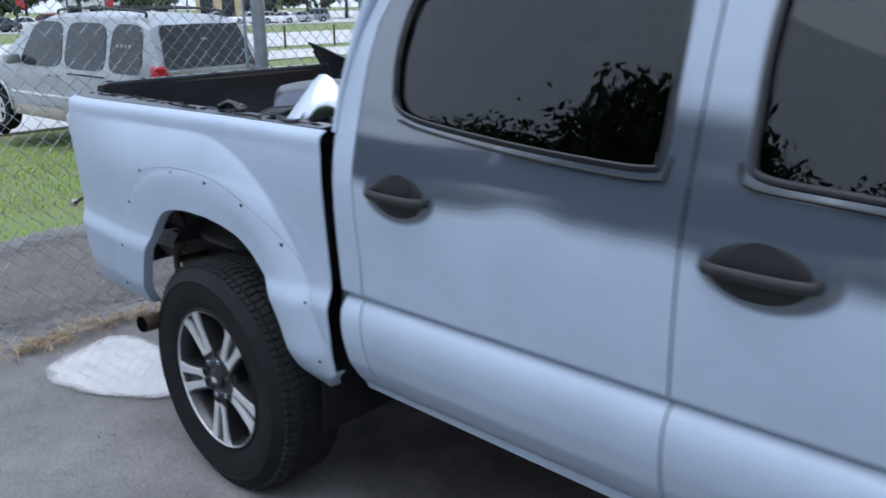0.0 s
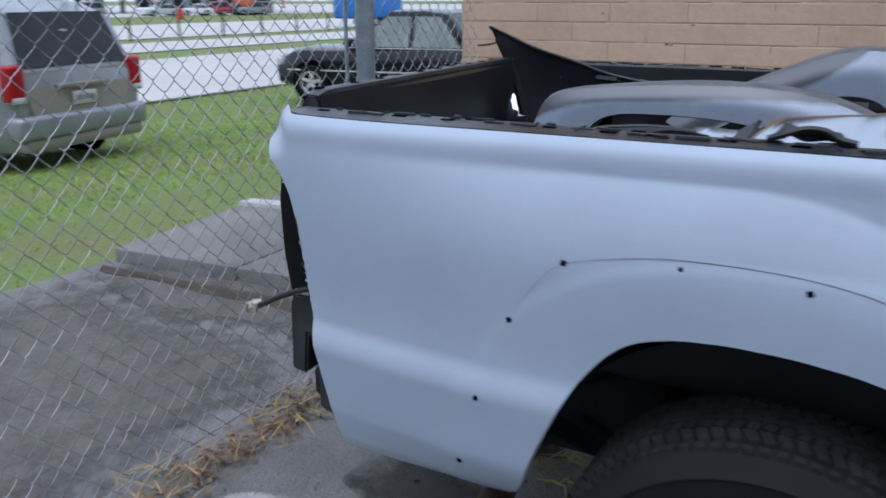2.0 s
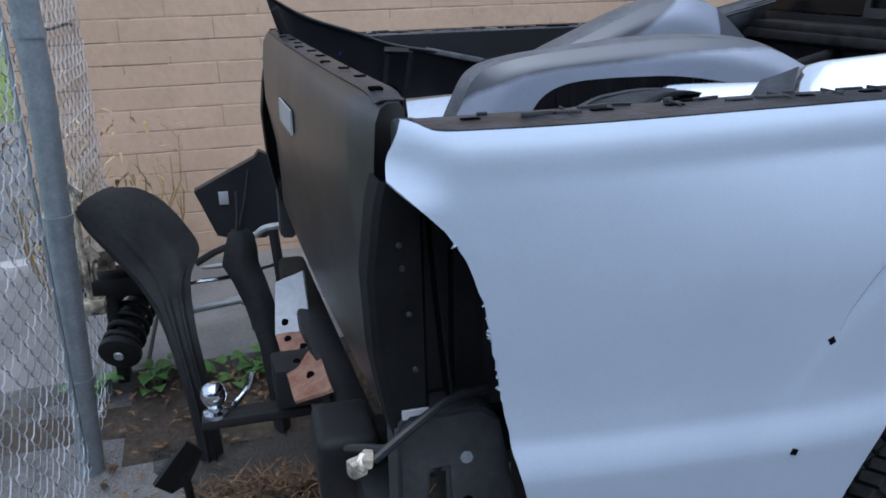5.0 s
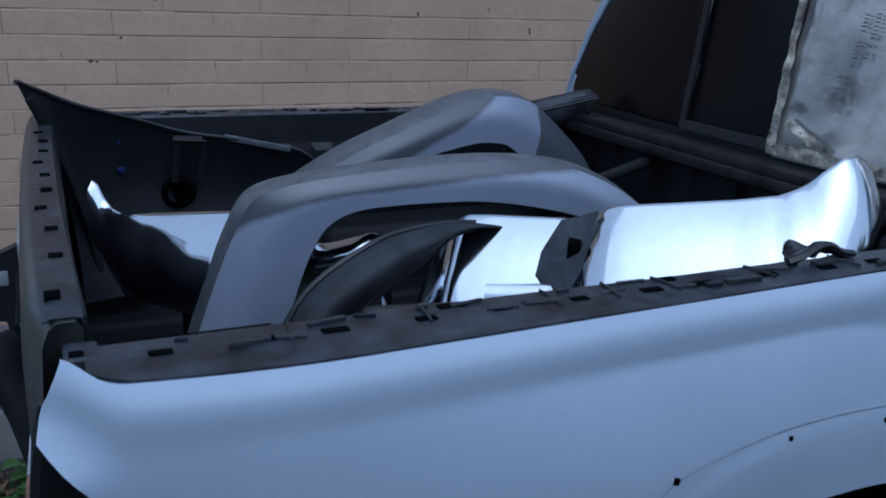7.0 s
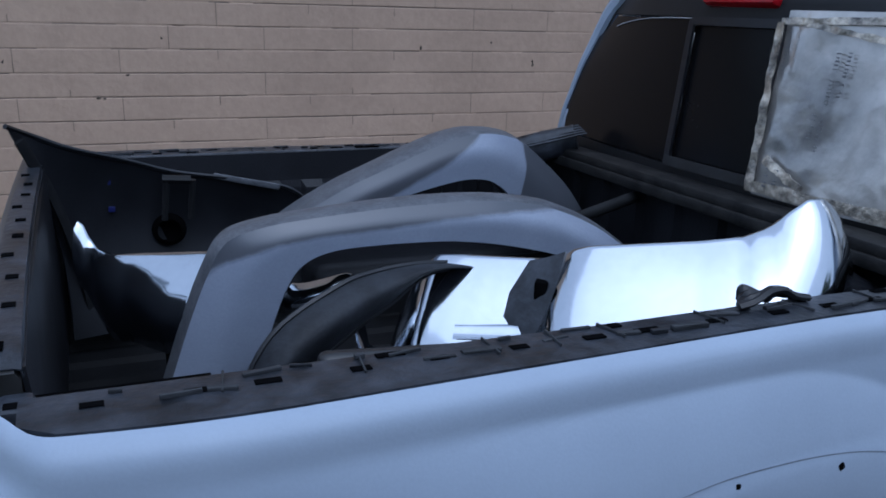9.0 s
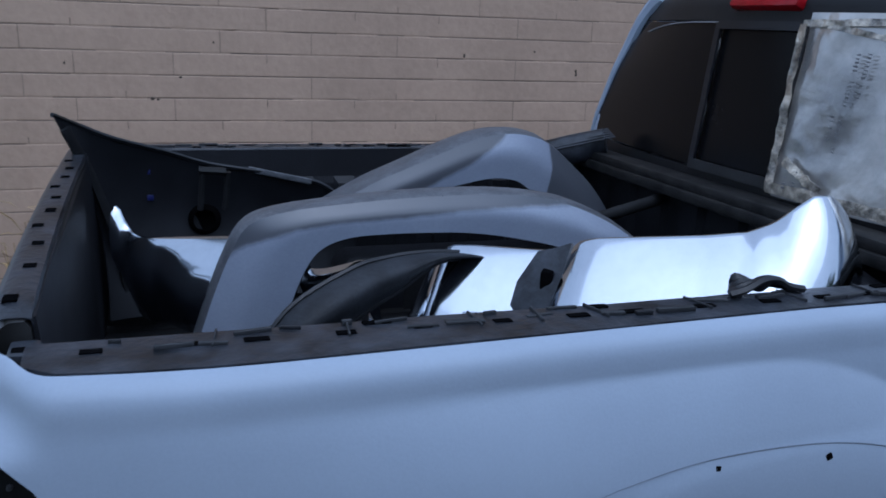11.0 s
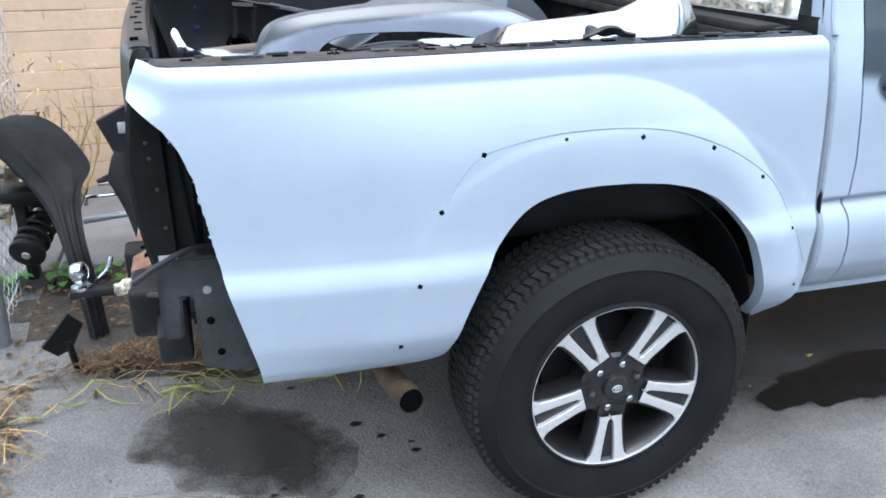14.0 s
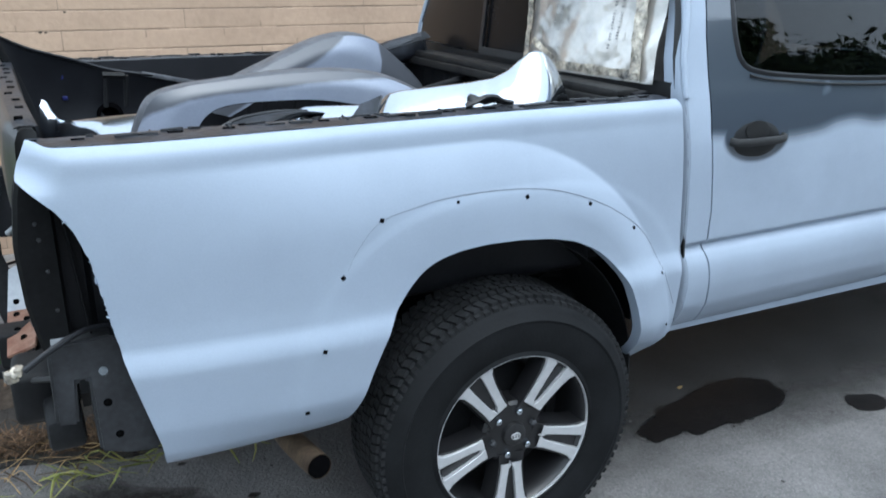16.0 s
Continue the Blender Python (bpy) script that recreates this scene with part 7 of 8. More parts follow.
LEFT = spline([(-1.700, 1.62, 0.765), (-1.672, 1.61, 0.707), (-1.622, 1.59, 0.640), (-1.555, 1.56, 0.55), (-1.500, 1.49, 0.46), (-1.462, 1.42, 0.337), (-1.440, 1.38, 0.216), (-1.430, 1.37, 0.11), (-1.425, 1.37, 0.02)], 10)
RIGHT = spline([(-1.64, 1.83, 0.775), (-1.55, 1.83, 0.768), (-1.475, 1.80, 0.728), (-1.412, 1.76, 0.655), (-1.375, 1.70, 0.590), (-1.405, 1.60, 0.530), (-1.400, 1.48, 0.43), (-1.385, 1.42, 0.321), (-1.372, 1.40, 0.22), (-1.366, 1.40, 0.11), (-1.362, 1.40, 0.02)], 10)
bm = bmesh.new()
rows = []
for k in range(61):
    i, j = k / 60 * (len(LEFT) - 1), k / 60 * (len(RIGHT) - 1)
    i0, j0 = min(int(i), len(LEFT) - 2), min(int(j), len(RIGHT) - 2)
    a, b = LEFT[i0].lerp(LEFT[i0 + 1], i - i0), RIGHT[j0].lerp(RIGHT[j0 + 1], j - j0)
    top = 1 - smooth01(k / 60, 0.0, 0.32)
    row = []
    for q in range(15):
        u = q / 14
        arch = math.sin(math.pi * u)
        row.append(a.lerp(b, u) + Vector((0, -0.016 * arch - 0.03 * top * arch - (0.012 if q in (4, 5, 9, 10) else 0.0) * (1 - top), 0.016 * top * arch)))
    rows.append(row)
# the crown turned back over the top
rows = [[p - Vector((0, 0, 0.014 * smooth01(p.z, 0.2, 0.6))) for p in row] for row in rows]
rows = [[p + Vector((0.010 * i, 0.07 * i, -0.012 * i * i)) for p in rows[0]] for i in (3, 2, 1)] + rows
sheet(bm, rows)
bmesh.ops.recalc_face_normals(bm, faces=bm.faces[:])
thicken(bm, 0.004)
part("liner_shell", bm, M_DULL, junk, "dull black moulded plastic", angle=35)
bm = bmesh.new()
tube(bm, [p[0] + Vector((0.002, 0.004, 0)) for p in rows[8:]], 0.007, 6, flat=0.6)
part("edge_flange", bm, M_BLACK, junk)

# angle plate leaning under the tow ball
bm = bmesh.new()
vs = [bm.verts.new(p) for p in ((-1.522, 1.078, 0.152), (-1.488, 1.118, 0.095), (-1.44, 1.125, 0.115), (-1.395, 1.13, 0.20), (-1.43, 1.10, 0.255))]
bm.faces.new(vs)
bmesh.ops.recalc_face_normals(bm, faces=bm.faces[:])
thicken(bm, 0.012)
tube(bm, [(-1.45, 1.125, 0.15), (-1.445, 1.16, 0.006)], 0.012, 8)
tagged(part("steel_bracket", bm, M_BLACK, smooth=False), "black bent steel plate standing behind the tow ball", "car part")

# coil-over shock lying on the slab
shock = thing("shock_absorber", "black coil-over shock absorber lying on the slab", "shock absorber", (-1.63, 1.9, 0.1))
A, B = Vector((-1.665, 1.72, 0.235)), Vector((-1.57, 2.10, 0.40))
axis = (B - A).normalized()
turn = axis.to_track_quat("Y", "Z").to_matrix().to_4x4()
bm = bmesh.new()
lathe(bm, [(0.0, 0.0), (0.045, 0.0), (0.066, 0.006), (0.069, 0.018), (0.066, 0.03), (0.04, 0.035), (0.036, 0.36), (0.02, 0.40), (0.0, 0.40)], 28, Matrix.Translation(A) @ turn)
part("damper_body", bm, M_BLACK, shock)
bm = bmesh.new()
e1 = turn.to_3x3() @ Vector((1, 0, 0))
e2 = turn.to_3x3() @ Vector((0, 0, 1))
tube(bm, [A + axis * (0.04 + 0.22 * k / 90) + (e1 * math.cos(k * 0.35) + e2 * math.sin(k * 0.35)) * 0.058 for k in range(91)], 0.0095, 8)
part("coil_spring", bm, M_BLACK, shock, "black coil spring")
bm = bmesh.new()
lathe(bm, [(0.0, -0.006), (0.015, -0.006), (0.017, 0.0), (0.030, 0.001)], 16, Matrix.Translation(A) @ turn)
part("end_nut", bm, M_GREYMETAL, shock, "pale end nut")
bm = bmesh.new()
lathe(bm, [(0.0, -0.012), (0.07, -0.010), (0.075, 0.0), (0.06, 0.02), (0.0, 0.03)], 20, Matrix.Translation((-1.66, 1.86, 0.52)) @ Matrix.Rotation(radians(70), 4, "X"))
box(bm, (-1.76, 1.80, 0.40), (-1.50, 1.95, 0.47), 0.02)
box(bm, (-1.70, 1.82, 0.085), (-1.66, 1.9, 0.42), 0.008)
tagged(part("suspension_bracket", bm, M_BLACK), "black steel suspension bracket on the slab", "car part")
bm = bmesh.new()
for k in range(16):
    a, b = random.uniform(0, 6.28), random.uniform(0, 6.28)
    c = Vector((-1.70 + random.uniform(-0.06, 0.07), 1.62 + random.uniform(-0.05, 0.08), random.uniform(0.52, 0.80)))
    box(bm, (-0.03, -0.002, -0.022), (0.03, 0.002, 0.022), 0.0, Matrix.Translation(c) @ Euler((a, b, a * 2)).to_matrix().to_4x4())
for v in bm.verts:
    v.co += Vector((noise.noise(v.co * 20), noise.noise(v.co * 20 + Vector((5, 0, 0))), 0)) * 0.012
tube(bm, [(-1.70, 1.63, 0.45), (-1.70, 1.63, 0.8)], 0.01, 6)
box(bm, (-1.74, 1.6, 0.43), (-1.66, 1.66, 0.47), 0.004)
tagged(part("foil_scrap", bm, M_GLINTWRAP), "crumpled shiny foil scraps hung on the junk", "scrap", kind="stuff")

# black radiator support leaning behind the tailgate
rs = thing("radiator_support", "broken black plastic radiator support leaning on the slab", "car part", (-1.22, 2.2, 0.085))
bm = bmesh.new()
vs = [bm.verts.new((x, 2.2, z)) for x, z in ((-1.40, 0.632), (-1.29, 0.685), (-1.175, 0.74), (-1.155, 0.765), (-1.11, 0.742), (-1.09, 0.60), (-1.10, 0.47), (-1.16, 0.43), (-1.28, 0.44), (-1.335, 0.455))]
bm.faces.new(vs)
bmesh.ops.recalc_face_normals(bm, faces=bm.faces[:])
r = bmesh.ops.extrude_face_region(bm, geom=bm.faces[:])
bmesh.ops.translate(bm, vec=(0, 0.05, 0.0), verts=[v for v in r["geom"] if isinstance(v, bmesh.types.BMVert)])
bmesh.ops.recalc_face_normals(bm, faces=bm.faces[:])
part("support_panel", bm, M_PLASTIC, rs, "black ribbed panel", smooth=False)
bm = bmesh.new()
box(bm, (-1.315, 2.193, 0.575), (-1.28, 2.199, 0.625), 0.004)
part("cut_out", bm, M_GREYMETAL, rs, "opening showing the pale wall")
for a, b, r in (((-1.25, 2.19, 0.62), (-1.27, 2.15, 0.45), 0.008), ((-1.20, 2.19, 0.70), (-1.25, 2.16, 0.50), 0.006), ((-1.285, 2.18, 0.47), (-1.23, 2.14, 0.085), 0.018), ((-1.29, 2.15, 0.43), (-1.42, 2.1, 0.39), 0.014), ((-1.13, 2.2, 0.46), (-1.12, 2.15, 0.085), 0.022), ((-1.23, 2.12, 0.10), (-1.21, 2.08, 0.09), 0.02)):
    bm = bmesh.new()
    tube(bm, [a, [(p + q) / 2 + 0.006 for p, q in zip(a, b)], b], r, 6, flat=0.7)
    part("support_leg", bm, M_PLASTIC, rs)
bm = bmesh.new()
tube(bm, spline([(-1.20, 2.02, 0.50), (-1.16, 2.0, 0.53), (-1.08, 2.0, 0.535)], 5), 0.012, 8)
part("hose", bm, M_GREYMETAL, rs, "pale bent pipe")

# bent black shield standing on end behind the tow bar
bm = bmesh.new()
rows = []
for z, a, b, y in ((0.0, -1.205, -1.155, 1.50), (0.14, -1.21, -1.155, 1.51), (0.30, -1.225, -1.16, 1.53), (0.42, -1.255, -1.165, 1.56), (0.50, -1.285, -1.185, 1.58), (0.545, -1.31, -1.20, 1.60), (0.585, -1.30, -1.20, 1.61), (0.63, -1.285, -1.205, 1.62), (0.65, -1.27, -1.225, 1.63)):
    rows.append([(a + (b - a) * j / 6, y - 0.03 * math.sin(math.pi * j / 6), z + gz(a, y)) for j in range(7)])
sheet(bm, rows)
bmesh.ops.recalc_face_normals(bm, faces=bm.faces[:])
thicken(bm, 0.005)
tagged(part("splash_shield", bm, M_DULL), "bent black plastic splash shield standing behind the tow bar", "car part")

# chrome rods and grey plate in the heap
rods = thing("chrome_rod", "bent chrome handle bar lying on the junk heap", "rod", (-1.33, 1.85, 0.41))
bm = bmesh.new()
tube(bm, spline([(-1.15, 1.90, 0.425), (-1.30, 1.86, 0.412), (-1.42, 1.85, 0.41), (-1.437, 1.85, 0.395), (-1.438, 1.85, 0.375)], 5), 0.008, 8)
part("bar", bm, M_CHROME, rods)
bm = bmesh.new()
tube(bm, [(-1.46, 1.85, 0.31), (-1.36, 1.86, 0.316), (-1.27, 1.87, 0.32)], [0.014, 0.014, 0.014], 10)
tube(bm, [(-1.27, 1.87, 0.32), (-1.22, 1.875, 0.322)], 0.02, 10)
tagged(part("steel_strut", bm, M_GREYMETAL), "grey gas strut lying on the junk heap", "strut")
bm = bmesh.new()
lathe(bm, [(0.0, -0.01), (0.05, -0.008), (0.055, 0.0), (0.0, 0.006)], 20, Matrix.Translation((-1.335, 1.87, 0.455)) @ Matrix.Rotation(radians(75), 4, "X"))
tagged(part("steel_disc", bm, M_GREYMETAL), "small pale metal disc on the junk heap", "disc")
bm = bmesh.new()
tube(bm, [(-1.6, 1.95, 0.05), (-1.1, 2.0, 0.07)], 0.011, 8)
tagged(part("conduit", bm, M_GREYMETAL), "thin grey pipe lying on the soil", "pipe")
bm = bmesh.new()
tube(bm, spline([(-1.86, 3.06, 1.19), (-1.87, 3.0, 1.20), (-1.92, 2.97, 1.185), (-1.98, 2.95, 1.18)], 4), 0.006, 6)
tagged(part("wall_hook", bm, M_BLACK), "bent dark wire hook sticking out of the wall", "hook")


# ---- vehicles and buildings beyond the fence ----
def loft(bm, rings, close=True):
    vs = [[bm.verts.new(p) for p in r] for r in rings]
    for a, b in zip(vs, vs[1:]):
        n = len(a)
        for k in range(n if close else n - 1):
            bm.faces.new((a[k], a[(k + 1) % n], b[(k + 1) % n], b[k]))
    if close:
        bm.faces.new(vs[0][::-1])
        bm.faces.new(vs[-1])
    bmesh.ops.recalc_face_normals(bm, faces=bm.faces[:])


def ring_yz(x, pts):
    return [(x, y, z) for y, z in pts] + [(x, -y, z) for y, z in pts[::-1]]


def car_wheel(root, x, y, r, bright=True):
    bm = bmesh.new()
    s = 1 if y > 0 else -1
    m = Matrix.Translation((x, y, r)) @ (Matrix.Rotation(radians(180), 4, "Z") if s > 0 else Matrix())
    lathe(bm, [(r * 0.62, 0.0), (r * 0.7, -0.012), (r * 0.9, -0.008), (r * 0.98, 0.02), (r, 0.06), (r, 0.15), (r * 0.9, 0.2), (0.0, 0.2)], 28, m)
    bmesh.ops.recalc_face_normals(bm, faces=bm.faces[:])
    wheel = part("wheel", bm, M_RUBBER, root)
    bm = bmesh.new()
    lathe(bm, [(r * 0.62, -0.006), (r * 0.60, -0.010), (r * 0.55, 0.0), (r * 0.5, 0.03), (0.0, 0.035)], 24, m)
    part("rim_dish", bm, M_GLOSSBLACK, wheel)
    for k in range(5):
        bm = bmesh.new()
        box(bm, (-r * 0.09, -0.006, r * 0.05), (r * 0.09, 0.012, r * 0.6), 0.004, m @ Matrix.Rotation(2 * math.pi * k / 5 + x, 4, "Y"))
        part("spoke", bm, M_ALLOY, wheel)
    bm = bmesh.new()
    lathe(bm, [(r * 0.63, -0.012), (r * 0.56, -0.013), (r * 0.55, 0.0)], 24, m)
    part("rim_lip", bm, M_ALLOY, wheel)


def quad_pane(root, name, pts, material, label=""):
    bm = bmesh.new()
    vs = [bm.verts.new(p) for p in pts]
    f = bm.faces.new(vs)
    bmesh.ops.recalc_face_normals(bm, faces=bm.faces[:])
    thicken(bm, 0.006)
    return part(name, bm, material, root, label, smooth=False)


def rounded_pane(root, name, xs, z0, z1, yfun, s, material, label=""):
    """A rounded side window; xs: x at lower rear, lower front, upper front, upper rear; yfun gives the side's half width at a height."""
    bm = bmesh.new()
    rings = []
    for r in (1.0, 0.7, 0.35):
        ring = []
        for k in range(32):
            a = 2 * math.pi * k / 32
            c, q = math.cos(a), math.sin(a)
            u, v = 0.5 + 0.5 * r * math.copysign(abs(c) ** 0.42, c), 0.5 + 0.5 * r * math.copysign(abs(q) ** 0.42, q)
            z = z0 + (z1 - z0) * v
            ring.append(bm.verts.new(((xs[0] + (xs[1] - xs[0]) * u) * (1 - v) + (xs[3] + (xs[2] - xs[3]) * u) * v, s * yfun(z), z)))
        rings.append(ring)
    for a, b in zip(rings, rings[1:]):
        for k in range(32):
            bm.faces.new((a[k], a[(k + 1) % 32], b[(k + 1) % 32], b[k]))
    bm.faces.new(rings[-1])
    bmesh.ops.recalc_face_normals(bm, faces=bm.faces[:])
    if sum(f.normal.y for f in bm.faces) * s < 0:
        bmesh.ops.reverse_faces(bm, faces=bm.faces[:])
    return part(name, bm, material, root, label)


def sedan(name, label, category, paint, length=4.5, width=1.74, height=1.42, wheelbase=2.65, group="", kind="sedan", detail=False):
    """A car with its rear axle at x = 0, facing +x."""
    root = thing(name, label, category, (0, 0, 0), group)
    rear, front, w = -(length - wheelbase) * 0.52, wheelbase + (length - wheelbase) * 0.48, width / 2
    deck, hood = {"sedan": (0.92, 0.88), "pickup": (1.0, 1.0), "suv": (1.0, 0.95)}[kind]
    rings = []
    n = 22
    for k in range(n + 1):
        x = rear + (front - rear) * k / n
        e = min(smooth01(x, rear, rear + 0.35), smooth01(-x, -front, -front + 0.5))
        ww = w * (0.80 + 0.20 * e)
        zt = (deck + (hood - deck) * smooth01(x, 0.2, wheelbase - 0.4)) - 0.16 * (1 - e)
        zb = 0.20 + 0.06 * (1 - e)
        rings.append(ring_yz(x, [(ww * 0.86, zb), (ww * 0.97, zb + 0.06), (ww, 0.48), (ww * 0.99, zt - 0.16), (ww * 0.94, zt - 0.04), (ww * 0.80, zt), (0.0, zt + 0.03)]))
    bm = bmesh.new()
    loft(bm, rings)
    body = part("body", bm, paint, root, angle=35)
    if kind == "sedan":
        gx = [(-0.35, deck - 0.02), (0.15, height - 0.05), (0.55, height), (1.15, height - 0.01), (1.95, hood - 0.01)]
    elif kind == "suv":
        gx = [(rear + 0.08, deck - 0.02), (rear + 0.3, height - 0.04), (0.4, height), (1.3, height - 0.02), (2.1, hood - 0.01)]
    else:
        gx = [(0.85, deck - 0.02), (0.98, height - 0.04), (1.3, height), (1.9, height - 0.02), (2.55, hood - 0.01)]
    rings = []
    for x, z in gx:
        u = max(0.0, (z - deck) / (height - deck))
        rings.append(ring_yz(x, [(w * 0.9, min(deck, hood) - 0.06), (w * (0.92 - 0.02 * u), min(deck, hood)), (w * (0.92 - 0.2 * u), z - 0.02), (w * (0.86 - 0.22 * u), z), (0, z + 0.02)]))
    bm = bmesh.new()
    loft(bm, rings)
    part("cabin", bm, paint, root, angle=30)
    pane_mat = M_PALEGLASS if detail else M_CARGLASS
    lo_z, hi_z = min(deck, hood) + 0.04, height - 0.10
    a, b = gx[0][0] + 0.22, gx[-1][0] - 0.12
    c, d = gx[1][0] + 0.12, gx[-2][0] + 0.05
    m = (c + d) / 2
    for s in (1, -1):
        y0, y1 = s * (w * 0.915 + 0.004), s * (w * 0.755 + 0.012)
        quad_pane(root, "window_pane", [(a, y0, lo_z), (m - 0.04, y0, lo_z), (m - 0.04, y1, hi_z), (c, y1, hi_z)], pane_mat, "side window")
        quad_pane(root, "window_pane", [(m + 0.04, y0, lo_z), (b, y0, lo_z), (d, y1, hi_z), (m + 0.04, y1, hi_z)], pane_mat, "side window")
    fw, fz = gx[-1], gx[-2]
    quad_pane(root, "windscreen", [(fw[0] - 0.02, -w * 0.78, fw[1] + 0.05), (fw[0] - 0.02, w * 0.78, fw[1] + 0.05), (fz[0] + 0.06, w * 0.62, fz[1] - 0.03), (fz[0] + 0.06, -w * 0.62, fz[1] - 0.03)], M_CARGLASS)
    rw, rz = gx[0], gx[1]
    quad_pane(root, "rear_window", [(rw[0] + 0.03, -w * 0.76, rw[1] + 0.05), (rw[0] + 0.03, w * 0.76, rw[1] + 0.05), (rz[0] - 0.03, w * 0.62, rz[1] - 0.03), (rz[0] - 0.03, -w * 0.62, rz[1] - 0.03)], M_CARGLASS)
    for s in (1, -1):
        for x in (0, wheelbase):
            bm = bmesh.new()
            # flat black disc painted as the shaded wheel opening
            lathe(bm, [(0.36, -0.004), (0.35, 0.0), (0.0, 0.001)], 24, Matrix.Translation((x, s * (w + 0.002), 0.33)) @ (Matrix.Rotation(radians(180), 4, "Z") if s > 0 else Matrix()))
            part("wheel_arch", bm, M_SHADEBLACK, root)
            car_wheel(root, x, s * (w + 0.012), 0.31)
        bm = bmesh.new()
        box(bm, (rear - 0.012, s * w * 0.55, 0.62), (rear + 0.12, s * w * 0.84, 0.76), 0.02)
        part("tail_lamp", bm, M_RED, root, "red tail lamp")
        bm = bmesh.new()
        box(bm, (front - 0.14, s * w * 0.5, 0.58), (front + 0.012, s * w * 0.83, 0.70), 0.02)
        part("headlamp", bm, M_LENS, root)
        if detail:
            bm = bmesh.new()
            box(bm, (rear + 0.35, s * (w - 0.004), 0.505), (front - 0.3, s * (w + 0.008), 0.53), 0.004)
            part("side_trim", bm, M_ALLOY, root, "thin chrome side strip")
            bm = bmesh.new()
            box(bm, (a - 0.05, s * (w * 0.915), lo_z - 0.03), (b + 0.05, s * (w * 0.93 + 0.004), lo_z - 0.012), 0.003)
            part("belt_trim", bm, M_ALLOY, root, "thin chrome belt strip")
            bm = bmesh.new()
            box(bm, (1.72, s * w * 0.96, 0.93), (1.88, s * (w * 0.96 + 0.16), 1.05), 0.03)
            part("wing_mirror", bm, paint, root)
    return root


black_car = sedan("black_sedan", "black saloon car with chrome trim parked on the grass", "car", M_BLUEBLACK, 4.15, 1.72, 1.5, 2.57, detail=True)
black_car.matrix_basis = pose(-7.07, 12.75, -0.44, 0, 0, 187.6) @ Matrix.Scale(1.12, 4)


def minivan():
    """Rear axle at x = 0, facing +x."""
    root = thing("minivan", "silver minivan with tan lower trim and roof rack on the grass", "minivan", (0, 0, 0))
    prof = []
    xs = [-1.06, -1.03, -0.98, -0.9, -0.8, -0.55, 0.0, 0.8, 1.6, 2.2, 2.5, 2.9, 3.2, 3.5, 3.8, 4.0, 4.08]
    top = [(-1.06, 1.02), (-1.03, 1.10), (-0.98, 1.22), (-0.9, 1.45), (-0.8, 1.64), (-0.7, 1.70), (-0.55, 1.735), (0.0, 1.76), (0.8, 1.77), (1.6, 1.75), (2.1, 1.66), (2.9, 1.18), (3.2, 1.06), (3.8, 0.93), (4.0, 0.84), (4.08, 0.70)]
    rings = []
    for x in xs:
        t = curve_at(x, top)
        e = min(smooth01(x, -1.10, -0.75), smooth01(-x, -4.12, -3.5))
        w = 0.80 + 0.115 * e
        belt = min(1.0, t - 0.06)
        u = max(0.0, (t - 1.0) / 0.76)
        rings.append(ring_yz(x, [(w - 0.06, 0.30), (w - 0.02, 0.36), (w + 0.005, 0.52), (w + 0.005, 0.60), (w - 0.005, 0.64), (w, 0.80), (w - 0.015, belt), (w - 0.02 - 0.10 * u, belt + (t - belt) * 0.55), (w - 0.03 - 0.17 * u, t - 0.06 * min(1, u + 0.3)), (w - 0.12 - 0.2 * u, t - 0.01), (0.0, t + 0.015)]))
    bm = bmesh.new()
    loft(bm, rings)
    body = part("body", bm, M_VAN, root, "dull silver paint", angle=35)
    bm = bmesh.new()
    box(bm, (-1.14, -0.86, 0.42), (-0.92, 0.86, 0.66), 0.05, seg=3)
    part("rear_bumper", bm, M_VAN, root, "silver rear bumper")
    bm = bmesh.new()
    box(bm, (-1.11, -0.80, 0.30), (-0.90, 0.80, 0.43), 0.04)
    part("bumper_skirt", bm, M_TAN, root, "tan lower bumper")
    quad_pane(root, "tailgate_panel", [(-1.085, -0.66, 0.66), (-1.085, 0.66, 0.66), (-1.045, 0.70, 1.08), (-1.045, -0.70, 1.08)], M_TAN, "tan-grey lower tailgate")
    quad_pane(root, "rear_window", [(-1.035, -0.70, 1.12), (-1.035, 0.70, 1.12), (-0.82, 0.60, 1.64), (-0.82, -0.60, 1.64)], M_CARGLASS, "dark rear window")
    for s in (1, -1):
        bm = bmesh.new()
        box(bm, (-1.085, s * 0.70, 0.80), (-0.93, s * 0.875, 1.16), 0.03, seg=3)
        lamp = part("tail_lamp", bm, M_RED, root, "red upright tail lamp")
        bm = bmesh.new()
        box(bm, (-1.095, s * 0.71, 0.79), (-0.94, s * 0.865, 0.86), 0.02)
        part("reversing_lens", bm, M_LENS, lamp)
        for x0, x1 in ((-0.76, -0.03), (0.07, 1.07), (1.16, 2.05)):
            rounded_pane(root, "window_pane", (x0 - 0.02, x1 + (0.28 if x1 > 2 else 0.0), x1 - (0.12 if x1 > 2 else 0.03), x0 + (0.06 if x0 < -0.5 else 0.03)), 1.04, 1.65, lambda z: curve_at(z, [(1.0, 0.900), (1.42, 0.797), (1.71, 0.716)]) + 0.009, s, M_CARGLASS, "dark side window")
        for x in (0, 3.07):
            bm = bmesh.new()
            # the shaded wheel opening, drawn as a black disc
            lathe(bm, [(0.43, -0.010), (0.42, -0.012), (0.395, 0.0), (0.0, 0.004)], 28, Matrix.Translation((x, s * 0.924, 0.36)) @ (Matrix.Rotation(radians(180), 4, "Z") if s > 0 else Matrix()))
            part("wheel_arch", bm, M_SHADEBLACK, root)
            bm = bmesh.new()
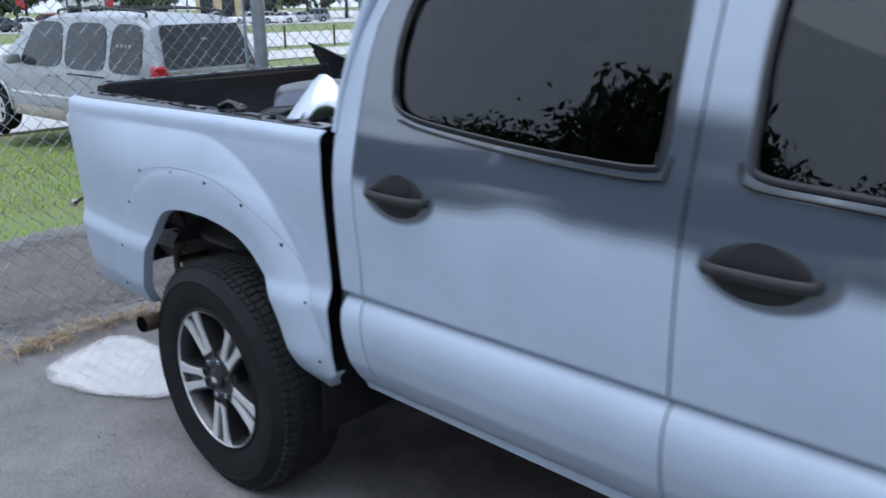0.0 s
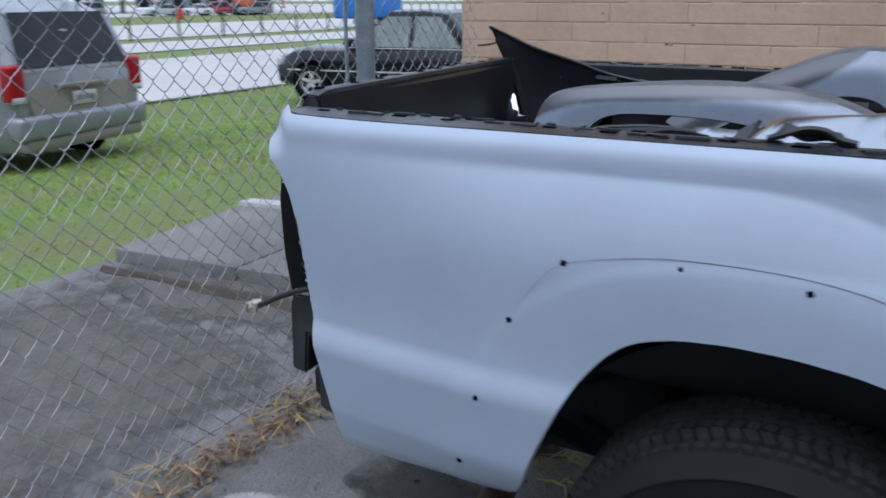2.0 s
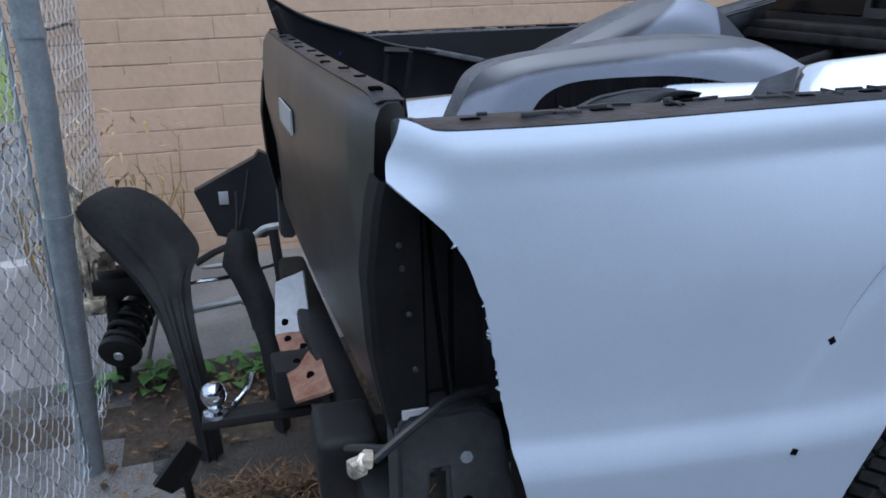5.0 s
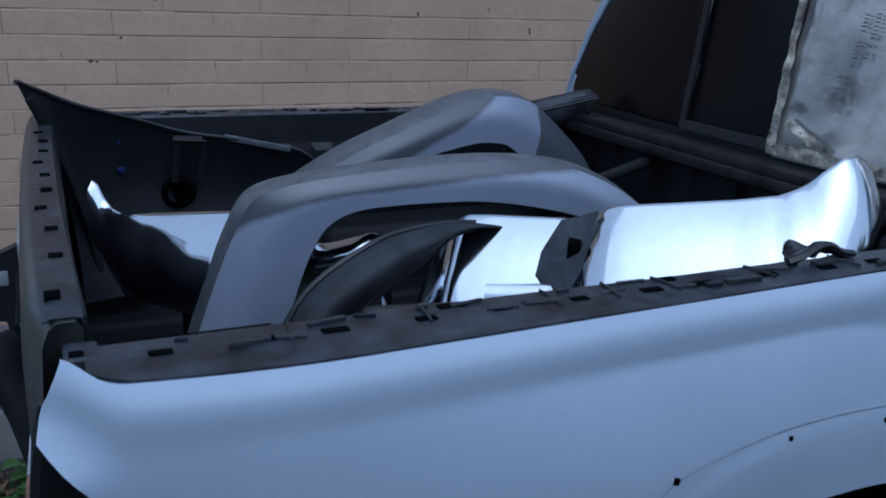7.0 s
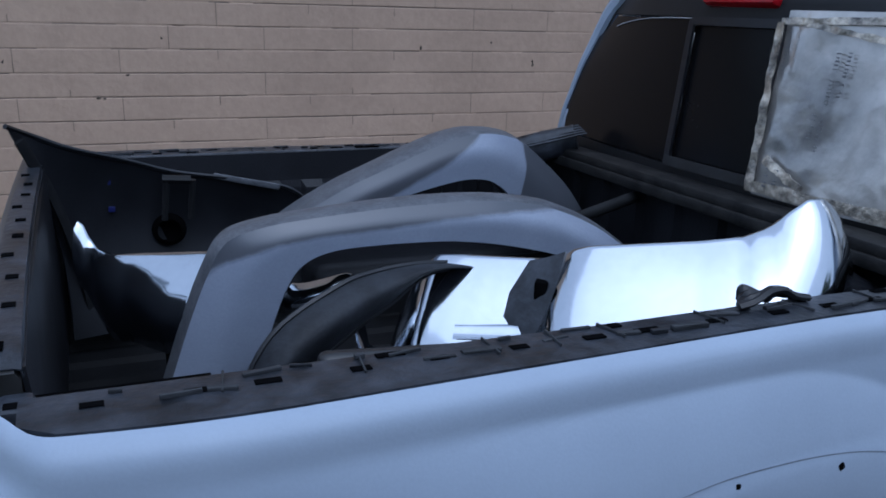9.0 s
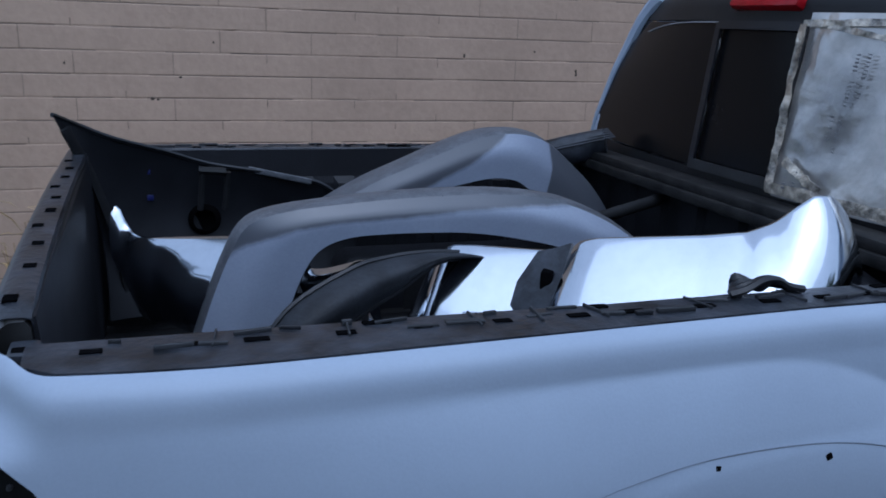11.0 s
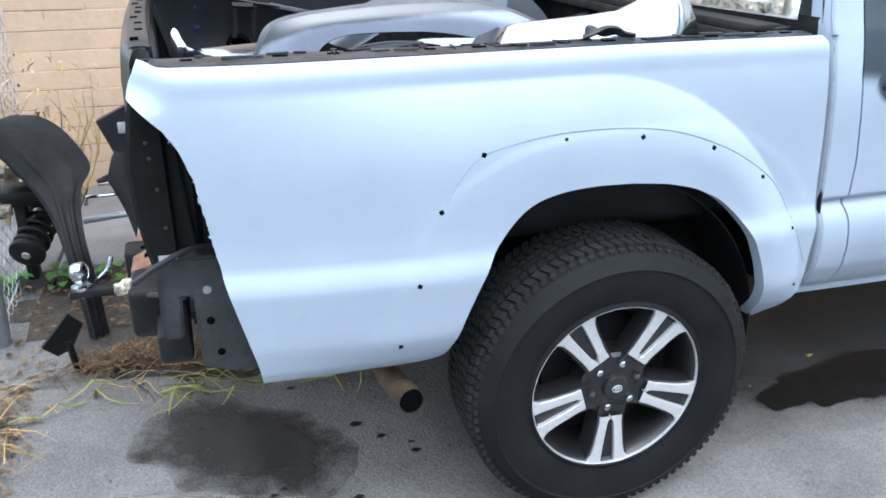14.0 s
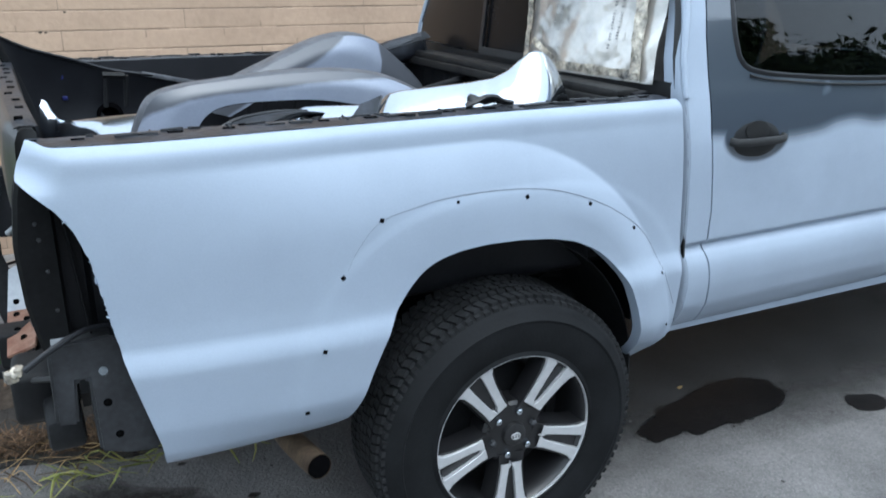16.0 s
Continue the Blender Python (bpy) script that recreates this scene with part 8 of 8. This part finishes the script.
            tube(bm, [(x + 0.42 * math.cos(a), s * 0.925, 0.36 + 0.42 * math.sin(a)) for a in (math.pi * k / 16 for k in range(17))], 0.03, 8, flat=0.6)
            part("arch_flare", bm, M_VAN, root)
            car_wheel(root, x, s * 0.94, 0.34)
        bm = bmesh.new()
        box(bm, (0.45, s * 0.905, 0.615), (2.62, s * 0.932, 0.655), 0.01)
        part("side_moulding", bm, M_LENS, root, "pale side moulding")
        bm = bmesh.new()
        box(bm, (-0.75, s * 0.905, 0.30), (3.0, s * 0.922, 0.46), 0.01)
        part("sill_cladding", bm, M_TAN, root)
        bm = bmesh.new()
        box(bm, (0.05, s * 0.905, 0.965), (0.95, s * 0.922, 0.98), 0.003)
        part("slide_rail", bm, M_SHADEBLACK, root)
        for x in (1.2, 1.42):
            bm = bmesh.new()
            box(bm, (x, s * 0.905, 0.91), (x + 0.16, s * 0.935, 0.945), 0.01)
            part("door_handle", bm, M_VAN, root)
        bm = bmesh.new()
        tube(bm, spline([(-0.55, s * 0.58, 1.73), (-0.45, s * 0.58, 1.80), (0.6, s * 0.60, 1.83), (1.5, s * 0.58, 1.80), (1.6, s * 0.58, 1.74)], 6), 0.018, 8)
        part("roof_rail", bm, M_DARKGREY, root, "dark roof rail")
        bm = bmesh.new()
        box(bm, (2.22, s * 0.90, 1.05), (2.40, s * 1.10, 1.20), 0.04, seg=3)
        part("wing_mirror", bm, M_VAN, root)
        bm = bmesh.new()
        box(bm, (3.75, s * 0.5, 0.68), (4.05, s * 0.80, 0.82), 0.04)
        part("headlamp", bm, M_LENS, root)
    for x in (-0.2, 1.2):
        bm = bmesh.new()
        tube(bm, [(x, -0.6, 1.825), (x, 0.6, 1.825)], 0.014, 8)
        part("rack_bar", bm, M_DARKGREY, root)
    bm = bmesh.new()
    box(bm, (-1.104, -0.16, 0.72), (-1.094, 0.16, 0.86), 0.004)
    plate = part("number_plate", bm, M_LENS, root, "pale number plate with unreadable marks")
    for k in range(5):
        bm = bmesh.new()
        box(bm, (-1.107, -0.12 + 0.05 * k, 0.765), (-1.1045, -0.09 + 0.05 * k, 0.815))
        part("plate_mark", bm, M_LABEL, plate)
    bm = bmesh.new()
    box(bm, (-1.11, -0.34, 0.90), (-1.07, 0.34, 0.95), 0.012)
    part("plate_garnish", bm, M_TAN, root)
    # chalked marks on the rear quarter glass, not readable
    for k in range(4):
        bm = bmesh.new()
        box(bm, (-0.52 + 0.09 * k, 0.800, 1.36), (-0.47 + 0.09 * k, 0.826, 1.40))
        part("chalk_mark", bm, M_GREYMETAL, root)
    return root


van = minivan()
van.matrix_basis = pose(-8.53, 4.44, -0.315, 0, -1.2, 186.2)


# far car park, street furniture and buildings: places from a bearing and a distance
def far(bearing, dist, z=-0.47):
    a = radians(bearing)
    return Vector((1.5 + dist * math.cos(a), -1.2 + dist * math.sin(a), z))


protos = []
for k, kd in enumerate(("sedan", "sedan", "suv", "sedan", "suv", "pickup")):
    paint = CAR_PAINTS[(0, 1, 2, 3, 4, 0)[k]]
    h = {"sedan": 1.44, "suv": 1.7, "pickup": 1.85}[kd]
    nm = ("white", "silver", "red", "dark", "grey", "white")[k]
    protos.append(sedan("parked_" + ("pickup" if kd == "pickup" else "car"), nm + (" pickup" if kd == "pickup" else " car") + " parked in the far car park", "car", paint, 5.4 if kd == "pickup" else 4.5, 1.8, h, 3.1 if kd == "pickup" else 2.65, "cars in the far car park", kd))
ROWS_FAR = [(138.9, 112, 5, 200), (137.2, 112, 1, 10), (135.3, 115, 0, 20), (134.2, 116, 2, 15), (146.2, 105, 0, 30), (145.0, 108, 1, 15), (144.0, 106, 0, 5), (142.9, 110, 1, 20), (141.8, 112, 4, 10), (148.3, 112, 3, 20), (150.2, 108, 0, 5), (151.6, 106, 1, 15), (153.0, 104, 0, 20), (154.4, 102, 4, 10), (155.7, 100, 0, 0), (157.0, 98, 1, 15), (158.4, 97, 2, 10), (159.7, 95, 0, 10), (161.0, 93, 3, 20), (162.3, 92, 0, 5), (133.0, 118, 3, 20), (131.5, 116, 4, 0), (156.3, 88, 3, 15), (153.7, 89, 4, 25)]
used = set()
for b, d, k, r in ROWS_FAR:
    p = far(b, d)
    m = Matrix.Translation(p) @ Matrix.Rotation(radians(b + 90 + r), 4, "Z")
    if k in used:
        copy_thing(protos[k], m)
    else:
        protos[k].matrix_basis = m
        used.add(k)


def building(name, label, b0, b1, dist, height, wall_mat, band=None, openings=6, depth=14):
    p, q = far(b0, dist), far(b1, dist)
    c = (p + q) / 2
    w = (p - q).length
    root = thing(name, label, "building", (0, 0, 0))
    bm = bmesh.new()
    box(bm, (-w / 2, 0, -0.5), (w / 2, depth, height))
    part("wall", bm, wall_mat, root, smooth=False)
    bm = bmesh.new()
    box(bm, (-w / 2 - 0.4, -0.4, height), (w / 2 + 0.4, depth + 0.4, height + 0.35), 0.05)
    part("roof", bm, M_PALEWALL, root)
    if band:
        bm = bmesh.new()
        box(bm, (-w / 2 - 0.1, -0.35, height * 0.62), (w / 2 + 0.1, -0.02, height * 0.84), 0.03)
        part("fascia", bm, band, root)
    for k in range(openings):
        x = -w / 2 + w * (k + 0.5) / openings
        bm = bmesh.new()
        box(bm, (x - w / openings * 0.3, -0.06, 0.3), (x + w / openings * 0.3, 0.03, height * 0.5), 0.02)
        win = part("window", bm, M_CARGLASS, root)
        bm = bmesh.new()
        box(bm, (x - w / openings * 0.33, -0.1, 0.2), (x + w / openings * 0.33, -0.01, 0.3), 0.02)
        part("sill", bm, M_PALEWALL, win)
    d = (c - Vector((1.5, -1.2, c.z)))
    root.matrix_basis = Matrix.Translation(c) @ Matrix.Rotation(math.atan2(d.y, d.x) - radians(90), 4, "Z")
    return root


building("shop_building", "low yellow stucco shop far across the car park", 150.0, 144.5, 150, 7.0, M_SHOPWALL, None, 4)
building("shop_building", "grey glass-fronted shop with a red fascia band", 139.4, 131.0, 150, 6.2, M_GREYWALL, M_REDBAND, 8)
building("shop_building", "pale shop behind the far car park", 158, 151.5, 165, 5.5, M_PALEWALL, None, 5)


def leafy_tree(x, y, z, h, spread, leaves, seed, label, group, leaf=0.28):
    """A tapered trunk with limbs and a crown of many small leaf clumps."""
    rnd = random.Random(seed)
    root = thing("tree", label, "tree", (x, y, z), group)
    bm = bmesh.new()
    tube(bm, [(x, y, z - 0.1), (x + 0.1, y, z + h * 0.2), (x - 0.05, y + 0.1, z + h * 0.45), (x, y, z + h * 0.7)], [h * 0.035, h * 0.028, h * 0.02, h * 0.008], 9)
    tips = []
    for k in range(9):
        a = 2.4 * k + rnd.uniform(-0.3, 0.3)
        s = Vector((x, y, z + h * rnd.uniform(0.25, 0.55)))
        e = s + Vector((math.cos(a) * spread * rnd.uniform(0.5, 0.95), math.sin(a) * spread * rnd.uniform(0.5, 0.95), h * rnd.uniform(0.1, 0.38)))
        mid = s.lerp(e, 0.5) + Vector((0, 0, h * 0.04))
        tube(bm, [s, mid, e], [h * 0.013, h * 0.009, h * 0.003], 6)
        tips += [mid, e, e]
    tips += [Vector((x, y, z + h * 0.75)), Vector((x, y, z + h * 0.85))]
    part("trunk", bm, M_BARK, root)
    pts, quads = [], []
    for _ in range(leaves):
        c = rnd.choice(tips) + Vector((rnd.gauss(0, spread * 0.15), rnd.gauss(0, spread * 0.15), rnd.gauss(0, h * 0.075)))
        s = leaf * rnd.uniform(0.5, 1.2)
        m = Matrix.Translation(c) @ Euler((rnd.uniform(0, 6), rnd.uniform(0, 6), rnd.uniform(0, 6))).to_matrix().to_4x4()
        k = len(pts)
        pts += [m @ Vector(q) for q in ((-s, -s * 0.4, 0), (0, -s * 0.55, s * 0.15), (s, 0, 0), (0, s * 0.5, s * 0.12))]
        quads.append((k, k + 1, k + 2, k + 3))
    me = bpy.data.meshes.new("crown")
    me.from_pydata(pts, [], quads)
    me.materials.append(M_CROWN)
    crown = new("crown", me)
    crown.parent = root
    crown.matrix_parent_inverse = root.matrix_basis.inverted()
    return root


for k, (b, d, h, s) in enumerate(((163, 120, 9, 6), (154.5, 142, 8, 5), (153, 138, 7, 5), (141.6, 138, 10, 6), (142.8, 140, 9, 6), (140.2, 140, 10, 6), (131.0, 135, 7, 4), (160.0, 130, 8, 5), (157, 150, 9, 6))):
    p = far(b, d)
    leafy_tree(p.x, p.y, p.z, h, s, 1100, 60 + k, "dark green tree beyond the far car park", "trees beyond the car park", 0.7)
# trees and street behind the camera, seen in the windows
for k, (x, y, h, s) in enumerate(((-6, -16, 9, 4.5), (0.5, -19, 8, 4), (5, -15, 8.5, 4.2), (10, -20, 9, 5), (16, -17, 8, 4), (23, -22, 10, 5), (-14, -22, 10, 5), (-22, -18, 9, 5), (32, -24, 10, 6), (2.5, -30, 11, 6), (13, -32, 12, 6), (9.5, -8.0, 5.6, 2.4))):
    leafy_tree(x, y, gz(x, y), h * (1.08 if -3 < x < 6 else 0.84 if x < -3 else 0.78 if y < -10 else 1.0), s, 34000, 90 + k, "broad leafy tree across the yard", "trees across the yard", 0.12 if y > -10 else 0.16)
bm = bmesh.new()
for x in [v * 1.7 - 60 for v in range(90)]:
    s = 1.2 + 0.7 * noise.noise((x * 0.4, 0, 0))
    for _ in range(260):
        c = Vector((x + random.gauss(0, 1.2), -42 + random.gauss(0, 1.2), gz(x, -42) + abs(random.gauss(0.8, s))))
        m = Matrix.Translation(c) @ Euler((random.uniform(0, 6), random.uniform(0, 6), random.uniform(0, 6))).to_matrix().to_4x4()
        q = 0.42 * random.uniform(0.5, 1.2)
        bm.faces.new([bm.verts.new(m @ Vector(v)) for v in ((-q, -q * 0.4, 0), (0, -q * 0.55, q * 0.15), (q, 0, 0), (0, q * 0.5, 0.1 * q))])
tagged(part("hedge", bm, M_CROWN, smooth=False), "dense hedge line far across the yard", "hedge", kind="stuff")

# marker posts along the far verge, a barrel, signs and banners
bm = bmesh.new()
tube(bm, [(0, 0, 0), (0, 0, 1.05)], 0.06, 8)
tube(bm, [(0, 0, 1.05), (0, 0, 1.1)], [0.06, 0.02], 8)
post = tagged(part("marker_post", bm, M_BARK), "short dark wooden post along the verge", "post", "posts along the far verge")
for k in range(34):
    y = 8 + 3.2 * k
    m = Matrix.Translation((-33.2, y, gz(-33.2, y) - 0.02))
    if k == 0:
        post.matrix_basis = m
    else:
        copy_thing(post, m)
p = far(137.0, 90)
bm = bmesh.new()
lathe(bm, [(0.0, 1.1), (0.3, 1.1), (0.34, 1.0), (0.34, 0.6), (0.37, 0.55), (0.37, 0.0), (0.0, 0.0)], 18, Matrix.Translation(p) @ Matrix.Rotation(radians(90), 4, "X"))
tagged(part("barrel", bm, M_REDBAND), "red barrel on the far grass", "barrel")
digger = thing("excavator", "orange excavator parked by the far shop", "excavator", (0, 0, 0))
bm = bmesh.new()
box(bm, (-1.6, -1.0, 0.9), (1.2, 1.0, 2.0), 0.1)
part("engine_housing", bm, M_ORANGE, digger)
bm = bmesh.new()
box(bm, (0.2, -0.9, 1.9), (1.4, 0.2, 3.0), 0.08)
part("cab", bm, M_CARGLASS, digger)
for s in (-1, 1):
    bm = bmesh.new()
    box(bm, (-1.7, s * 1.3 - 0.3, 0), (1.7, s * 1.3 + 0.3, 0.8), 0.3, seg=4)
    part("track", bm, M_BLACK, digger)
bm = bmesh.new()
tube(bm, [(1.0, 0.5, 1.8), (3.0, 0.5, 4.2), (4.6, 0.5, 3.2), (5.0, 0.5, 0.8)], [0.3, 0.28, 0.22, 0.15], 6)
part("boom", bm, M_ORANGE, digger)
digger.matrix_basis = Matrix.Translation(far(132.6, 118)) @ Matrix.Rotation(radians(20), 4, "Z")
root = thing("blue_van", "bright blue covered trailer far across the road", "trailer", (0, 0, 0))
bm = bmesh.new()
box(bm, (-2.4, -1, 0.6), (2.4, 1, 2.4), 0.2, seg=3)
part("body", bm, M_BLUE, root)
for x in (-0.6, 0.6):
    car_wheel(root, x, -1.02, 0.34)
    car_wheel(root, x, 1.02, 0.34)
root.matrix_basis = Matrix.Translation(far(125.2, 62)) @ Matrix.Rotation(radians(30), 4, "Z")
for k, (b, d, h, mt) in enumerate(((151.2, 96, 6.5, M_REDBAND), (150.4, 80, 7.0, M_BLACK), (160.5, 88, 4.0, M_REDBAND), (157.6, 90, 4.2, M_PALEWALL), (155.4, 92, 3.6, M_REDBAND))):
    q = far(b, d)
    root = thing("sign_post", "tall thin post with a small banner by the car park", "sign", tuple(q), "posts by the car park")
    bm = bmesh.new()
    tube(bm, [(q.x, q.y, q.z - 0.2), (q.x, q.y, q.z + h)], 0.07, 8)
    part("pole", bm, M_DARKGREY, root)
    bm = bmesh.new()
    rows = [[(q.x + 0.1 * math.sin(j), q.y + 0.9 * j / 4, q.z + h - 0.1 - 1.3 * i / 4 - 0.12 * j) for j in range(5)] for i in range(5)]
    sheet(bm, rows)
    thicken(bm, 0.01)
    part("banner", bm, mt, root)


# ---- blocks of the wall: nearest as single pieces, the rest joined ----
COURSE, BLOCK, Z0 = 0.0992, 0.4015, 1.207 - 0.0992 * 12


def block_mesh(w, name):
    bm = bmesh.new()
    h = COURSE / 2 - 0.0022
    prof = [(0.03, -h), (0.0012, -h), (0.0, -h + 0.003), (0.0, h - 0.003), (0.0012, h), (0.03, h)]
    sheet(bm, [[(x, y, z) for y, z in prof] for x in (-w / 2 + 0.0016, w / 2 - 0.0016)])
    bmesh.ops.holes_fill(bm, edges=[e for e in bm.edges if e.is_boundary])
    bmesh.ops.recalc_face_normals(bm, faces=bm.faces[:])
    me = bpy.data.meshes.new(name)
    bm.to_mesh(me)
    bm.free()
    me.materials.append(M_BLOCK)
    return me


full, half = block_mesh(BLOCK, "block"), block_mesh(BLOCK / 2, "half_block")
joined, filler = bmesh.new(), bmesh.new()
rnd = random.Random(77)
for row in range(-1, 35):
    z = Z0 + (row + 0.5) * COURSE
    shift = {0: 0.0, 1: 0.5}[row % 2] * BLOCK
    x = -1.078 - BLOCK * 6 + shift + BLOCK / 2
    while x < 9.0:
        lo_x, hi_x = x - BLOCK / 2, x + BLOCK / 2
        lo_x = max(lo_x, CORNER_X)
        if hi_x - lo_x > 0.05 and hi_x < 9.0:
            whole = hi_x - lo_x > BLOCK * 0.95
            c = (lo_x + hi_x) / 2
            proud = WALL_Y + 0.0016 + 0.0008 * rnd.uniform(-1, 1)
            if whole and c < 1.8 and 0 <= row < 20:
                ob = new("block", full)
                ob.parent = wall_north
                ob.matrix_basis = Matrix.Translation((c, proud, z)) @ Matrix.Rotation(rnd.uniform(-0.003, 0.003), 4, "Y")
            else:
                box(joined, (lo_x + 0.0016, proud, z - COURSE / 2 + 0.0026), (hi_x - 0.0016, proud + 0.03, z + COURSE / 2 - 0.0026))
            # old paint has filled most upright joints and long runs of the level ones
            if rnd.random() < 0.62 and hi_x < 8.9:
                a, b = rnd.choice(((-0.5, 0.5), (-0.5, 0.5), (-0.5, 0.1), (-0.2, 0.5)))
                box(filler, (hi_x - 0.004, WALL_Y + 0.0029, z + a * (COURSE - 0.006)), (hi_x + 0.004, WALL_Y + 0.02, z + b * (COURSE - 0.006)))
            if rnd.random() < 0.55 and lo_x > CORNER_X + 0.02:
                a, n = rnd.uniform(0.0, 0.5) * BLOCK, rnd.uniform(0.25, 0.8) * BLOCK
                d = rnd.uniform(0.0014, 0.0022)
                box(filler, (lo_x + a, WALL_Y + 0.0031, z + COURSE / 2 - d), (min(lo_x + a + n, 8.95), WALL_Y + 0.02, z + COURSE / 2 + 0.0026))
        x += BLOCK
fill = part("joint_paint", filler, M_BLOCK, wall_north, smooth=False)
fill["kind"] = "stuff"
for k, (x, z) in enumerate(((-1.85, 0.80), (-1.857, 0.647), (-0.704, 1.453), (-1.313, 1.353), (0.461, 1.422), (0.826, 1.45), (1.057, 1.36), (1.06, 1.345), (-0.947, 1.201), (-0.849, 1.30), (-0.97, 1.205))):
    bm = bmesh.new()
    bmesh.ops.create_icosphere(bm, subdivisions=2, radius=0.006 + 0.002 * math.sin(k * 2.1), matrix=Matrix.Translation((x, WALL_Y + 0.001, z)) @ Matrix.Diagonal((1.5 if k > 7 else 0.8, 0.25, 0.8 if k > 7 else 1.3, 1)))
    for v in bm.verts:
        v.co.x += 0.004 * noise.noise(v.co * 90)
        v.co.z += 0.004 * noise.noise(v.co * 90 + Vector((9, 0, 0)))
    part("chip", bm, M_BARK, wall_north, "dark chipped spot")
rest = part("block_rest", joined, M_BLOCK, wall_north, smooth=False)
rest["kind"] = "stuff"
